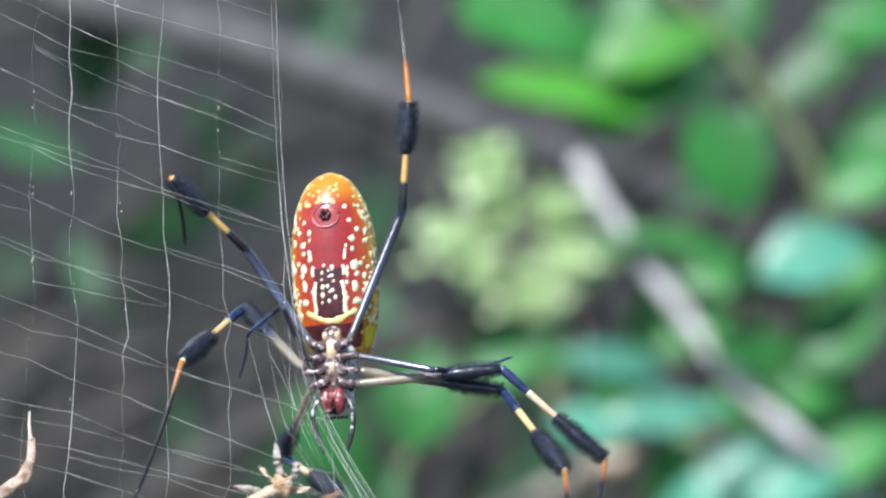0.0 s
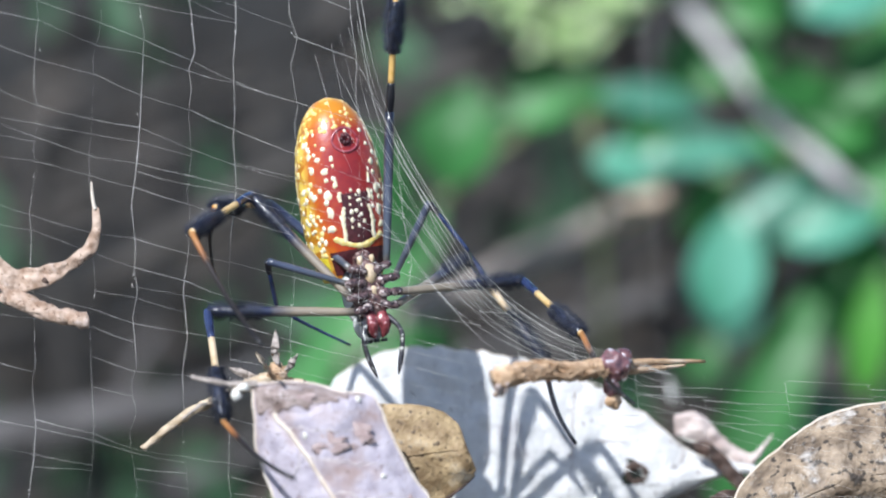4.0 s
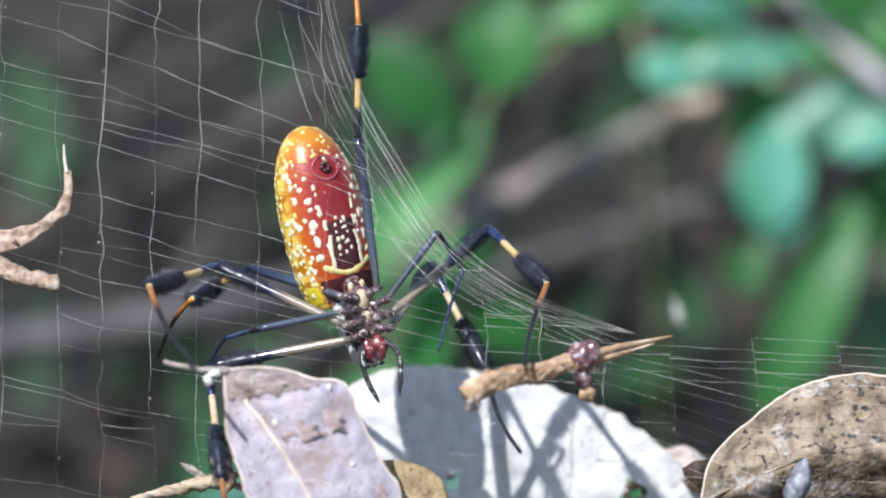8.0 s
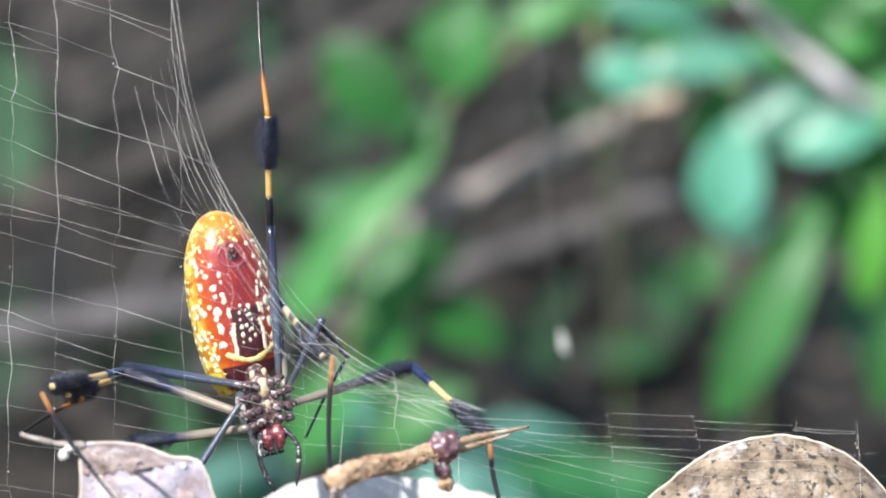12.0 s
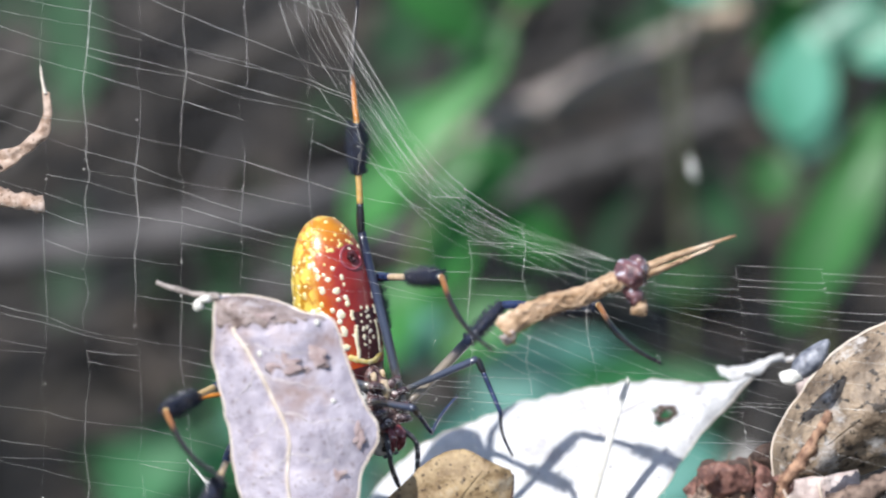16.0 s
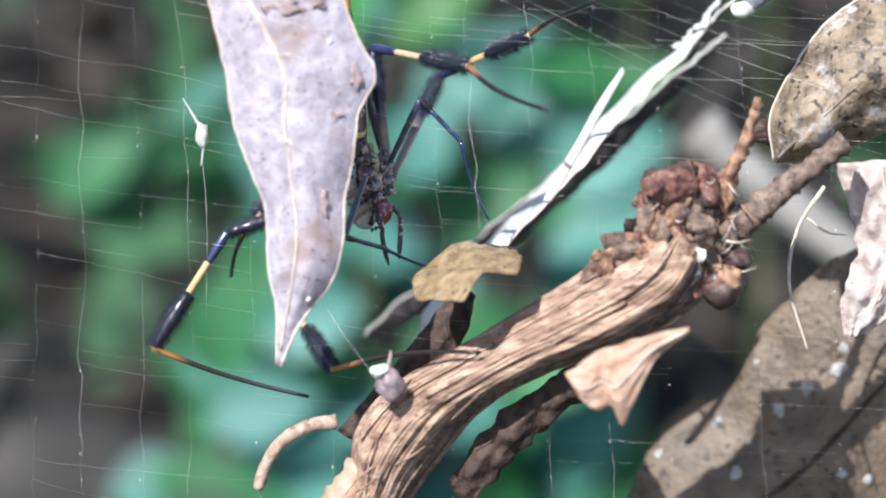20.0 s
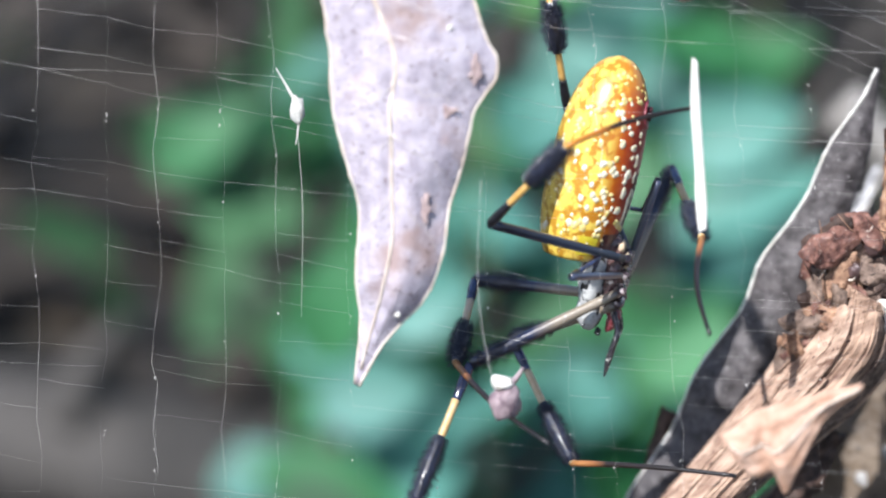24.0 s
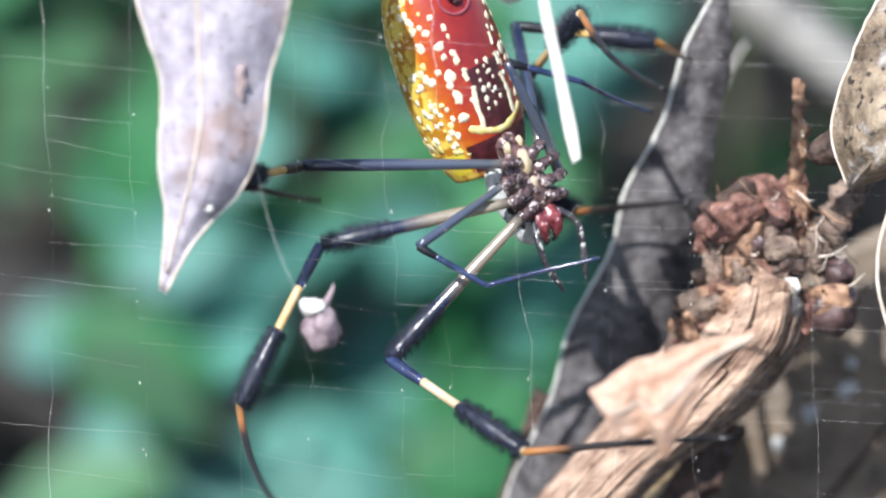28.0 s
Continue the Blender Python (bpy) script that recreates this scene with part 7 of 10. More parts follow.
    walk(legs["L3"][1], [
        (0, limb(-5.08, -13.92, 3.45, -0.73, 0.58, -0.36)),
        (0.5, limb(-11, -10.01, -0.56, -0.3, 0.72, -0.63)),
        (1, limb(-16.92, -6.09, -4.58, 0.21, 0.65, -0.73)),
        (2, limb(-16.78, -5.64, -6.59, 0.45, 0.43, -0.78)),
        (3, limb(-16.3, -7.71, -5.67, 0.77, 0.19, -0.61)),
        (4, limb(-15.45, 0.97, 1.74, 0.23, 0.58, -0.78)),
        (4.5, limb(-16.64, 1.36, -2.97, -0.07, 0.94, -0.33)),
        (7, limb(-15.89, 3.26, -3.47, 0.29, 0.72, -0.64)),
        (7.5, limb(-16.15, 2.65, -3.3, 0.02, 0.93, -0.37)),
        (8, limb(-16.41, 2.05, -3.14, -0.25, 0.97, -0.02)),
        (8.5, limb(-15.39, 1.45, -7.37, -0.11, 0.96, -0.26)),
        (9, limb(-14.37, 0.85, -11.6, 0.04, 0.88, -0.47)),
        (10, limb(-15.82, -7.24, 0.35, 0.33, 0.32, -0.89)),
        (11, limb(-14, -6.27, -12.16, 0.36, 0.74, -0.57)),
        (11.5, limb(-12.64, -1.05, -14.06, 0.28, 0.77, -0.57)),
        (14, limb(-15.88, -8.74, -5.32, 0.57, 0.6, -0.55)),
        (15, limb(-7.09, -15.24, -7.96, 0.87, 0.25, -0.43)),
        (16, limb(-7.7, -15.6, -5.56, 0.71, 0.43, -0.55)),
        (17, limb(-17.01, -1.21, -6.52, 0.76, 0.29, -0.58)),
        (18, limb(-10.22, 6.58, -11.26, 0.71, 0.33, -0.62)),
        (19, limb(-15.6, 2.62, -7.79, 0.73, 0.27, -0.62)),
        (20, limb(-14.71, -2.96, -11.99, 0.89, -0.21, -0.41)),
        (20.5, limb(-14.77, -3.54, -11.87, 0.9, -0.14, -0.42)),
        (22.5, limb(-16.91, 0.57, -3.91, 0.81, -0.5, -0.3)),
        (23, limb(-16.28, 0.77, -7.83, 0.94, -0.34, -0.1)),
        (24, limb(-15.53, 3.9, -3.31, 0.93, -0.32, 0.18)),
        (25, limb(-16.93, -1.1, -6.82, 0.89, -0.45, 0.02)),
        (26, limb(-14.5, -10.93, -5.45, 0.92, 0.25, 0.3)),
        (27, limb(-16.2, -5.15, -8.88, 0.96, -0.2, -0.2)),
        (28, limb(-16.77, 0.42, -6.12, 0.46, -0.41, -0.79)),
    ])
    walk(legs["L3"][2], [
        (0, limb(-11.95, -8.44, 0.11, -0.32, 0.85, -0.42)),
        (0.5, limb(-13.43, -4.19, -5.65, 0.23, 0.87, -0.44)),
        (1, limb(-14.92, 0.06, -11.41, 0.72, 0.61, -0.33)),
        (2, limb(-12.55, -1.57, -13.94, 0.94, -0.2, -0.26)),
        (3, limb(-9.03, -5.91, -11.38, 0.91, -0.33, -0.27)),
        (4, limb(-13.33, 6.42, -5.63, 0.83, 0.05, -0.56)),
        (4.5, limb(-17.3, 10.23, -6.03, 0.69, 0.55, -0.48)),
        (7, limb(-13.2, 10, -9.46, 0.43, 0.73, -0.53)),
        (8, limb(-18.76, 11.15, -3.37, 0, 0.92, -0.4)),
        (9, limb(-13.99, 9.15, -16.02, 0.34, 0.76, -0.55)),
        (10, limb(-12.76, -4.23, -8.02, 0.93, -0.23, -0.29)),
        (11, limb(-10.59, 0.65, -17.54, 0.44, 0.7, -0.56)),
        (11.5, limb(-10, 6.21, -19.42, 0.69, 0.68, -0.25)),
        (14, limb(-10.48, -3.05, -10.5, 0.57, 0.6, -0.56)),
        (15, limb(1.07, -12.91, -12.03, 0.86, 0.34, -0.38)),
        (16, limb(-0.98, -11.57, -10.77, 0.9, 0.35, 0.26)),
        (17, limb(-9.84, 1.47, -11.99, 0.83, 0.17, -0.53)),
        (18, limb(-3.5, 9.68, -17.07, 0.99, -0.04, -0.13)),
        (19, limb(-8.69, 5.17, -13.65, 0.85, 0.1, -0.52)),
        (20, limb(-6.35, -4.89, -15.86, 0.85, -0.21, -0.48)),
        (20.5, limb(-6.32, -4.82, -15.8, 0.86, -0.14, -0.49)),
        (22.5, limb(-9.26, -4.14, -6.72, 0.75, -0.65, -0.16)),
        (23, limb(-7.46, -2.39, -8.72, 0.98, -0.12, -0.19)),
        (24, limb(-6.78, 0.92, -1.58, 0.75, 0.01, -0.66)),
        (25, limb(-8.52, -5.31, -6.65, 0.9, -0.35, -0.26)),
        (26, limb(-5.86, -8.56, -2.59, 0.79, -0.14, -0.59)),
        (27, limb(-7.17, -7.01, -10.76, 0.92, -0.22, -0.33)),
        (28, limb(-12.48, -3.43, -13.56, 0.8, -0.59, -0.14)),
    ])
    walk(legs["L4"][0], [
        (0, limb(-3, -2.6, -1.8, -0.52, 0.48, 0.71)),
        (1, limb(-3, -2.6, -1.8, -0.24, 0.71, 0.66)),
        (2, limb(-3, -2.6, -1.8, -0.14, 0.72, 0.68)),
        (3, limb(-3, -2.6, -1.8, -0.73, 0.17, 0.66)),
        (4, limb(-3, -2.6, -1.8, -0.19, 0.81, 0.56)),
        (4.5, limb(-3, -2.6, -1.8, -0.21, 0.81, 0.54)),
        (7, limb(-3, -2.6, -1.8, -0.71, 0.33, 0.62)),
        (8, limb(-3, -2.6, -1.8, -0.22, 0.91, 0.35)),
        (9, limb(-3, -2.6, -1.8, -0.36, 0.85, 0.38)),
        (10, limb(-3, -2.6, -1.8, -0.42, 0.89, 0.21)),
        (11, limb(-3, -2.6, -1.8, -0.17, 0.98, 0.1)),
        (11.5, limb(-3, -2.6, -1.8, -0.39, 0.91, 0.14)),
        (14, limb(-3, -2.6, -1.8, -0.75, 0.46, 0.47)),
        (14.5, limb(-3, -2.6, -1.8, -0.4, 0.79, 0.46)),
        (15, limb(-3, -2.6, -1.8, 0.05, 0.94, 0.35)),
        (16, limb(-3, -2.6, -1.8, 0.07, 0.96, 0.26)),
        (17, limb(-3, -2.6, -1.8, 0.14, 0.87, 0.48)),
        (18, limb(-3, -2.6, -1.8, -0.41, 0.77, 0.5)),
        (19, limb(-3, -2.6, -1.8, 0.22, 0.9, 0.37)),
        (20, limb(-3, -2.6, -1.8, 0.47, 0.88, -0.08)),
        (20.5, limb(-3, -2.6, -1.8, 0.41, 0.91, -0.07)),
        (21.2, limb(-3, -2.6, -1.8, 0.04, 0.97, 0.25)),
        (21.8, limb(-3, -2.6, -1.8, -0.51, 0.61, 0.6)),
        (22.5, limb(-3, -2.6, -1.8, -0.73, 0.17, 0.66)),
        (23, limb(-3, -2.6, -1.8, -0.79, 0.04, 0.61)),
        (24, limb(-3, -2.6, -1.8, -0.61, 0.77, 0.17)),
        (25, limb(-3, -2.6, -1.8, -0.7, 0.57, 0.44)),
        (26, limb(-3, -2.6, -1.8, -0.74, 0.43, 0.52)),
        (27, limb(-3, -2.6, -1.8, -0.72, 0.37, 0.59)),
        (28, limb(-3, -2.6, -1.8, -0.77, 0.51, 0.38)),
    ])
    walk(legs["L4"][1], [
        (0, limb(-15.52, 9.03, 15.32, -0.56, -0.5, 0.66)),
        (1, limb(-8.89, 14.57, 14.19, -0.23, -0.82, 0.53)),
        (2, limb(-6.42, 14.76, 14.7, -0.17, -0.72, 0.67)),
        (2.5, limb(-13.59, 8.16, 14.39, -0.32, -0.94, 0.07)),
        (3, limb(-20.76, 1.57, 14.09, -0.34, -0.76, -0.55)),
        (4, limb(-7.49, 16.93, 11.75, -0.76, -0.65, 0)),
        (4.5, limb(-8.02, 17.1, 11.31, -0.63, -0.71, 0.29)),
        (7, limb(-20.15, 5.37, 13.29, -0.83, -0.55, -0.04)),
        (8, limb(-8.41, 19.38, 6.74, -0.83, -0.54, -0.15)),
        (9, limb(-11.65, 18.05, 7.36, -0.81, -0.54, -0.23)),
        (10, limb(-13.07, 18.83, 3.18, -0.63, -0.76, -0.12)),
        (11, limb(-7.12, 21.12, 0.59, -0.86, -0.5, 0.04)),
        (11.5, limb(-12.35, 19.45, 1.6, -0.7, -0.71, -0.04)),
        (14, limb(-21.24, 8.62, 9.46, -0.87, -0.49, 0.03)),
        (15, limb(-1.77, 20.05, 6.62, -0.9, -0.41, -0.16)),
        (16, limb(-1.36, 20.72, 4.43, -0.94, -0.33, -0.11)),
        (17, limb(0.47, 18.36, 9.77, -1, -0.06, -0.08)),
        (18, limb(-12.82, 15.98, 10.19, -0.71, -0.57, -0.41)),
        (19, limb(2.22, 19.23, 7.22, -0.65, -0.69, -0.32)),
        (20, limb(8.4, 18.65, -3.76, -0.95, -0.17, -0.25)),
        (20.5, limb(6.83, 19.44, -3.53, -0.95, -0.22, -0.24)),
        (21.5, limb(-6.95, 10.5, 5.29, -0.66, -0.75, 0.03)),
        (22.5, limb(-20.74, 1.56, 14.11, -0.1, -0.95, 0.29)),
        (23, limb(-22.19, -1.63, 12.9, -0.06, -0.91, 0.41)),
        (24, limb(-17.82, 16.06, 2.37, -0.39, -0.5, 0.77)),
        (25, limb(-19.86, 11.13, 8.8, -0.43, -0.4, 0.81)),
        (26, limb(-20.79, 7.84, 10.84, -0.2, -0.41, 0.89)),
        (27, limb(-20.36, 6.36, 12.47, -0.58, -0.4, 0.71)),
        (28, limb(-21.66, 9.84, 7.28, -0.84, -0.48, 0.25)),
    ])
    walk(legs["L4"][2], [
        (0, limb(-25.59, 0.03, 27.1, -0.14, 0.91, -0.39)),
        (0.333, limb(-21.4, -0.01, 25.94, -0.14, 0.99, 0.02)),
        (0.667, limb(-17.22, -0.05, 24.78, -0.11, 0.85, 0.52)),
        (1, limb(-13.04, -0.08, 23.63, -0.06, 0.56, 0.82)),
        (2, limb(-9.47, 1.79, 26.69, 0.1, 0.35, 0.93)),
        (3, limb(-26.79, -12.11, 4.21, 0.61, 0.69, 0.38)),
        (3.5, limb(-23.93, -3.44, 7.99, 0.46, 0.89, -0.04)),
        (4, limb(-21.06, 5.23, 11.77, 0.19, 0.87, -0.45)),
        (4.5, limb(-19.4, 4.3, 16.6, 0.13, 0.89, -0.43)),
        (7, limb(-35.06, -4.55, 12.58, 0.2, 0.87, -0.45)),
        (8, limb(-23.22, 9.63, 4.13, -0.03, 0.93, -0.36)),
        (9, limb(-26.13, 8.29, 3.32, -0.15, 0.95, -0.28)),
        (10, limb(-24.43, 5.13, 1.05, -0.07, 0.87, -0.48)),
        (11, limb(-22.6, 12.12, 1.26, -0.13, 0.95, -0.3)),
        (11.5, limb(-24.94, 6.72, 0.92, -0.29, 0.95, -0.11)),
        (12.8, limb(-30.88, 3.24, 5.46, -0.02, 0.94, -0.34)),
        (14, limb(-36.81, -0.23, 10, 0.25, 0.82, -0.52)),
        (14.5, limb(-27.34, 6.26, 6.85, 0.21, 0.95, -0.21)),
        (15, limb(-17.88, 12.75, 3.7, 0.14, 0.98, 0.12)),
        (16, limb(-18.16, 14.83, 2.37, 0.19, 0.98, -0.09)),
        (17, limb(-17.36, 17.37, 8.3, 0.64, 0.52, -0.57)),
        (18, limb(-25.54, 5.72, 2.82, 0.81, 0.4, 0.42)),
        (19, limb(-9.36, 6.82, 1.49, 0.49, 0.78, -0.38)),
        (20, limb(-8.69, 15.65, -8.23, 0.52, 0.67, -0.53)),
        (20.5, limb(-10.1, 15.41, -7.77, 0.47, 0.7, -0.54)),
        (21.5, limb(-16.31, -0.04, 5.78, 0.87, 0.15, -0.47)),
        (22.5, limb(-22.51, -15.49, 19.33, 0.86, -0.48, -0.19)),
        (23, limb(-23.21, -17.96, 20.23, 0.9, -0.42, -0.11)),
        (24, limb(-24.77, 7.02, 16.19, 0.62, -0.72, 0.3)),
        (25, limb(-27.64, 3.89, 23.24, 0.74, -0.62, 0.25)),
        (26, limb(-24.37, 0.56, 26.82, 0.96, -0.26, 0.04)),
        (27, limb(-30.81, -0.81, 25.14, 0.92, 0.21, 0.34)),
        (28, limb(-36.73, 1.19, 11.68, 0.76, 0.48, -0.44)),
    ])
    walk(legs["R1"][0], [
        (0, limb(3.2, -2.6, -8.6, 0.99, 0.14, 0.05)),
        (1, limb(3.2, -2.6, -8.6, 0.96, -0.17, 0.22)),
        (2, limb(3.2, -2.6, -8.6, 0.88, 0.47, 0.11)),
        (3, limb(3.2, -2.6, -8.6, 0.77, 0.63, 0.13)),
        (4, limb(3.2, -2.6, -8.6, 0.81, 0.52, 0.26)),
        (4.5, limb(3.2, -2.6, -8.6, 0.87, 0.49, 0.07)),
        (7, limb(3.2, -2.6, -8.6, 0.77, 0.55, 0.33)),
        (8, limb(3.2, -2.6, -8.6, 0.72, 0.61, 0.33)),
        (9, limb(3.2, -2.6, -8.6, 0.62, 0.31, 0.72)),
        (10, limb(3.2, -2.6, -8.6, 0.58, 0.49, 0.65)),
        (11, limb(3.2, -2.6, -8.6, 0.64, 0.44, 0.63)),
        (11.5, limb(3.2, -2.6, -8.6, 0.43, 0.54, 0.72)),
        (14, limb(3.2, -2.6, -8.6, 0.02, 0.02, 1)),
        (15, limb(3.2, -2.6, -8.6, 0.2, 0.28, 0.94)),
        (16, limb(3.2, -2.6, -8.6, 0.13, 0.14, 0.98)),
        (17, limb(3.2, -2.6, -8.6, 0.03, 0.07, 1)),
        (18, limb(3.2, -2.6, -8.6, 0.33, 0.28, 0.9)),
        (19, limb(3.2, -2.6, -8.6, 0.16, -0.09, 0.98)),
        (20, limb(3.2, -2.6, -8.6, 0.13, 0.01, 0.99)),
        (20.5, limb(3.2, -2.6, -8.6, 0.07, 0.05, 1)),
        (21.5, limb(3.2, -2.6, -8.6, 0.41, 0.62, 0.67)),
        (22.5, limb(3.2, -2.6, -8.6, 0.52, 0.85, -0.01)),
        (23, limb(3.2, -2.6, -8.6, 0.56, 0.82, -0.05)),
        (24, limb(3.2, -2.6, -8.6, 0.35, 0.93, -0.14)),
        (24.5, limb(3.2, -2.6, -8.6, 0.05, 0.99, -0.11)),
        (25, limb(3.2, -2.6, -8.6, -0.26, 0.96, -0.06)),
        (26, limb(3.2, -2.6, -8.6, -0.34, 0.89, -0.28)),
        (27, limb(3.2, -2.6, -8.6, -0.1, 0.98, -0.15)),
        (27.3, limb(3.2, -2.6, -8.6, 0, 1, -0.05)),
        (27.7, limb(3.2, -2.6, -8.6, 0.1, 0.99, 0.06)),
        (28, limb(3.2, -2.6, -8.6, 0.19, 0.97, 0.16)),
    ])
    walk(legs["R1"][1], [
        (0, limb(26.68, 0.66, -7.33, 0.7, 0.12, -0.7)),
        (1, limb(26, -6.71, -3.39, 0.54, -0.55, -0.64)),
        (2, limb(24.05, 8.47, -6.04, 0.35, -0.1, -0.93)),
        (3, limb(21.4, 12.32, -5.46, 0.35, -0.15, -0.92)),
        (4, limb(22.48, 9.79, -2.38, 0.3, -0.39, -0.87)),
        (4.5, limb(23.83, 9.05, -7.01, 0.03, -0.75, -0.66)),
        (7, limb(21.52, 10.35, -0.83, -0.11, -0.66, -0.74)),
        (8, limb(20.36, 11.86, -0.83, -0.04, -0.52, -0.85)),
        (9, limb(18, 4.87, 8.4, 0.09, -0.67, -0.73)),
        (10, limb(17.04, 9.05, 6.78, 0.28, -0.6, -0.75)),
        (11, limb(18.45, 7.75, 6.37, -0.06, -0.85, -0.52)),
        (11.5, limb(13.36, 10.22, 8.61, 0.01, -0.84, -0.55)),
        (14, limb(3.76, -2.12, 15.13, -0.09, -0.99, -0.11)),
        (15, limb(7.93, 3.99, 13.72, -0.14, -0.98, -0.15)),
        (16, limb(6.27, 0.74, 14.71, -0.28, -0.96, -0.07)),
        (17, limb(3.79, -0.9, 15.08, -0.49, -0.87, 0.09)),
        (18, limb(11.03, 4.1, 12.79, -0.53, -0.85, 0.05)),
        (19, limb(6.95, -4.78, 14.74, -0.54, -0.75, 0.38)),
        (20, limb(6.24, -2.32, 14.95, -0.32, -0.93, -0.19)),
        (20.5, limb(4.98, -1.49, 15.05, -0.26, -0.95, -0.15)),
        (22.5, limb(15.53, 17.69, -8.89, -0.59, -0.64, -0.49)),
        (23, limb(16.6, 16.97, -9.72, -0.61, -0.58, -0.54)),
        (24, limb(11.52, 19.37, -12.02, -0.93, -0.05, -0.37)),
        (25, limb(-2.95, 20.29, -9.98, -0.97, 0.04, -0.24)),
        (26, limb(-4.97, 18.65, -15.35, -0.98, -0.01, -0.19)),
        (27, limb(0.84, 20.77, -12.08, -0.9, -0.29, -0.34)),
        (28, limb(7.78, 20.4, -4.91, -0.09, -0.94, -0.33)),
    ])
    walk(legs["R1"][2], [
        (0, limb(42.14, 3.2, -22.71, -0.02, -0.85, -0.53)),
        (1, limb(37.84, -18.82, -17.36, -0.3, -0.81, -0.5)),
        (2, limb(31.77, 6.35, -26.48, -0.42, -0.78, -0.46)),
        (3, limb(29.1, 9.03, -25.76, -0.32, -0.81, -0.49)),
        (4, limb(28.97, 1.28, -21.55, -0.27, -0.83, -0.49)),
        (4.5, limb(24.58, -7.47, -21.45, -0.32, -0.81, -0.5)),
        (7, limb(19.08, -4.2, -17.09, -0.37, -0.81, -0.47)),
        (8, limb(19.45, 0.43, -19.55, -0.33, -0.82, -0.46)),
        (9, limb(19.95, -9.93, -7.7, -0.58, -0.7, -0.41)),
        (10, limb(23.19, -4.15, -9.65, -0.49, -0.77, -0.42)),
        (11, limb(17.08, -10.91, -5.1, -0.52, -0.73, -0.44)),
        (11.5, limb(13.48, -8.14, -3.43, -0.47, -0.7, -0.53)),
        (14, limb(1.8, -23.86, 12.83, -0.02, -0.1, -0.99)),
        (15, limb(4.93, -17.51, 10.47, -0.33, -0.67, -0.66)),
        (16, limb(0.22, -20.31, 13.22, -0.52, -0.75, -0.41)),
        (17, limb(-6.93, -19.95, 17.06, -0.71, -0.58, -0.41)),
        (18, limb(-0.62, -14.46, 13.93, -0.9, -0.22, -0.39)),
        (19, limb(-5, -21.19, 23.11, -0.62, -0.76, -0.21)),
        (20, limb(-0.81, -22.7, 10.84, -0.61, -0.76, -0.23)),
        (20.5, limb(-0.73, -22.42, 11.68, -0.57, -0.78, -0.27)),
        (22.5, limb(2.49, 3.69, -19.65, -0.69, -0.67, -0.27)),
        (23, limb(3.24, 4.25, -21.63, -0.7, -0.7, -0.17)),
        (24, limb(-8.88, 18.29, -20.04, -0.78, -0.61, -0.14)),
        (24.5, limb(-16.57, 19.73, -17.61, -0.39, -0.87, -0.29)),
        (25, limb(-24.26, 21.17, -15.18, 0.09, -0.92, -0.38)),
        (25.5, limb(-25.38, 19.78, -17.38, -0.19, -0.94, -0.29)),
        (26, limb(-26.51, 18.38, -19.58, -0.46, -0.87, -0.18)),
        (27, limb(-18.82, 14.46, -19.52, -0.39, -0.82, -0.41)),
        (27.5, limb(-6.49, 7.13, -15.88, -0.26, -0.95, -0.19)),
        (28, limb(5.85, -0.2, -12.23, -0.11, -0.99, 0.05)),
    ])
    walk(legs["R2"][0], [
        (0, limb(3.9, -2.8, -6.4, 0.95, 0.27, -0.18)),
        (1, limb(3.9, -2.8, -6.4, 0.98, -0.17, 0.05)),
        (2, limb(3.9, -2.8, -6.4, 0.99, 0.14, 0.03)),
        (3, limb(3.9, -2.8, -6.4, 0.98, 0.18, 0.02)),
        (4, limb(3.9, -2.8, -6.4, 0.99, 0.15, -0.06)),
        (4.5, limb(3.9, -2.8, -6.4, 0.99, 0.12, 0.04)),
        (7, limb(3.9, -2.8, -6.4, 0.92, 0.18, 0.35)),
        (8, limb(3.9, -2.8, -6.4, 0.92, 0.07, 0.39)),
        (9, limb(3.9, -2.8, -6.4, 0.89, -0.08, 0.45)),
        (10, limb(3.9, -2.8, -6.4, 0.96, -0.27, 0.03)),
        (11, limb(3.9, -2.8, -6.4, 0.89, -0.45, -0.03)),
        (11.5, limb(3.9, -2.8, -6.4, 0.98, 0.22, 0)),
        (14, limb(3.9, -2.8, -6.4, 0.98, -0.11, 0.19)),
        (15, limb(3.9, -2.8, -6.4, 0.89, -0.35, 0.28)),
        (16, limb(3.9, -2.8, -6.4, 0.82, -0.3, 0.49)),
        (17, limb(3.9, -2.8, -6.4, 0.62, -0.59, 0.52)),
        (18, limb(3.9, -2.8, -6.4, 0.8, -0.41, 0.44)),
        (19, limb(3.9, -2.8, -6.4, 0.61, -0.09, 0.79)),
        (20, limb(3.9, -2.8, -6.4, 0.82, -0.07, 0.57)),
        (20.5, limb(3.9, -2.8, -6.4, 0.81, 0, 0.58)),
        (22.5, limb(3.9, -2.8, -6.4, 0.61, -0.11, 0.79)),
        (23, limb(3.9, -2.8, -6.4, 0.89, 0.29, 0.36)),
        (24, limb(3.9, -2.8, -6.4, 0.78, -0.13, 0.61)),
        (25, limb(3.9, -2.8, -6.4, 0.87, 0.04, 0.48)),
        (26, limb(3.9, -2.8, -6.4, 0.92, 0.23, 0.33)),
        (27, limb(3.9, -2.8, -6.4, 0.79, 0.35, 0.5)),
        (28, limb(3.9, -2.8, -6.4, 0.54, 0.77, 0.35)),
    ])
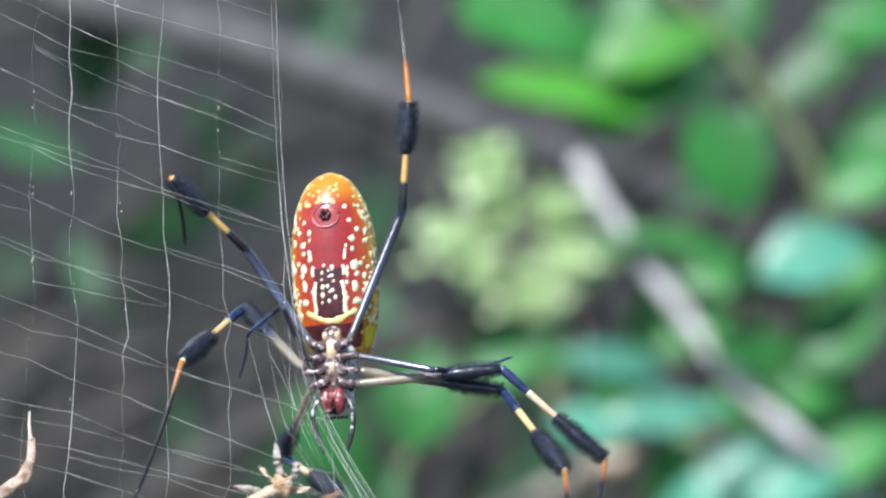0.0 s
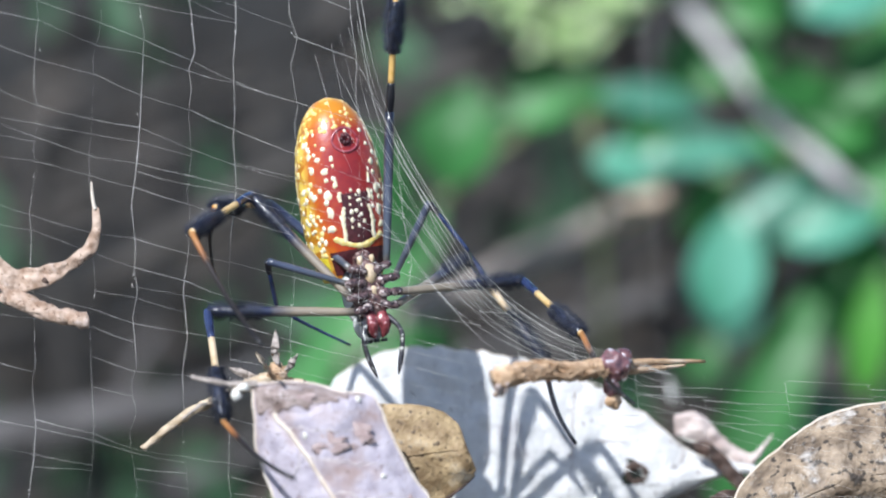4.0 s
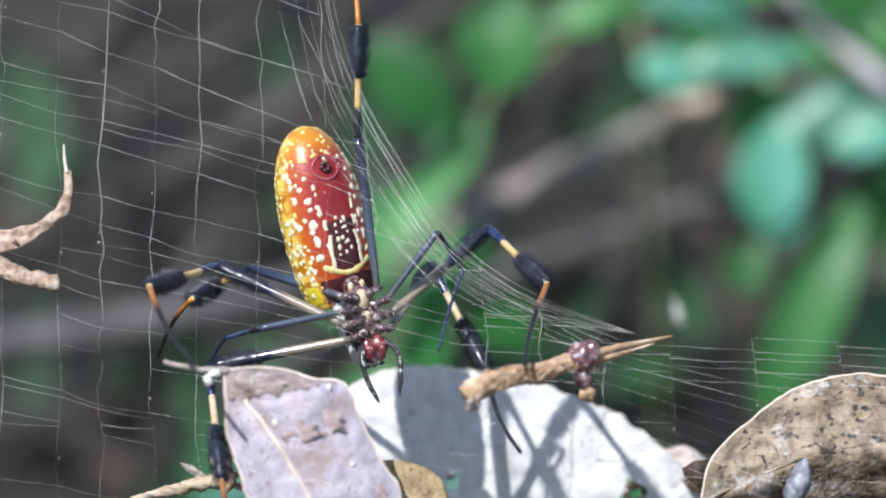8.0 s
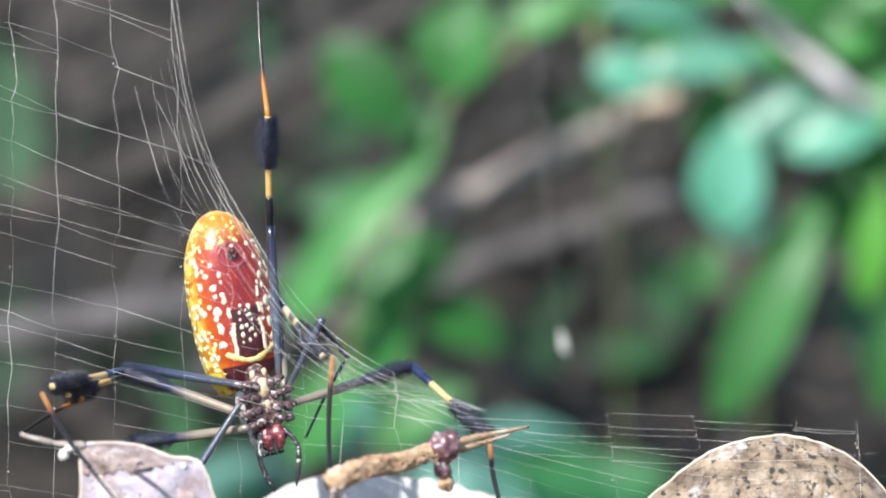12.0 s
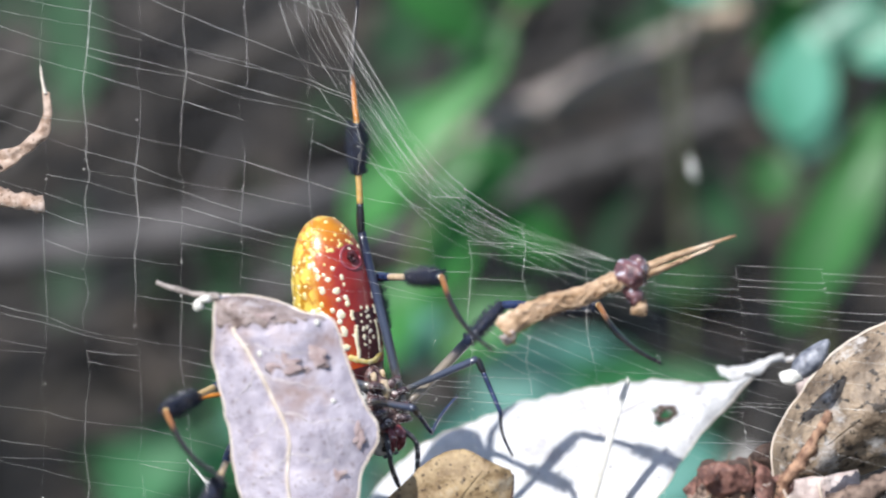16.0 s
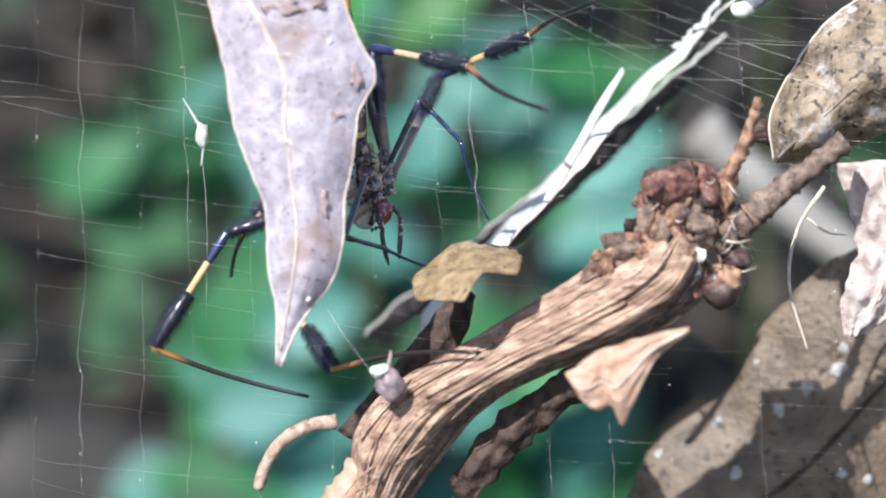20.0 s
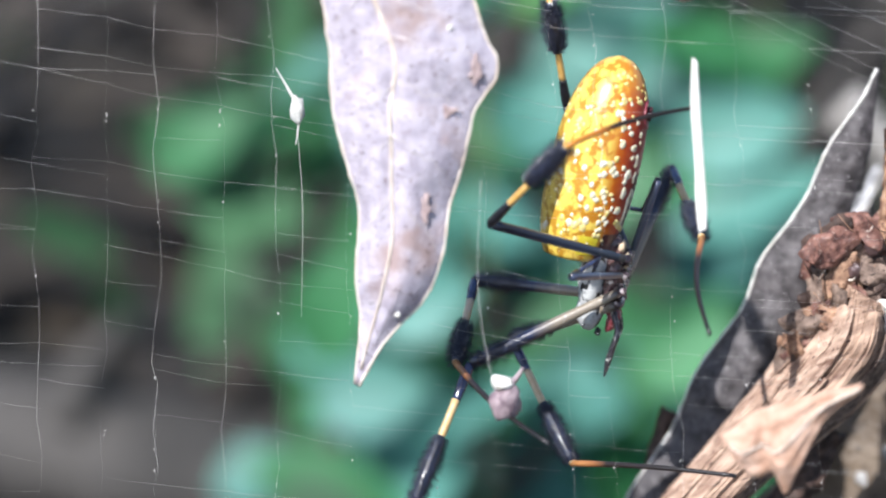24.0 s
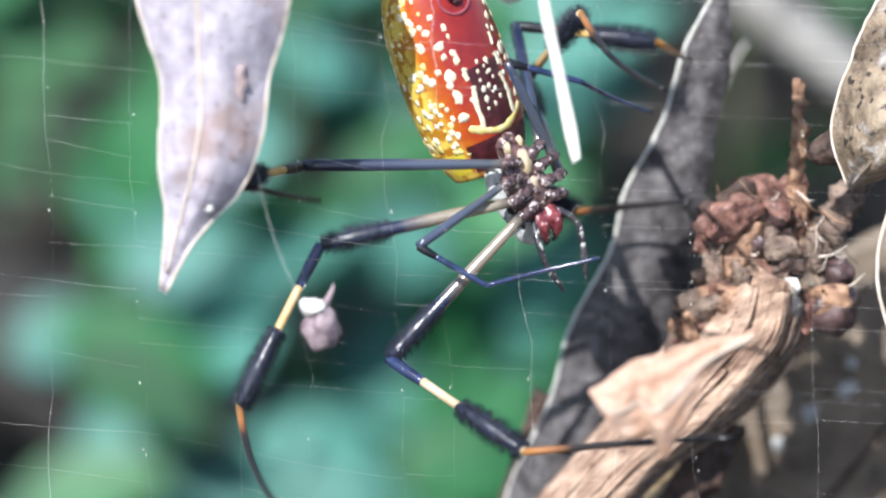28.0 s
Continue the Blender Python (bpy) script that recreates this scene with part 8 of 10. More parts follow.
    walk(legs["R2"][1], [
        (0, limb(26.35, 3.6, -10.71, 0.5, -0.59, -0.64)),
        (1, limb(27.27, -6.88, -5.33, 0.11, -0.84, -0.53)),
        (2, limb(27.41, 0.44, -5.76, 0, -0.83, -0.56)),
        (3, limb(27.26, 1.42, -5.86, -0.13, -0.87, -0.47)),
        (4, limb(27.33, 0.78, -7.76, -0.01, -0.88, -0.47)),
        (4.5, limb(27.45, 0.04, -5.37, -0.03, -0.87, -0.5)),
        (7, limb(25.72, 1.53, 1.89, -0.04, -0.9, -0.43)),
        (8, limb(25.72, -1.09, 2.81, -0.1, -0.86, -0.5)),
        (9, limb(24.98, -4.73, 4.35, 0.01, -0.92, -0.38)),
        (10, limb(26.73, -9.29, -5.76, 0.22, -0.82, -0.54)),
        (11, limb(25.08, -13.51, -7.04, -0.04, -0.87, -0.49)),
        (11.5, limb(27.08, 2.34, -6.31, 0.18, -0.77, -0.61)),
        (14, limb(27.07, -5.33, -1.88, 0.14, -0.92, -0.36)),
        (15, limb(25.07, -11.2, 0.3, -0.01, -0.96, -0.28)),
        (16, limb(23.36, -9.98, 5.16, -0.07, -0.99, -0.11)),
        (17, limb(18.53, -16.74, 6.06, -0.25, -0.97, -0.02)),
        (18, limb(22.98, -12.43, 3.94, -0.29, -0.95, 0.12)),
        (19, limb(18.4, -4.83, 12.29, -0.28, -0.91, 0.31)),
        (20, limb(23.4, -4.52, 7.04, -0.25, -0.94, 0.25)),
        (20.5, limb(23.17, -2.8, 7.48, -0.16, -0.95, 0.27)),
        (22.5, limb(18.27, -5.32, 12.33, -0.01, -0.9, 0.43)),
        (22.8, limb(21.62, -0.67, 7.27, -0.4, -0.91, -0.09)),
        (23, limb(24.96, 3.98, 2.21, -0.62, -0.54, -0.56)),
        (24, limb(22.36, -5.99, 8.18, -0.92, -0.3, -0.26)),
        (25, limb(24.67, -1.76, 5.06, -0.74, -0.64, 0.2)),
        (26, limb(25.69, 2.59, 1.36, -0.51, -0.86, -0.06)),
        (27, limb(22.63, 5.59, 5.54, -0.65, -0.75, 0.12)),
        (28, limb(16.61, 15.43, 1.97, -0.1, -0.92, 0.38)),
    ])
    walk(legs["R2"][2], [
        (0, limb(37.24, -9.29, -24.76, 0.1, -0.84, -0.54)),
        (1, limb(29.72, -25.35, -16.94, -0.02, -0.86, -0.5)),
        (2, limb(27.45, -17.69, -18.14, -0.29, -0.81, -0.51)),
        (3, limb(24.33, -17.69, -16.26, -0.19, -0.85, -0.49)),
        (4, limb(27.21, -18.57, -18.12, -0.15, -0.88, -0.46)),
        (4.5, limb(26.88, -19.01, -16.26, -0.33, -0.8, -0.51)),
        (7, limb(24.89, -18.26, -7.57, -0.65, -0.62, -0.44)),
        (8, limb(23.47, -19.96, -8.19, -0.62, -0.66, -0.42)),
        (9, limb(25.19, -25.02, -4, -0.7, -0.63, -0.34)),
        (10, limb(31.55, -27.2, -17.5, -0.22, -0.87, -0.45)),
        (11, limb(24.19, -32.59, -17.84, -0.37, -0.82, -0.43)),
        (11.5, limb(30.98, -14.57, -19.76, -0.27, -0.86, -0.43)),
        (14, limb(30.23, -25.58, -9.75, -0.64, -0.65, -0.41)),
        (15, limb(24.92, -32.3, -5.75, -0.49, -0.78, -0.38)),
        (16, limb(21.81, -31.75, 2.83, -0.49, -0.8, -0.34)),
        (17, limb(13.06, -38, 5.52, -0.72, -0.58, -0.38)),
        (18, limb(16.59, -33.26, 6.62, -0.61, -0.8, 0)),
        (19, limb(12.35, -24.82, 19.05, -0.56, -0.8, 0.21)),
        (20, limb(17.99, -25.07, 12.57, -0.56, -0.8, 0.21)),
        (20.5, limb(19.62, -23.64, 13.39, -0.5, -0.84, 0.2)),
        (22.5, limb(17.95, -25.15, 21.76, -0.57, -0.78, 0.25)),
        (23, limb(11.35, -7.97, -10.19, -0.65, -0.76, -0.08)),
        (24, limb(2.27, -12.68, 2.43, -0.93, -0.15, -0.33)),
        (25, limb(8.43, -15.89, 9.37, -0.76, -0.63, 0.14)),
        (26, limb(14.48, -16.25, 0.02, -0.78, -0.63, -0.01)),
        (27, limb(8.33, -10.85, 8.2, -0.69, -0.72, 0.08)),
        (28, limb(14.39, -4.79, 10.22, -0.37, -0.88, -0.3)),
    ])
    walk(legs["R3"][0], [
        (0, limb(3.9, -2.8, -4, 0.96, -0.09, -0.25)),
        (1, limb(3.9, -2.8, -4, 0.93, -0.16, 0.32)),
        (2, limb(3.9, -2.8, -4, 0.82, -0.5, 0.28)),
        (3, limb(3.9, -2.8, -4, 0.05, -0.67, 0.74)),
        (4, limb(3.9, -2.8, -4, 0.41, -0.47, 0.78)),
        (4.5, limb(3.9, -2.8, -4, 0.74, -0.65, 0.2)),
        (7, limb(3.9, -2.8, -4, 0.5, -0.31, 0.81)),
        (8, limb(3.9, -2.8, -4, 0.71, -0.35, 0.62)),
        (9, limb(3.9, -2.8, -4, 0.61, -0.27, 0.75)),
        (10, limb(3.9, -2.8, -4, 0.7, -0.17, 0.7)),
        (11, limb(3.9, -2.8, -4, 0.53, -0.22, 0.82)),
        (11.5, limb(3.9, -2.8, -4, 0.51, -0.27, 0.82)),
        (12.3, limb(3.9, -2.8, -4, 0.38, -0.69, 0.62)),
        (13.2, limb(3.9, -2.8, -4, 0.04, -0.99, 0.09)),
        (14, limb(3.9, -2.8, -4, -0.21, -0.93, -0.31)),
        (14.3, limb(3.9, -2.8, -4, -0.19, -0.96, 0.2)),
        (14.7, limb(3.9, -2.8, -4, -0.06, -0.46, 0.89)),
        (15, limb(3.9, -2.8, -4, 0.05, 0.03, 1)),
        (15.5, limb(3.9, -2.8, -4, 0.32, -0.55, 0.77)),
        (16, limb(3.9, -2.8, -4, 0.44, -0.88, 0.19)),
        (17, limb(3.9, -2.8, -4, 0.42, -0.67, 0.62)),
        (18, limb(3.9, -2.8, -4, 0.18, -0.76, 0.63)),
        (19, limb(3.9, -2.8, -4, 0.06, -0.62, 0.78)),
        (20, limb(3.9, -2.8, -4, -0.13, -0.65, 0.75)),
        (20.5, limb(3.9, -2.8, -4, -0.09, -0.59, 0.8)),
        (22.5, limb(3.9, -2.8, -4, -0.57, -0.54, 0.63)),
        (23, limb(3.9, -2.8, -4, -0.7, -0.68, -0.23)),
        (23.5, limb(3.9, -2.8, -4, -0.55, -0.62, 0.56)),
        (24, limb(3.9, -2.8, -4, -0.06, -0.16, 0.99)),
        (25, limb(3.9, -2.8, -4, -0.42, -0.18, 0.89)),
        (26, limb(3.9, -2.8, -4, -0.2, 0.15, 0.97)),
        (27, limb(3.9, -2.8, -4, -0.17, -0.28, 0.94)),
        (28, limb(3.9, -2.8, -4, -0.14, -0.11, 0.98)),
    ])
    walk(legs["R3"][1], [
        (0, limb(16.87, -4.07, -7.29, 0.43, 0.9, 0.04)),
        (0.5, limb(16.66, -4.5, -3.5, 0.25, 0.9, -0.36)),
        (1, limb(16.46, -4.92, 0.29, 0.02, 0.72, -0.69)),
        (2, limb(14.92, -9.52, -0.26, 0.24, 0.78, -0.58)),
        (3, limb(4.62, -11.87, 5.89, 0.72, 0.59, -0.36)),
        (4, limb(9.4, -9.15, 6.49, 0.46, -0.16, -0.87)),
        (4.5, limb(13.81, -11.49, -1.38, 0.5, 0.41, -0.76)),
        (7, limb(10.63, -6.96, 6.86, 0.7, 0.33, -0.64)),
        (8, limb(13.38, -7.52, 4.28, 0.52, 0.45, -0.73)),
        (9, limb(12.07, -6.44, 6.03, 0.56, 0.08, -0.82)),
        (10, limb(13.26, -5.08, 5.37, 0.5, 0.73, -0.47)),
        (11, limb(11.03, -5.74, 7.01, 0.06, -0.09, -0.99)),
        (11.5, limb(10.75, -6.47, 6.97, 0.41, 0.4, -0.82)),
        (14, limb(1.07, -15.27, -8.14, 0.69, 0.52, -0.5)),
        (15, limb(4.58, -2.46, 9.42, 0.92, 0.03, -0.39)),
        (16, limb(9.8, -14.6, -1.42, 0.05, -0.2, -0.98)),
        (17, limb(9.49, -11.74, 4.33, 0.28, -0.68, -0.67)),
        (18, limb(6.3, -12.97, 4.45, 0.84, 0.02, -0.55)),
        (19, limb(4.74, -11.15, 6.5, 0.61, -0.79, -0.08)),
        (20, limb(2.14, -11.57, 6.03, 0.17, -0.55, -0.82)),
        (20.5, limb(2.71, -10.74, 6.78, 0.24, -0.57, -0.79)),
        (21.5, limb(-0.5, -10.37, 5.6, 0.49, -0.87, 0.02)),
        (22.5, limb(-3.71, -9.99, 4.43, 0.35, -0.47, 0.81)),
        (23, limb(-5.44, -11.95, -7.11, 0.99, -0.12, -0.1)),
        (24, limb(3.16, -4.89, 9.26, 0.76, 0.17, -0.63)),
        (25, limb(-1.74, -5.21, 7.96, -0.22, 0.01, -0.97)),
        (25.5, limb(-0.24, -3, 8.49, 0.45, -0.33, -0.83)),
        (26, limb(1.26, -0.8, 9.03, 0.86, -0.48, -0.2)),
        (27, limb(1.65, -6.6, 8.69, 0.79, -0.03, -0.61)),
        (28, limb(2.05, -4.3, 9.23, 0.71, -0.35, -0.62)),
    ])
    walk(legs["R3"][2], [
        (0, limb(20.94, 4.4, -6.96, 0.37, 0.91, 0.19)),
        (0.333, limb(19.51, 3.57, -6.7, 0.09, 1, 0.01)),
        (0.667, limb(18.07, 2.73, -6.45, -0.23, 0.95, -0.2)),
        (1, limb(16.63, 1.89, -6.19, -0.49, 0.8, -0.35)),
        (2, limb(17.19, -2.18, -5.68, -0.38, 0.7, -0.61)),
        (2.5, limb(14.3, -4.25, -1.59, 0.06, 0.81, -0.58)),
        (3, limb(11.41, -6.31, 2.5, 0.49, 0.75, -0.44)),
        (4, limb(13.73, -10.68, -1.72, 0.5, 0.73, -0.45)),
        (4.5, limb(18.49, -7.64, -8.57, 0.39, 0.14, -0.91)),
        (7, limb(17.18, -3.86, 0.86, 0.39, 0.77, -0.51)),
        (7.5, limb(17.71, -3.57, -0.85, -0.06, 0.58, -0.81)),
        (8, limb(18.24, -3.27, -2.57, -0.49, 0.2, -0.85)),
        (9, limb(17.34, -5.65, -1.72, -0.07, 0.43, -0.9)),
        (9.5, limb(17.66, -1.94, -0.38, -0.2, 0.81, -0.55)),
        (10, limb(17.98, 1.77, 0.97, -0.29, 0.96, -0.05)),
        (10.5, limb(14.78, -2.4, -0.69, -0.49, 0.68, -0.55)),
        (11, limb(11.58, -6.57, -2.35, -0.51, 0.16, -0.85)),
        (11.5, limb(14.6, -2.67, -0.73, -0.65, 0.26, -0.71)),
        (12.8, limb(11.09, -6.52, -6.78, 0.12, 0.54, -0.84)),
        (14, limb(7.57, -10.36, -12.84, 0.81, 0.45, -0.39)),
        (15, limb(13.23, -2.18, 5.75, 0.01, -0.13, -0.99)),
        (16, limb(10.26, -16.47, -10.63, 0.59, 0.53, -0.6)),
        (17, limb(12.16, -18.15, -2.02, 0.62, -0.22, -0.75)),
        (18, limb(14.16, -12.78, -0.72, 0.86, 0.07, -0.5)),
        (19, limb(10.45, -18.59, 5.76, 0.7, -0.66, -0.26)),
        (20, limb(3.75, -16.72, -1.68, 0.23, -0.05, -0.97)),
        (20.5, limb(4.97, -16.1, -0.61, 0.32, -0.01, -0.95)),
        (21.5, limb(2.28, -15.25, 5.72, 0.5, 0.6, -0.62)),
        (22.5, limb(-0.42, -14.39, 12.06, 0.42, 0.91, 0.03)),
        (23, limb(3.85, -13.09, -8.02, 0.99, -0.09, 0.04)),
        (24, limb(10.31, -3.33, 3.34, 0.82, 0.54, -0.18)),
        (24.5, limb(3.24, -4.2, 1.06, 0.49, 0.21, -0.85)),
        (25, limb(-3.83, -5.07, -1.21, -0.18, -0.27, -0.95)),
        (25.5, limb(2.75, -5.17, 2.98, 0.41, -0.51, -0.76)),
        (26, limb(9.33, -5.27, 7.17, 0.82, -0.52, -0.24)),
        (27, limb(9.1, -6.87, 2.96, 0.78, -0.01, -0.63)),
        (28, limb(8.69, -7.57, 3.43, 0.75, 0.23, -0.61)),
    ])
    walk(legs["R4"][0], [
        (0, limb(3, -2.6, -1.8, 0.34, 0.33, 0.88)),
        (1, limb(3, -2.6, -1.8, 0.23, -0.13, 0.96)),
        (2, limb(3, -2.6, -1.8, 0.22, -0.15, 0.96)),
        (3, limb(3, -2.6, -1.8, 0.28, 0, 0.96)),
        (4, limb(3, -2.6, -1.8, 0.15, -0.15, 0.98)),
        (4.5, limb(3, -2.6, -1.8, 0.14, -0.14, 0.98)),
        (7, limb(3, -2.6, -1.8, 0.11, -0.13, 0.99)),
        (8, limb(3, -2.6, -1.8, 0.1, -0.1, 0.99)),
        (9, limb(3, -2.6, -1.8, 0.15, -0.1, 0.98)),
        (10, limb(3, -2.6, -1.8, 0.27, -0.09, 0.96)),
        (11, limb(3, -2.6, -1.8, 0.15, -0.07, 0.99)),
        (11.5, limb(3, -2.6, -1.8, 0.16, -0.06, 0.99)),
        (14, limb(3, -2.6, -1.8, 0.05, -0.02, 1)),
        (15, limb(3, -2.6, -1.8, 0.03, 0.01, 1)),
        (16, limb(3, -2.6, -1.8, 0.02, 0.03, 1)),
        (17, limb(3, -2.6, -1.8, 0.03, 0.04, 1)),
        (18, limb(3, -2.6, -1.8, -0.04, 0.19, 0.98)),
        (19, limb(3, -2.6, -1.8, -0.07, 0.29, 0.96)),
        (20, limb(3, -2.6, -1.8, 0.51, 0.38, 0.77)),
        (20.5, limb(3, -2.6, -1.8, 0.43, 0.38, 0.82)),
        (22.5, limb(3, -2.6, -1.8, 0.17, 0.34, 0.92)),
        (23, limb(3, -2.6, -1.8, 0.43, 0.29, 0.86)),
        (24, limb(3, -2.6, -1.8, 0.42, 0.54, 0.73)),
        (25, limb(3, -2.6, -1.8, 0.03, 0.44, 0.9)),
        (26, limb(3, -2.6, -1.8, -0.03, 0.58, 0.81)),
        (27, limb(3, -2.6, -1.8, 0.03, 0.37, 0.93)),
        (28, limb(3, -2.6, -1.8, 0.59, 0.66, 0.46)),
    ])
    walk(legs["R4"][1], [
        (0, limb(11.25, 5.43, 19.48, 0.14, -0.14, 0.98)),
        (1, limb(8.55, -5.75, 21.54, 0.09, -0.51, 0.86)),
        (2, limb(8.41, -6.23, 21.5, 0.09, -0.67, 0.73)),
        (3, limb(9.7, -2.58, 21.45, 0.13, -0.52, 0.84)),
        (4, limb(6.6, -6.22, 21.85, 0.11, -0.32, 0.94)),
        (4.5, limb(6.41, -6.02, 21.9, -0.07, -0.65, 0.76)),
        (7, limb(5.76, -5.65, 22.04, 0.21, -0.22, 0.95)),
        (8, limb(5.41, -4.94, 22.16, 0.21, -0.18, 0.96)),
        (9, limb(6.59, -4.94, 22.01, 0.12, -0.23, 0.96)),
        (10, limb(9.52, -4.79, 21.39, 0.27, -0.12, 0.95)),
        (11, limb(6.62, -4.29, 22.06, 0.13, -0.2, 0.97)),
        (11.5, limb(6.78, -3.97, 22.06, 0.09, -0.33, 0.94)),
        (14, limb(4.24, -3.1, 22.35, 0.17, -0.13, 0.98)),
        (15, limb(3.78, -2.44, 22.38, 0, -0.28, 0.96)),
        (16, limb(3.42, -1.88, 22.38, 0.03, -0.23, 0.97)),
        (17, limb(3.65, -1.56, 22.36, -0.01, -0.29, 0.96)),
        (18, limb(2.01, 2.12, 21.91, 0.09, -0.12, 0.99)),
        (19, limb(1.37, 4.37, 21.31, 0.11, -0.08, 0.99)),
        (20, limb(15.45, 6.58, 16.8, -0.39, -0.33, 0.86)),
        (20.5, limb(13.32, 6.71, 18, -0.28, -0.34, 0.9)),
        (22.5, limb(7.12, 5.66, 20.56, -0.39, -0.32, 0.86)),
        (23, limb(13.38, 4.38, 18.91, -0.37, -0.27, 0.89)),
        (24, limb(13.26, 10.53, 15.74, -0.38, 0.27, 0.89)),
        (25, limb(3.61, 8.08, 19.9, 0.06, 0.19, 0.98)),
        (26, limb(2.27, 11.41, 17.91, 0.06, 0.21, 0.98)),
        (27, limb(3.84, 6.45, 20.62, -0.54, -0.15, 0.83)),
        (27.3, limb(8.36, 8.75, 16.85, -0.27, -0.58, 0.77)),
        (27.7, limb(12.88, 11.06, 13.08, 0.5, -0.87, -0.07)),
        (28, limb(17.39, 13.36, 9.31, 0.65, -0.6, -0.47)),
    ])
    walk(legs["R4"][2], [
        (0, limb(13.73, 2.87, 37.04, -0.1, 0.25, 0.96)),
        (1, limb(10.15, -14.89, 36.87, -0.07, -0.17, 0.98)),
        (2, limb(10.09, -18.27, 34.66, 0.27, 0.39, 0.88)),
        (3, limb(12.03, -11.98, 36.52, 0.42, 0.62, 0.66)),
        (4, limb(8.54, -11.95, 38.72, 0.26, 0.36, 0.89)),
        (4.5, limb(5.07, -17.65, 35.47, 0.33, 0.49, 0.81)),
        (7, limb(9.56, -9.51, 39.12, 0.43, 0.26, 0.86)),
        (8, limb(9.16, -8.23, 39.37, 0.33, 0.14, 0.93)),
        (9, limb(8.69, -9.14, 39.3, 0.32, 0.22, 0.92)),
        (10, limb(14.43, -6.98, 38.49, 0.34, 0.35, 0.88)),
        (11, limb(8.93, -7.84, 39.47, 0.2, 0.06, 0.98)),
        (11.5, limb(8.41, -9.84, 38.91, 0.24, 0.37, 0.9)),
        (14, limb(7.23, -5.51, 39.86, 0.17, -0.19, 0.97)),
        (15, limb(3.78, -7.43, 39.59, 0.13, -0.18, 0.97)),
        (16, limb(3.99, -6.02, 39.8, 0.44, 0.13, 0.89)),
        (17, limb(3.43, -6.67, 39.54, 0.82, 0.29, 0.5)),
        (18, limb(3.62, -0.08, 39.62, 0.69, 0.17, 0.7)),
        (19, limb(3.27, 2.86, 39.06, 0.48, -0.07, 0.87)),
        (20, limb(8.43, 0.63, 32.18, 0.74, 0.3, 0.6)),
        (20.5, limb(8.32, 0.68, 34.12, 0.71, 0.34, 0.61)),
        (22.5, limb(0.14, -0.08, 36.03, 0.79, 0.34, 0.51)),
        (23, limb(6.71, -0.54, 34.79, 0.83, 0.32, 0.46)),
        (24, limb(6.42, 15.3, 31.6, 0.86, 0.19, 0.48)),
        (25, limb(4.76, 11.52, 37.45, 0.71, 0.19, 0.68)),
        (26, limb(3.41, 15.21, 35.38, 0.84, 0.26, 0.48)),
        (27, limb(-5.76, 3.74, 35.51, 0.84, 0.35, 0.4)),
        (28, limb(29.09, 2.67, 0.94, 0.75, 0.4, -0.52)),
    ])
    walk(fluff, [
        (0, drift(35.8, 170, -23.7, 0, 0, 0)),
        (7, drift(35.8, 170, -23.7, 0, 0, 0)),
        (8, drift(36.1, 170, -21.4, 0, 0, 0)),
        (9, drift(35.3, 170, -19.9, 0, 0, 0)),
        (10, drift(33.3, 170, -20.9, 0, 0, 0)),
        (11, drift(32.0, 170, -20.2, 0, 0, 0)),
        (14, drift(31.7, 170, -16.7, 0, 0, 0)),
        (15, drift(34.4, 170, -12.3, 0, 0, 0)),
        (16, drift(38.1, 170, -7.9, 0, 0, 0)),
        (17, drift(38.0, 170, -14.0, 0, 0, 0)),
        (18, drift(34.9, 170, -8.9, 0, 0, 0)),
        (28, drift(34.9, 170, -8.9, 0, 0, 0)),
    ])
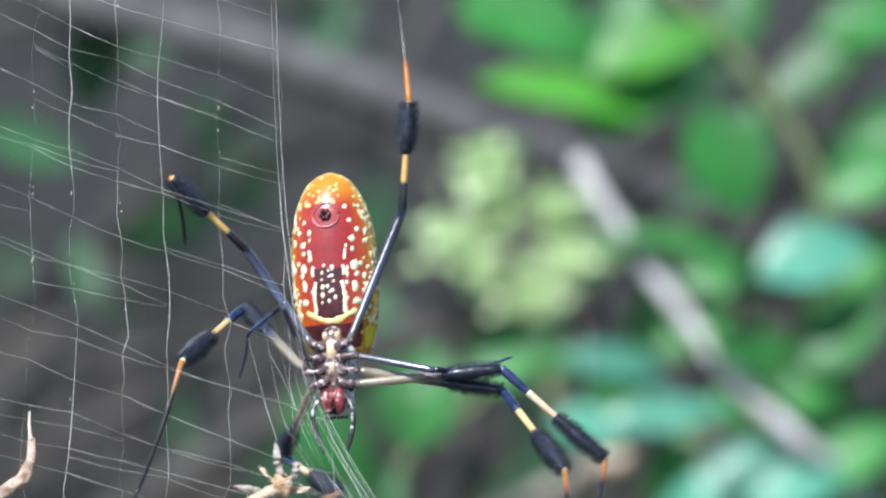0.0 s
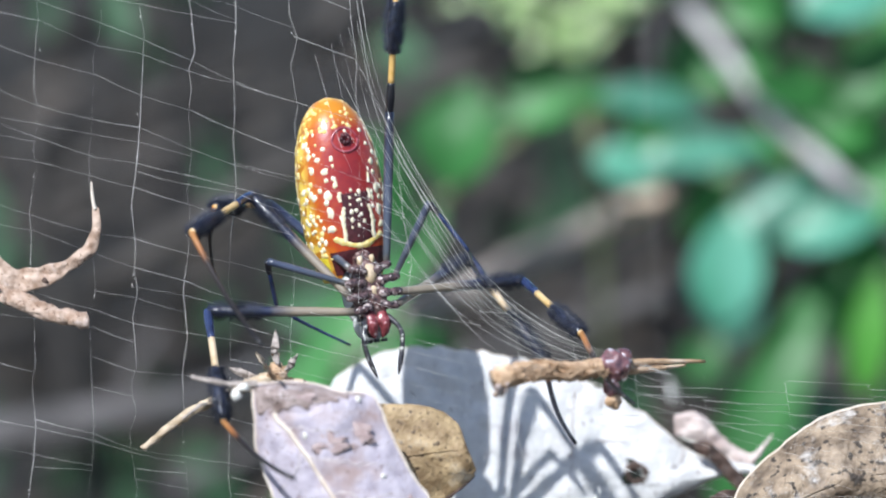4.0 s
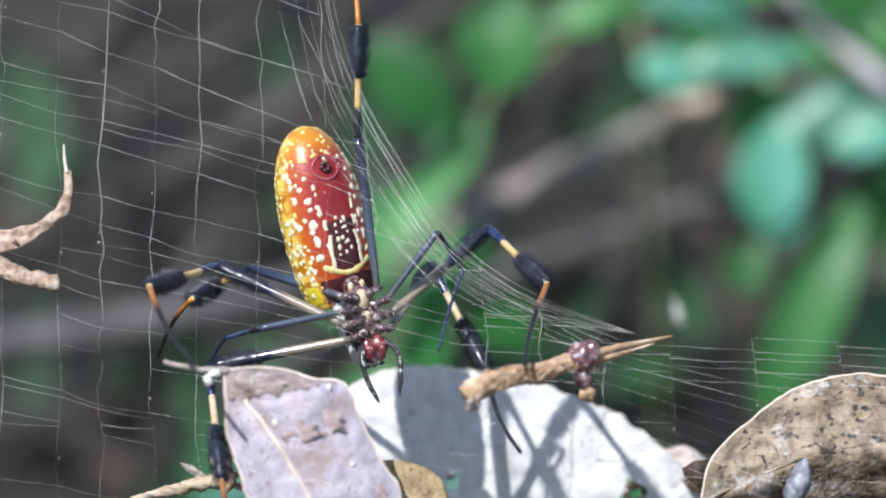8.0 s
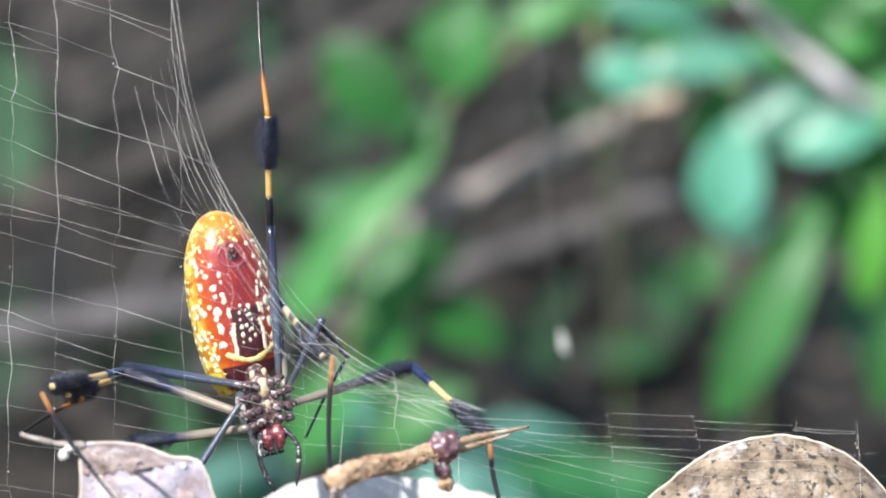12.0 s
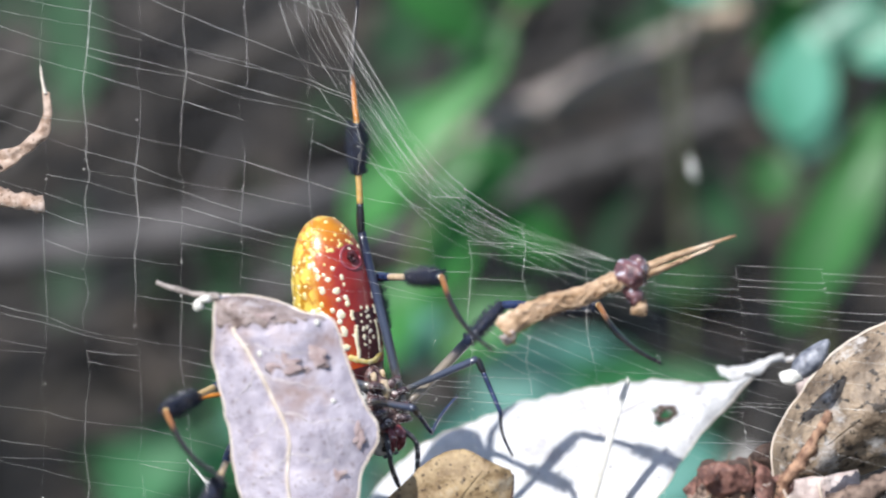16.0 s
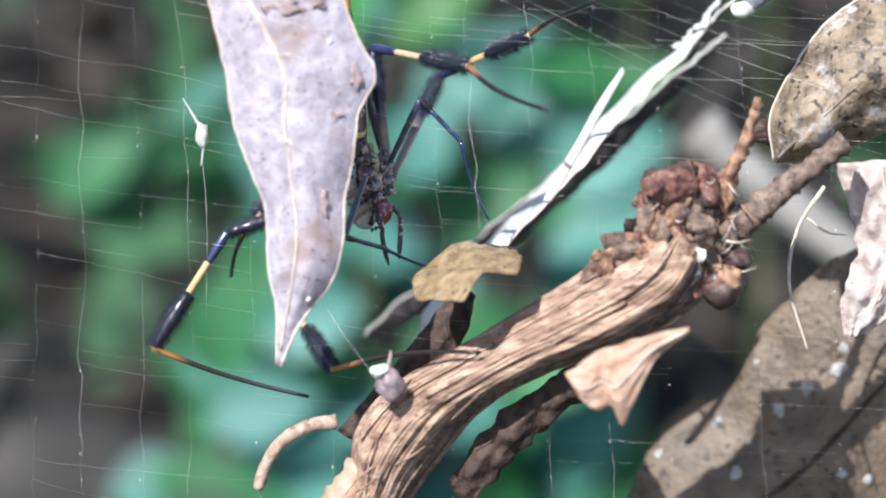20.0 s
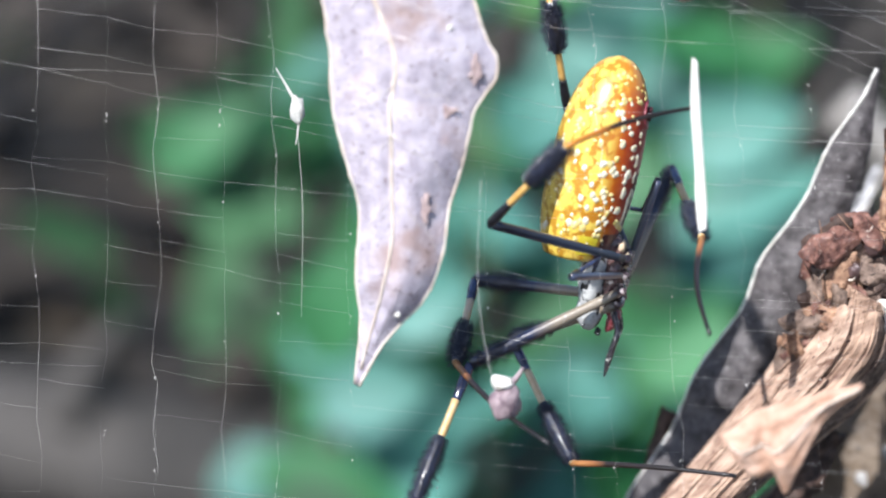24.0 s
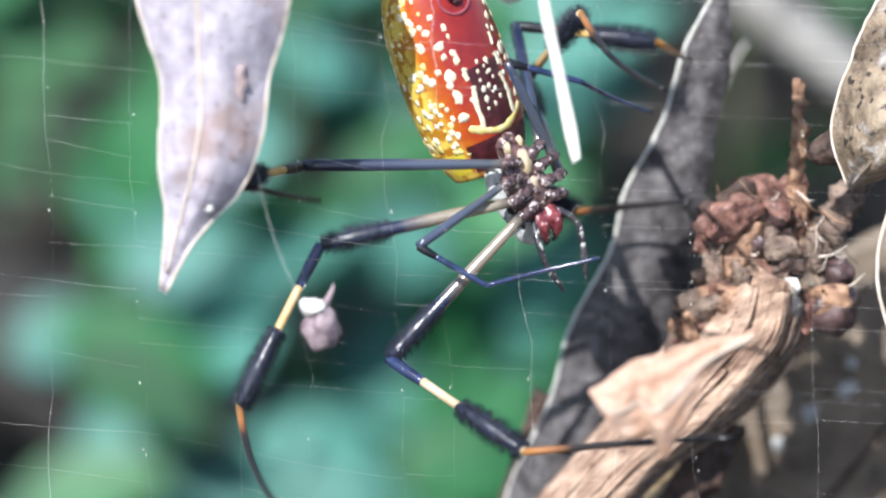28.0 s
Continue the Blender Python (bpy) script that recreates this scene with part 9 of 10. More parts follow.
    walk(hanging_leaf, [
        (0, drift(-54.1, -22, -25.99, -6, 0, 0)),
        (3, drift(-54.1, -22, -25.99, -6, 0, 0)),
        (4, drift(-49.3, -22, -23.04, -6, 0, 0)),
        (4.5, drift(-49.2, -22, -23.41, -6, 0, 0)),
        (6.5, drift(-48.18, -22, -25.98, -5, 0, 0)),
        (7, drift(-47.27, -22, -27.12, -5, 0, 0)),
        (8, drift(-47.48, -22, -26.8, -5, 0, 0)),
        (9, drift(-46.52, -22, -26.3, -4, 0, 0)),
        (10, drift(-49.07, -22, -27.55, -4, 0, 0)),
        (11, drift(-45.64, -22, -26.3, -3, 0, 0)),
        (11.5, drift(-46.73, -22, -26.13, -3, 0, 0)),
        (13.5, drift(-45.25, -22, -25.85, -3, 0, 0)),
        (14, drift(-48.07, -22, -25.21, -2, 0, 0)),
        (15, drift(-45.36, -22, -26.38, -1, 0, 0)),
        (15.5, drift(-45.83, -20.65, -26.48, -0.5, 0, 0, 0.68, -0.92)),
        (16, drift(-46.39, -19.24, -26.65, 0, 0, 0, 1.59, -2.06)),
        (16.5, drift(-46.68, -18.52, -26.95, 0, 0, 0, 2.27, -2.74)),
        (17, drift(-46.97, -17.98, -27.28, 0, 0, 0, 2.83, -3.42)),
        (18, drift(-46.81, -18.08, -27.1, 0, 0, 0, 2.82, -3.42)),
        (18.5, drift(-46.87, -18.08, -27.55, 0, 0, 0, 2.81, -3.42)),
        (19, drift(-46.72, -18.09, -27.99, 0, 0, 0, 2.79, -3.42)),
        (19.5, drift(-46.45, -18.12, -27.59, 0, 0, 0, 2.81, -3.43)),
        (20, drift(-46.69, -18.14, -27.65, 0, 0, 0, 2.79, -3.43)),
        (20.5, drift(-47.44, -18.13, -27.84, 0, 0, 0, 2.78, -3.42)),
        (22.5, drift(-43.44, -18.29, -28.16, 4.6, 0, 0, 2.9, -3.59)),
        (23, drift(-42.16, -18.17, -28.94, 5.8, 0, 0, 3.05, -3.77)),
        (24, drift(-43.27, -18.05, -28.62, 5.4, 0, 0, 3.1, -3.86)),
        (24.5, drift(-42.92, -18.15, -27.75, 5.2, 0, 0, 3.08, -3.82)),
        (25, drift(-42.96, -18.18, -28.18, 5.3, 0, 0, 3.04, -3.78)),
        (25.5, drift(-42.45, -18.23, -28.42, 5.3, 0, 0, 3.03, -3.77)),
        (26, drift(-42.41, -17.93, -28.49, 5, 0, 0, 3.27, -4.11)),
        (26.5, drift(-41.75, -17.5, -28.24, 5, 0, 0, 3.68, -4.66)),
        (27, drift(-41.62, -17.47, -28.51, 5, 0, 0, 3.7, -4.73)),
        (27.5, drift(-41.67, -17.53, -28.36, 5, 0, 0, 3.69, -4.67)),
        (28, drift(-41.62, -17.58, -28.27, 5, 0, 0, 3.65, -4.62)),
    ])
    walk(torn_scrap, [
        (0, drift(26.50, 48.00, -25.00, 0, 0, 0)),
        (2, drift(32.00, 48.00, -26.00, 0, 0, 0)),
        (3, drift(32.80, 48.00, -31.50, 0, 0, 0)),
        (4, drift(33.00, 48.00, -33.00, 0, 0, 0)),
        (4.5, drift(33.20, 48.00, -38.00, 0, 0, 0)),
        (6.5, drift(35.50, 48.00, -45.00, 0, 0, 0)),
        (8, drift(35.00, 48.00, -48.00, 0, 0, 0)),
        (9, drift(37.00, 48.00, -50.00, 0, 0, 0)),
        (11, drift(44.00, 48.00, -54.00, 0, 0, 0)),
        (14, drift(38.35, 48.00, -44.61, 0, 0, 0)),
        (15, drift(43.00, 48.00, -45.20, 0, 0, 0)),
        (16, drift(60.00, 48.00, -47.60, -10, 0, 0)),
        (16.5, drift(64.29, 48.00, -46.03, -18, 0, 0)),
        (17, drift(63.18, 48.00, -46.06, -20, 0, 0)),
        (18, drift(64.17, 48.00, -47.87, -20, 0, 0)),
        (19, drift(60.14, 48.00, -53.90, -20, 0, 0)),
        (20, drift(66.51, 48.00, -50.02, -20, 0, 0)),
        (20.5, drift(64.96, 48.00, -48.75, -20, 0, 0)),
        (22.5, drift(71.44, 48.00, -52.35, -24, 0, 0)),
        (23, drift(72.48, 48.00, -52.08, -26, 0, 0)),
        (24, drift(65.77, 48.00, -58.81, -30, 0, 0)),
        (25, drift(63.66, 48.00, -55.90, -32, 0, 0)),
        (26, drift(64.37, 48.00, -58.90, -32, 0, 0)),
        (27, drift(66.79, 48.00, -70.17, -32, 0, 0)),
        (28, drift(67.47, 48.00, -71.77, -32, 0, 0)),
    ])
    walk(pale_leaf, [
        (0, drift(36.07, 46, -31.7, 14, 0, 0)),
        (2, drift(35.6, 46, -31.2, 14, 0, 0)),
        (3, drift(40.89, 46, -36.23, 15, 0, 0)),
        (4, drift(40.47, 46, -37.67, 15, 0, 0)),
        (4.5, drift(40.67, 46, -41.74, 15, 0, 0)),
        (6.5, drift(43.06, 46, -46.76, 15, 0, 0)),
        (7, drift(45.2, 46, -47.4, 15, 0, 0)),
        (8, drift(44.0, 46, -49.9, 15, 0, 0)),
        (9, drift(48.2, 46, -51.4, 15, 0, 0)),
        (10, drift(47.5, 46, -55.0, 14, 0, 0)),
        (11, drift(52.0, 46, -53.6, 12, 0, 0)),
        (11.5, drift(51.66, 46, -53.8, 11, 0, 0)),
        (13.5, drift(49.81, 46, -43.83, 1, -25, 0)),
        (14, drift(47, 46, -42.0, -4, -28, 0)),
        (15, drift(48.81, 46, -42.23, -8, -38, 0)),
        (15.5, drift(49.82, 46.04, -40.78, -12.5, -43, 0, 0.68, -0.92)),
        (16, drift(48.35, 45.77, -39.33, -17, -48, 0, 1.59, -2.06)),
        (16.5, drift(47.58, 45.55, -38.72, -20.5, -51, 0, 2.27, -2.74)),
        (17, drift(46.81, 45.14, -38.3, -24, -54, 0, 2.83, -3.42)),
        (18, drift(49.23, 44.91, -38.17, -25, -62, 0, 2.82, -3.42)),
        (19, drift(42.87, 45.18, -36.96, -33, -78, 0, 2.79, -3.42)),
        (20, drift(39.96, 45.42, -39.18, -47, -94, 0, 2.79, -3.43)),
        (20.5, drift(39.42, 45.29, -36.5, -48, -95, 0, 2.78, -3.42)),
        (22.5, drift(45.58, 84, -64.81, -58, -104, 0, 2.9, -3.59)),
        (23, drift(48.4, 84, -64.72, -60, -104, 0, 3.05, -3.77)),
        (24, drift(44.99, 84, -73.76, -63, -104, 0, 3.1, -3.86)),
        (25, drift(44.24, 84, -73.25, -64, -104, 0, 3.04, -3.78)),
        (26, drift(39.92, 84, -76.22, -66, -104, 0, 3.27, -4.11)),
        (27, drift(42.28, 84, -78.7, -67, -104, 0, 3.7, -4.73)),
        (28, drift(42.27, 84, -78.07, -67, -104, 0, 3.65, -4.62)),
    ])
    walk(shaded_leaf, [
        (0, drift(62.44, 64, -54.34, -20, 60, 0)),
        (13.5, drift(58.4, 64, -56.85, -20, 60, 0)),
        (15, drift(52.28, 64, -59.68, -21.71, 60, 0)),
        (15.5, drift(51.41, 64, -59.62, -22.29, 60, 0, 0.68, -0.92)),
        (16, drift(50.61, 64, -59.55, -22.86, 60, 0, 1.59, -2.06)),
        (16.5, drift(49.3, 64, -59.73, -23.43, 60, 0, 2.27, -2.74)),
        (17, drift(48, 64, -60.15, -24, 60, 0, 2.83, -3.42)),
        (18, drift(48.37, 64, -56.46, -26, 65, 0, 2.82, -3.42)),
        (19, drift(32.94, 64, -49.48, -30, 66, 0, 2.79, -3.42)),
        (20, drift(40.38, 64, -45.99, -40, 62, 0, 2.79, -3.43)),
        (20.5, drift(39.86, 64, -44.2, -42, 58, 0, 2.78, -3.42)),
        (22.5, drift(37.47, 33.69, -45.73, -55, 12, 0, 2.9, -3.59)),
        (23, drift(39.91, 33.52, -46.11, -58, 0, 0, 3.05, -3.77)),
        (24, drift(36.72, 34.16, -54.7, -61, 0, 0, 3.1, -3.86)),
        (25, drift(36.19, 34.14, -53.96, -63, 0, 0, 3.04, -3.78)),
        (26, drift(32.09, 34.57, -57.17, -67, 0, 0, 3.27, -4.11)),
        (27, drift(35.4, 34.56, -61.07, -68, 0, 0, 3.7, -4.73)),
        (28, drift(33.44, 34.7, -60.37, -69, 0, 0, 3.65, -4.62)),
    ])
    walk(curled_leaf, [
        (0, drift(-76.53, -2, -3.46, 6, 0, 0)),
        (1, drift(-75.21, -2, -6.96, 6, 0, 0)),
        (2, drift(-69.98, -2, -12.51, 4, 0, 0)),
        (3, drift(-74.38, -2, -12.94, 3, 0, 0)),
        (4, drift(-75.84, -2, -12.37, 2, 0, 0)),
        (4.5, drift(-74.47, -2, -12.28, 2, 0, 0)),
        (6.5, drift(-75.38, -2, -12.53, 2, 0, 0)),
        (8, drift(-75.2, -2, -13.22, 3, 0, 0)),
        (9, drift(-74.82, -2, -12.84, 3, 0, 0)),
        (9.5, drift(-75.23, -2, -13.23, 3, 0, 0)),
        (11.5, drift(-78.44, -2, -13.49, 3, 0, 0)),
        (13.5, drift(-74.4, -2, -12.09, 2, 0, 0)),
        (15, drift(-70.06, -2, -11.92, 1, 0, 0)),
        (15.5, drift(-72.89, -0.39, -12.14, 0.5, 0, 0, 0.68, -0.92)),
        (16, drift(-75.71, 1.44, -12.34, 0, 0, 0, 1.59, -2.06)),
        (16.5, drift(-75.33, 2.31, -12.23, 0, 0, 0, 2.27, -2.74)),
        (17, drift(-74.94, 3.01, -12.2, 0, 0, 0, 2.83, -3.42)),
        (18, drift(-76.09, 2.99, -12.08, 0, 0, 0, 2.82, -3.42)),
        (18.5, drift(-75.71, 3.01, -13.46, 0, 0, 0, 2.81, -3.42)),
        (24, drift(-106.67, 6.28, -27.91, 0, 0, 0, 3.1, -3.86)),
        (28, drift(-69.81, 6.18, -49.67, 0, 0, 0, 3.65, -4.62)),
    ])
    walk(twig, [
        (0, drift(14.0, -14, -18.9, 5, 0, 40)),
        (2, drift(8.05, -14, -19.75, 4, 0, 40)),
        (3, drift(9.64, -14, -21.95, 5, 0, 38)),
        (4, drift(6.45, -14, -19.9, -3, 0, 33)),
        (4.5, drift(6.36, -14, -20.35, -6, 0, 33)),
        (6.5, drift(6.62, -14, -23.35, -10, 0, 36)),
        (7, drift(8.18, -14, -25.72, -8, 0, 36)),
        (8, drift(7.46, -14, -25.03, -12, 0, 35)),
        (8.5, drift(7.43, -14, -24.25, -12, 0, 36)),
        (9, drift(11.37, -14, -26.17, -7, 0, 40)),
        (9.5, drift(11.4, -14, -24.86, -8, 0, 40)),
        (10, drift(5.28, -14, -27.8, -6, 0, 46)),
        (10.5, drift(6.27, -14, -28.2, -6, 0, 46)),
        (11, drift(8.64, -14, -27.96, -6, 0, 48)),
        (11.5, drift(7.39, -14, -27.44, -8, 0, 46)),
        (13.5, drift(15.89, -14, -24.13, -13, 0, 26)),
        (14, drift(14.36, -14, -22.77, -15, 0, 24)),
        (15, drift(17.1, -14, -22.7, -17, 0, 22)),
        (15.5, drift(17.49, -13.71, -22.91, -18, 0, 21, 0.68, -0.92)),
        (16, drift(17.8, -13.64, -23.2, -19, 0, 20, 1.59, -2.06)),
        (16.5, drift(17.64, -13.68, -24.86, -18, 0, 20, 2.27, -2.74)),
        (17, drift(17.65, -13.98, -24.39, -18, 0, 14, 2.83, -3.42)),
        (18, drift(18.65, -14.15, -23.68, -19, 0, 10, 2.82, -3.42)),
        (18.5, drift(17.04, -14.08, -23.6, -19, 0, 10, 2.81, -3.42)),
        (19, drift(16.87, -14.05, -24.49, -19, 0, 10, 2.79, -3.42)),
        (20, drift(25.97, -14.71, -22.92, -19, 0, 10, 2.79, -3.43)),
        (28, drift(22.8, -13.32, -50.68, -19, 0, 10, 3.65, -4.62)),
    ])
    walk(brown_leaf, [
        (0, drift(25.47, 6, -47.67, -2, 0, 0)),
        (3, drift(25.47, 6, -47.67, -2, 0, 0)),
        (4, drift(26.87, 6, -45.89, 0, 0, 0)),
        (4.5, drift(26.26, 6, -47.88, 0, 0, 0)),
        (6.5, drift(27.31, 6, -48.28, 0, 0, 0)),
        (8, drift(27.4, 6, -48.41, 0, 0, 0)),
        (9, drift(28.08, 6, -49.12, 0, 0, 0)),
        (9.5, drift(31.04, 6, -48.26, 0, 0, 0)),
        (10, drift(30.53, 6, -48.03, 0, 0, 0)),
        (11, drift(35.4, 6, -47.0, 0, 0, 0)),
        (11.5, drift(35.61, 6, -46.57, 0, 0, 0)),
        (13.5, drift(42.04, 6, -48.29, 0, 0, 0)),
        (14, drift(38.52, 6, -48.76, 0, 0, 0)),
        (15, drift(41.15, 6, -48.87, -2, 0, 0)),
        (15.5, drift(41.4, 6.28, -53.26, -9, 0, 0, 0.68, -0.92)),
        (16, drift(41.65, 6.48, -57.66, -16, 0, 0, 1.59, -2.06)),
        (16.5, drift(40.68, 6.6, -58.61, -18, 0, 0, 2.27, -2.74)),
        (17, drift(39.69, 6.5, -59.66, -20, 0, 0, 2.83, -3.42)),
        (18, drift(40.61, 6.45, -61.41, -20, 0, 0, 2.82, -3.42)),
        (19, drift(36.9, 6.89, -67.05, -20, 0, 0, 2.79, -3.42)),
        (20, drift(42.7, 6.32, -63.52, -20, 0, 0, 2.79, -3.43)),
        (20.5, drift(41.3, 6.31, -62.32, -20, 0, 0, 2.78, -3.42)),
        (22.5, drift(48.09, 6, -66.96, -24, 0, 0, 2.9, -3.59)),
        (23, drift(49.33, 5.92, -67.18, -26, 0, 0, 3.05, -3.77)),
        (24, drift(44.43, 6.6, -74.37, -30, 0, 0, 3.1, -3.86)),
        (25, drift(43.29, 6.55, -72.34, -32, 0, 0, 3.04, -3.78)),
        (26, drift(43.44, 6.65, -74.83, -32, 0, 0, 3.27, -4.11)),
        (27, drift(44.78, 7.15, -84.62, -32, 0, 0, 3.7, -4.73)),
        (28, drift(45.57, 7.22, -86.19, -32, 0, 0, 3.65, -4.62)),
    ])
    walk(dry_clump, [
        (0, drift(50.47, -12.00, -52.68, 12, 0, 0)),
        (15, drift(52.18, -12.00, -51.60, 12, 0, 0)),
        (15.5, drift(44.40, -11.76, -53.68, 12, 0, 0, 0.68, -0.92)),
        (16, drift(36.63, -11.39, -55.75, 12, 0, 0, 1.59, -2.06)),
        (16.5, drift(32.52, -11.03, -58.03, 12, 0, 0, 2.27, -2.74)),
        (17, drift(28.41, -10.80, -60.35, 12, 0, 0, 2.83, -3.42)),
        (18, drift(28.65, -10.92, -59.87, 10, 0, 0, 2.82, -3.42)),
        (18.5, drift(28.33, -10.85, -61.52, 9, 0, 0, 2.81, -3.42)),
        (19, drift(26.77, -10.68, -63.56, 7, 0, 0, 2.79, -3.42)),
        (19.5, drift(27.95, -10.76, -63.26, 5, 0, 0, 2.81, -3.43)),
        (20, drift(28.90, -10.74, -65.93, 0, 0, 0, 2.79, -3.43)),
        (20.5, drift(28.11, -10.76, -65.24, 0, 0, 0, 2.78, -3.42)),
        (22.5, drift(32.31, 21.26, -71.19, -11, 0, 0, 2.9, -3.59)),
        (23, drift(34.76, 21.11, -70.45, -11, 0, 0, 3.05, -3.77)),
        (24, drift(33.14, 21.65, -78.74, -20, 0, 0, 3.1, -3.86)),
        (25, drift(35.22, 21.39, -77.01, -24, 0, 0, 3.04, -3.78)),
        (26, drift(34.12, 21.76, -81.52, -22, 0, 0, 3.27, -4.11)),
        (27, drift(36.75, 22.24, -90, -17, 0, 0, 3.7, -4.73)),
        (28, drift(37.18, 22.27, -90.87, -20, 0, 0, 3.65, -4.62)),
    ])
    walk(tan_leaf, [
        (0, drift(-13.02, -9, -13.15, 45, 0, 0)),
        (2, drift(-14.72, -9, -28.74, 45, 0, 0)),
        (3, drift(-26.34, -9, -30.56, 45, 0, 0)),
        (4, drift(-24.06, -9, -31.03, 45, 0, 0)),
        (4.5, drift(-23.63, -9, -34.82, 45, 0, 0)),
        (6.5, drift(-22.47, -9, -43.8, 45, 0, 0)),
        (7, drift(-21.71, -9, -45.71, 45, 0, 0)),
        (8, drift(-21.01, -9, -46.24, 45, 0, 0)),
        (9, drift(-18.16, -9, -47.04, 45, 0, 0)),
        (10, drift(-20.54, -9, -49.19, 42, 0, 0)),
        (11, drift(-17.4, -9, -48.3, 35, 0, 0)),
        (14, drift(-4.38, -9, -59.91, 0, 0, 0)),
        (15, drift(-4.13, -9, -55.79, 0, 0, 0)),
        (15.5, drift(-7.46, -7.91, -56.5, 0, 0, 0, 0.68, -0.92)),
        (16, drift(-10.83, -6.66, -57.25, 0, 0, 0, 1.59, -2.06)),
        (16.5, drift(-12.27, -5.8, -60.86, 0, 0, 0, 2.27, -2.74)),
        (17, drift(-13.72, -5.1, -64.52, 0, 0, 0, 2.83, -3.42)),
        (18, drift(-14.32, -4.92, -68.98, 0, 0, 0, 2.82, -3.42)),
        (18.5, drift(-15.98, -4.89, -68.47, -10, -20, 20, 2.81, -3.42)),
        (19, drift(-17.6, -4.66, -69.2, -24, -58, 44, 2.79, -3.42)),
        (20, drift(-10.29, -4.73, -79.98, -24, -82, 50, 2.79, -3.43)),
        (20.5, drift(-10.82, -4.78, -79.43, -24, -82, 50, 2.78, -3.42)),
        (22.5, drift(15.72, 52.57, -114, -35, -94, 0, 2.9, -3.59)),
        (23, drift(19.65, 52.62, -115.54, -35, -94, 0, 3.05, -3.77)),
        (25, drift(23.53, 52.73, -123.41, -35, -94, 0, 3.04, -3.78)),
        (28, drift(30.18, 53.69, -133.13, -45, -94, 0, 3.65, -4.62)),
    ])
    walk(pink_scrap, [
        (0, drift(23.13, -34, -84.67, 0, 0, 0)),
        (15, drift(23.13, -34, -84.67, 0, 0, 0)),
        (15.5, drift(22.55, -33.05, -85.1, 0, 0, 0, 0.68, -0.92)),
        (16, drift(21.82, -32.07, -85.69, 0, 0, 0, 1.59, -2.06)),
        (16.5, drift(21.37, -31.46, -86.12, 0, 0, 0, 2.27, -2.74)),
        (17, drift(20.91, -31.16, -86.57, 0, 0, 0, 2.83, -3.42)),
        (18.5, drift(20.83, -31.27, -86.77, 0, 0, 0, 2.81, -3.42)),
        (19, drift(16.85, -31, -87.96, 0, 0, 0, 2.79, -3.42)),
        (19.5, drift(18.77, -30.95, -91.14, 0, 0, 0, 2.81, -3.43)),
        (20, drift(16.72, -30.84, -92.15, 0, 0, 0, 2.79, -3.43)),
        (20.5, drift(16.12, -30.88, -91.41, 0, 0, 0, 2.78, -3.42)),
        (22.5, drift(15.74, -30.6, -96.32, 20, 0, 0, 2.9, -3.59)),
        (23, drift(14.77, -30.35, -96.84, 20, 0, 0, 3.05, -3.77)),
        (24, drift(19.27, -30.53, -98.64, 0, 0, 0, 3.1, -3.86)),
        (25, drift(17.91, -30.55, -97.94, 0, 0, 0, 3.04, -3.78)),
        (26, drift(16.76, -30.15, -100.07, 0, 0, 0, 3.27, -4.11)),
        (27, drift(17.97, -29.64, -103.22, 0, 0, 0, 3.7, -4.73)),
        (28, drift(20.54, -29.9, -102.81, 0, 0, 0, 3.65, -4.62)),
    ])
    walk(spotted_leaf, [
        (0, drift(45.01, 40, -114.08, 0, 0, 0)),
        (15, drift(45.01, 40, -114.08, 0, 0, 0)),
        (15.5, drift(45.61, 40.94, -113.64, 0, 0, 0, 0.68, -0.92)),
        (16, drift(46.33, 41.89, -113.06, 0, 0, 0, 1.59, -2.06)),
        (16.5, drift(46.75, 42.52, -112.63, 0, 0, 0, 2.27, -2.74)),
        (17, drift(47.16, 42.77, -112.37, 0, 0, 0, 2.83, -3.42)),
        (18.5, drift(47.06, 42.65, -112.61, 0, 0, 0, 2.81, -3.42)),
        (19, drift(43.49, 42.94, -114.99, 0, 0, 0, 2.79, -3.42)),
        (20, drift(50.24, 42.09, -106.86, 0, 0, 0, 2.79, -3.43)),
        (20.5, drift(48.74, 42.03, -104.71, 0, 0, 0, 2.78, -3.42)),
        (22.5, drift(45.28, 59.13, -121.95, -3, 0, 0, 2.9, -3.59)),
        (23, drift(45.36, 59.06, -117.7, -5, 0, 0, 3.05, -3.77)),
        (24, drift(39.9, 59.5, -118.84, -5, 0, 0, 3.1, -3.86)),
        (25, drift(42.59, 59.29, -119.49, -5, 0, 0, 3.04, -3.78)),
        (26, drift(42.89, 59.6, -121.91, -5, 0, 0, 3.27, -4.11)),
        (27, drift(46.99, 60.3, -131.77, -5, 0, 0, 3.7, -4.73)),
        (28, drift(46.77, 60.06, -127.91, -5, 0, 0, 3.65, -4.62)),
    ])
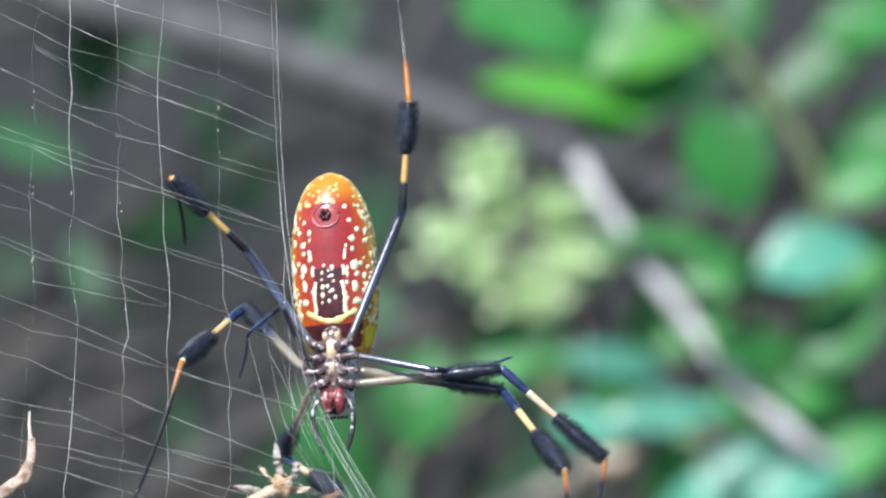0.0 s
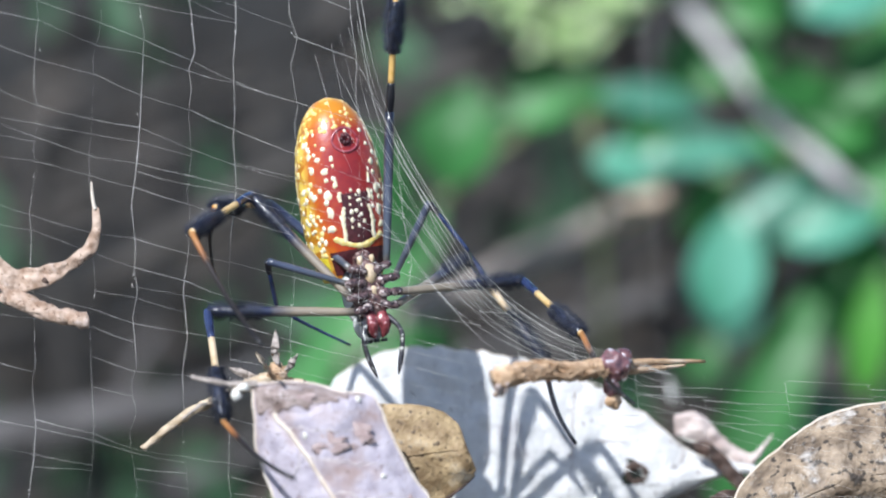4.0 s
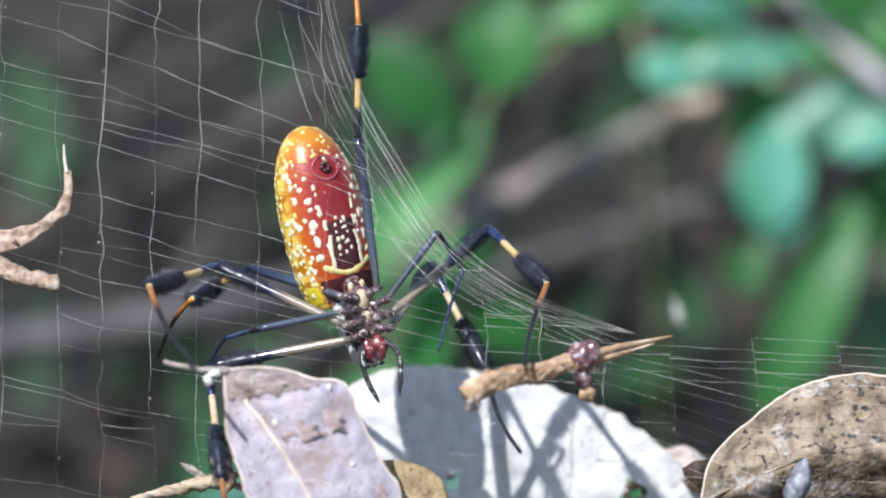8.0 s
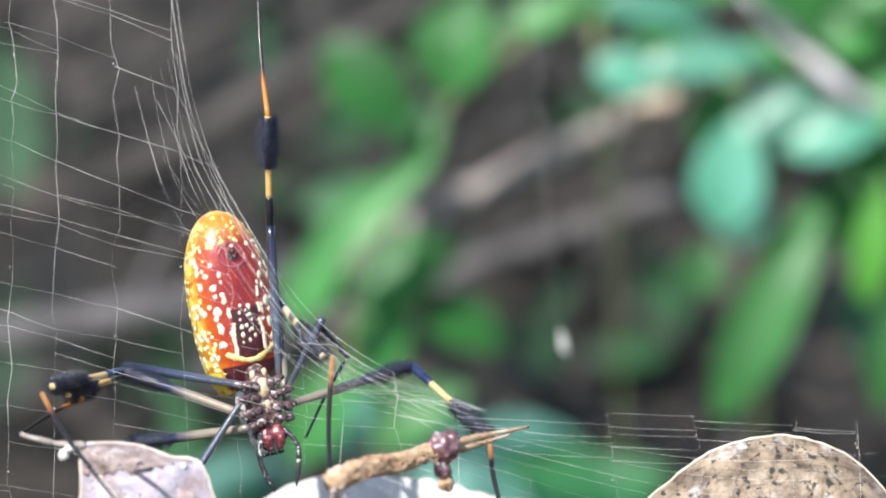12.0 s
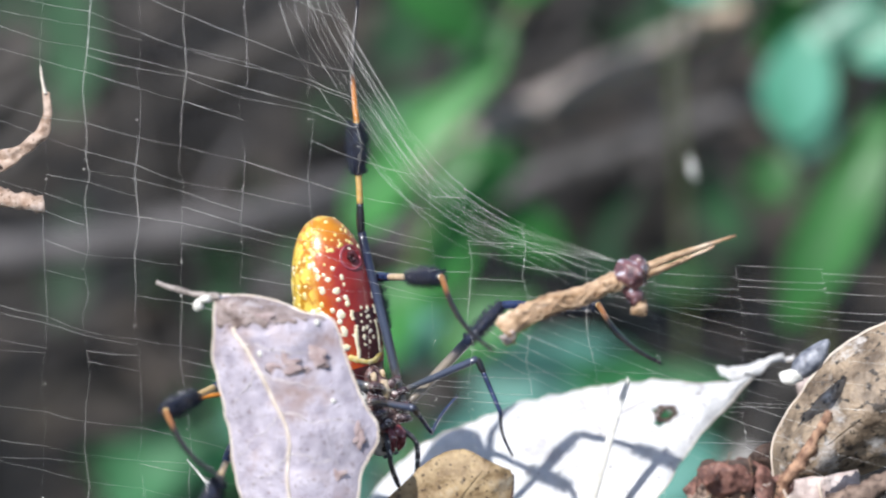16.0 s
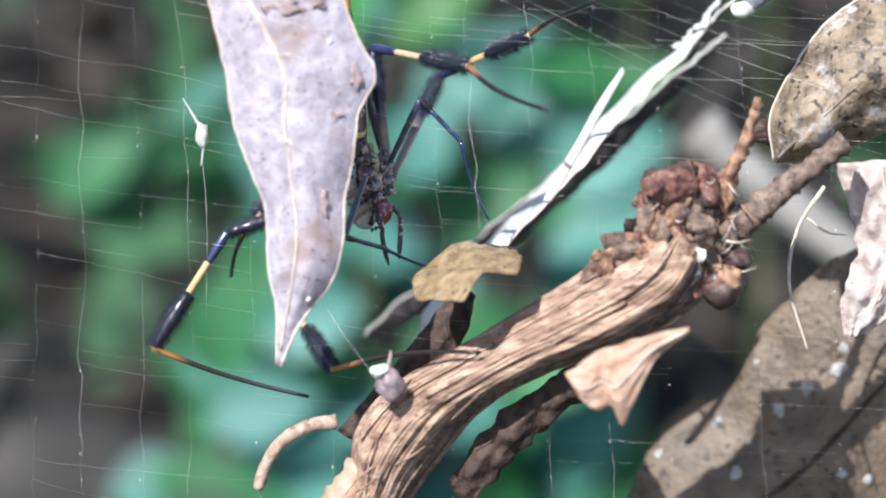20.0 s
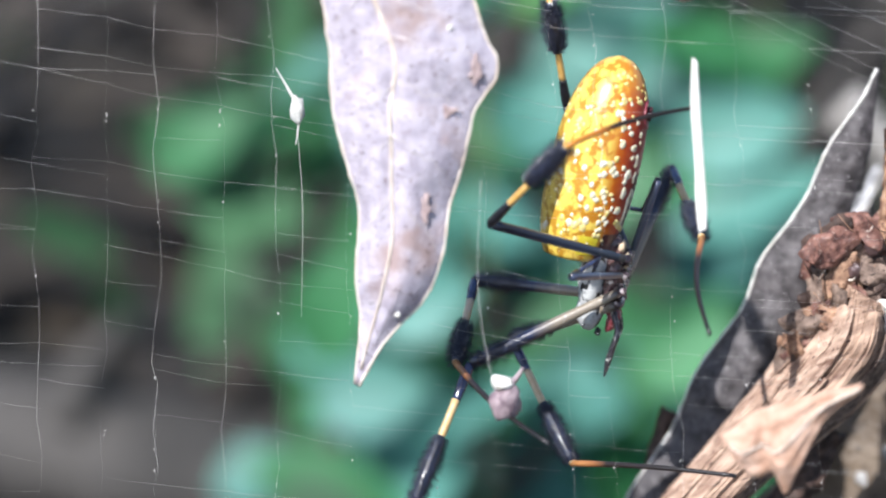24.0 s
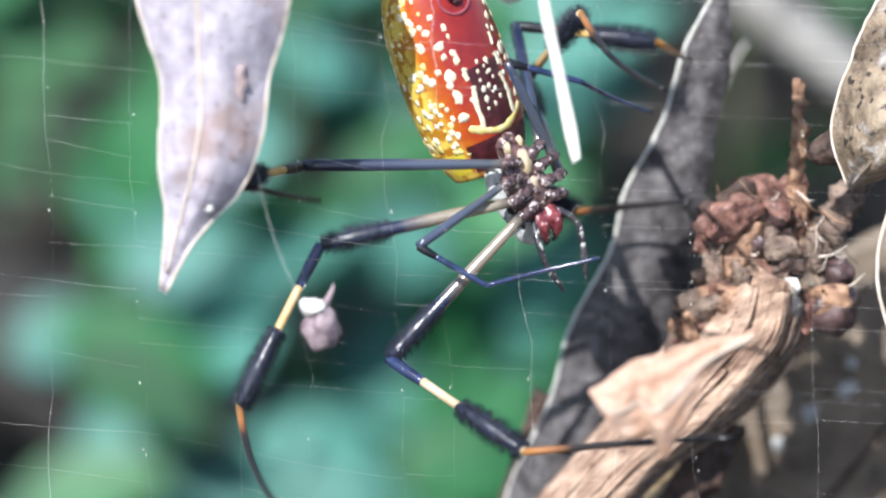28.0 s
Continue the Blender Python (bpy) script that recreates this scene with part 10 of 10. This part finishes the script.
    walk(white_sliver, [
        (0, drift(7.58, 22, -12.95, 20, 0, 0)),
        (8, drift(1.58, 22, -67.94, 20, 0, 0)),
        (11, drift(18.43, 22, -56.39, 20, 0, 0)),
        (14, drift(24.97, 22, -53.15, 20, 0, 0)),
        (15, drift(24.51, 22, -50.65, 18, 0, 0)),
        (15.5, drift(19.91, 21.6, -51.72, 17.5, 0, 0, 0.68, -0.92)),
        (16, drift(15.34, 21.31, -52.75, 17, 0, 0, 1.59, -2.06)),
        (16.5, drift(11.27, 3.75, -52.25, 16, 0, 0, 2.27, -2.74)),
        (17, drift(6.77, -13.96, -52.22, 15, 0, 0, 2.83, -3.42)),
        (18, drift(7.88, -14.04, -53.5, 14, 0, 0, 2.82, -3.42)),
        (18.5, drift(7.55, -14.14, -51.65, 18, 0, 0, 2.81, -3.42)),
        (19, drift(8.14, -14.11, -53.65, 22, 0, 0, 2.79, -3.42)),
        (20, drift(11.03, -14.12, -57.67, 30, 0, 0, 2.79, -3.43)),
        (20.5, drift(10.36, -14.13, -57.53, 28, 0, 0, 2.78, -3.42)),
        (22.5, drift(11.59, -13.65, -69.3, 9, 0, 0, 2.9, -3.59)),
        (23, drift(9.61, -14.02, -57.99, -6, 0, 0, 3.05, -3.77)),
        (24, drift(7.42, -13.66, -61.83, -3, 0, 0, 3.1, -3.86)),
        (25, drift(9.08, -13.73, -63.52, -8, 0, 0, 3.04, -3.78)),
        (26, drift(8.58, -13.41, -66.42, -10, 0, 0, 3.27, -4.11)),
        (27, drift(10.16, -13.07, -69.57, -14, 0, 0, 3.7, -4.73)),
        (28, drift(8.45, -13.05, -68.12, -11, 0, 0, 3.65, -4.62)),
    ])
    walk(pale_insect, [
        (0, drift(-53.1, -4, -59.04, 0, 0, 0)),
        (14, drift(-53.1, -4, -59.04, 0, 0, 0)),
        (15, drift(-51.56, -4, -59.51, 0, 0, 0)),
        (15.5, drift(-50.87, -2.17, -59.78, 0, 0, 0, 0.68, -0.92)),
        (16, drift(-48.31, -0.28, -58.21, -10, 0, 0, 1.59, -2.06)),
        (16.5, drift(-48.84, 0.87, -58.44, -10, 0, 0, 2.27, -2.74)),
        (17, drift(-48.9, 1.72, -58.2, 0, 0, 0, 2.83, -3.42)),
        (18, drift(-48.63, 1.65, -58.89, 0, 0, 0, 2.82, -3.42)),
        (18.5, drift(-48.98, 1.62, -58.55, 0, 0, 0, 2.81, -3.42)),
        (19, drift(-49.37, 1.63, -58.81, -2, 0, 0, 2.79, -3.42)),
        (19.5, drift(-49.13, 1.63, -58.8, 0, 0, 0, 2.81, -3.43)),
        (20, drift(-49.16, 1.59, -58.94, 0, 0, 0, 2.79, -3.43)),
        (20.5, drift(-49.77, 1.57, -58.91, 0, 0, 0, 2.78, -3.42)),
        (22.5, drift(-48.36, 1.62, -58.54, 0, 0, 0, 2.9, -3.59)),
        (23, drift(-47.67, 1.82, -58.18, 0, 0, 0, 3.05, -3.77)),
        (24, drift(-48.46, 1.99, -58.43, 0, 0, 0, 3.1, -3.86)),
        (25, drift(-48.25, 1.84, -58.35, 2, 0, 0, 3.04, -3.78)),
        (25.5, drift(-48.02, 1.8, -58.49, 2, 0, 0, 3.03, -3.77)),
        (26, drift(-47.3, 2.12, -56.82, 2, 0, 0, 3.27, -4.11)),
        (28, drift(-35.24, 2.06, -60.46, 2, 0, 0, 3.65, -4.62)),
    ])
    walk(seed_husk, [
        (0, drift(-17.92, -20, -94.63, -20, 0, 0)),
        (15, drift(-17.92, -20, -94.63, -20, 0, 0)),
        (15.5, drift(-18.27, -18.28, -94.88, -20, 0, 0, 0.68, -0.92)),
        (16, drift(-18.7, -16.33, -95.19, -20, 0, 0, 1.59, -2.06)),
        (16.5, drift(-18.97, -15.13, -95.41, -20, 0, 0, 2.27, -2.74)),
        (17, drift(-19.23, -14.26, -95.67, -20, 0, 0, 2.83, -3.42)),
        (22.5, drift(-19.33, -14.35, -96.28, -20, 0, 0, 2.9, -3.59)),
        (23, drift(-20.39, -14.04, -95.71, 0, 0, 0, 3.05, -3.77)),
        (24, drift(-18.67, -14.01, -96.84, 5, 0, 0, 3.1, -3.86)),
        (25, drift(-19.26, -14.13, -95.98, 5, 0, 0, 3.04, -3.78)),
        (26, drift(-18.52, -13.7, -97.38, 5, 0, 0, 3.27, -4.11)),
        (27, drift(-18.51, -12.84, -98.45, -8, 0, 0, 3.7, -4.73)),
        (27.5, drift(-19.55, -12.85, -97.59, -8, 0, 0, 3.69, -4.67)),
        (28, drift(-18.77, -12.92, -98.59, -5, 0, 0, 3.65, -4.62)),
    ])
    walk(grey_seed, [
        (0, drift(41.47, -6, -44.97, -25, 0, 0)),
        (8, drift(41.47, -6, -44.97, -25, 0, 0)),
        (11.5, drift(62.56, -6, -41.54, -25, 0, 0)),
        (14, drift(64.71, -6, -48.52, -10, 0, 0)),
        (15, drift(55.4, -6, -42.5, -5, 0, 0)),
        (15.5, drift(50.62, -6.04, -39.6, -2.5, 0, 0, 0.68, -0.92)),
        (16, drift(45.79, -6.26, -36.76, 0, 0, 0, 1.59, -2.06)),
        (16.5, drift(44.28, -6.45, -37.18, 0, 0, 0, 2.27, -2.74)),
        (17, drift(42.77, -6.81, -37.67, 0, 0, 0, 2.83, -3.42)),
        (18, drift(42.57, -6.79, -39.41, 0, 0, 0, 2.82, -3.42)),
        (19, drift(39.23, -6.48, -42.66, 0, 0, 0, 2.79, -3.42)),
        (20, drift(38.68, -6.81, -36.17, 0, 0, 0, 2.79, -3.43)),
        (20.5, drift(37.75, -6.81, -35.56, 0, 0, 0, 2.78, -3.42)),
        (22.5, drift(38.57, -6.5, -45.95, 0, 0, 0, 2.9, -3.59)),
        (23, drift(41.2, -6.75, -45.35, 0, 0, 0, 3.05, -3.77)),
        (24, drift(39.21, -6.26, -52.82, 0, 0, 0, 3.1, -3.86)),
        (25, drift(37.99, -6.18, -52.82, 0, 0, 0, 3.04, -3.78)),
        (26, drift(35.02, -5.99, -53.96, 0, 0, 0, 3.27, -4.11)),
        (28, drift(38.01, -6.43, -51.92, 0, 0, 0, 3.65, -4.62)),
    ])
    walk(tendril, [
        (0, drift(50.3, 2, -63.96, 0, 0, 0)),
        (15, drift(50.3, 2, -63.96, 0, 0, 0)),
        (15.5, drift(50.3, 2.26, -63.98, 0, 0, 0, 0.68, -0.92)),
        (16, drift(50.28, 2.34, -64.03, 0, 0, 0, 1.59, -2.06)),
        (16.5, drift(50.25, 2.35, -64.07, 0, 0, 0, 2.27, -2.74)),
        (17, drift(50.21, 2.09, -64.21, 0, 0, 0, 2.83, -3.42)),
        (18, drift(51.37, 1.95, -64.6, 0, 0, 0, 2.82, -3.42)),
        (19, drift(44.06, 2.43, -66.58, 0, 0, 0, 2.79, -3.42)),
        (20, drift(50.42, 2.03, -67.22, 0, 0, 0, 2.79, -3.43)),
        (20.5, drift(48.93, 2, -65.51, 0, 0, 0, 2.78, -3.42)),
        (22.5, drift(49.22, 1.81, -64.83, 0, 0, 0, 2.9, -3.59)),
        (23, drift(52.76, 1.48, -63.43, 0, 0, 0, 3.05, -3.77)),
        (24, drift(48.49, 2.02, -68.99, 0, 0, 0, 3.1, -3.86)),
        (25, drift(50.88, 1.54, -63.15, 0, 0, 0, 3.04, -3.78)),
        (26, drift(50.64, 1.86, -70.42, 0, 0, 0, 3.27, -4.11)),
        (27, drift(49.88, 2.39, -79.79, 0, 0, 0, 3.7, -4.73)),
        (28, drift(54.23, 2.18, -81.23, 0, 0, 0, 3.65, -4.62)),
    ])
    walk(crumpled_leaf, [
        (0, drift(46.58, 0, -56.87, 0, 0, 0)),
        (15, drift(46.58, 0, -56.87, 0, 0, 0)),
        (15.5, drift(46.55, 0.24, -56.91, 0, 0, 0, 0.68, -0.92)),
        (16, drift(46.5, 0.28, -56.99, 0, 0, 0, 1.59, -2.06)),
        (16.5, drift(45.11, 0.41, -59.58, 0, 0, 0, 2.27, -2.74)),
        (17, drift(43.71, 0.37, -62.26, 0, 0, 0, 2.83, -3.42)),
        (18, drift(44.88, 0.29, -63.54, 0, 0, 0, 2.82, -3.42)),
        (19, drift(41.2, 0.67, -68.22, 0, 0, 0, 2.79, -3.42)),
        (20, drift(57.26, -0.53, -64.26, 0, 0, 0, 2.79, -3.43)),
        (22.5, drift(54.1, -0.34, -68.04, 0, 0, 0, 2.9, -3.59)),
        (23, drift(53.43, -0.27, -69.02, 0, 0, 0, 3.05, -3.77)),
        (24, drift(49.94, 0.2, -74.39, 0, 0, 0, 3.1, -3.86)),
        (25, drift(51.77, 0.17, -76.13, 0, 0, 0, 3.04, -3.78)),
        (26, drift(52.18, 0.34, -80.89, 0, 0, 0, 3.27, -4.11)),
        (28, drift(54.88, 0.63, -89.27, 0, 0, 0, 3.65, -4.62)),
    ])
    walk(withered_bud, [
        (0, drift(-34.17, -3, 6.56, -8, 0, 0)),
        (1, drift(-45.82, -3, -7.39, 0, 0, 0)),
        (2, drift(-45.16, -3, -12.51, 0, 0, 0)),
        (3, drift(-47.73, -3, -20.04, 0, 0, 0)),
        (4, drift(-45.59, -3, -20.99, 0, 0, 0)),
        (4.5, drift(-47.99, 0, -28.75, 0, 0, 0)),
        (6.5, drift(-47.66, 0, -40.69, 10, 0, 0)),
        (8, drift(-48.38, 0, -44.34, 10, 0, 0)),
        (9, drift(-46.83, 0, -45.91, 10, 0, 0)),
        (11, drift(-37.96, 3, -42.6, -30, 0, 0)),
        (14, drift(-37.14, 6, -42.12, -55, 0, 0)),
        (15, drift(-36.35, 6, -43.11, -55, 0, 0)),
        (15.5, drift(-35.87, 7.4, -43.53, -55, 0, 0, 0.68, -0.92)),
        (16, drift(-35.36, 8.87, -43.92, -55, 0, 0, 1.59, -2.06)),
        (16.5, drift(-34.91, 9.66, -44.32, -55, 0, 0, 2.27, -2.74)),
        (17, drift(-34.45, 10.22, -44.82, -55, 0, 0, 2.83, -3.42)),
        (28, drift(-25.4, 11.07, -56.61, -55, 0, 0, 3.65, -4.62)),
    ])


motions()
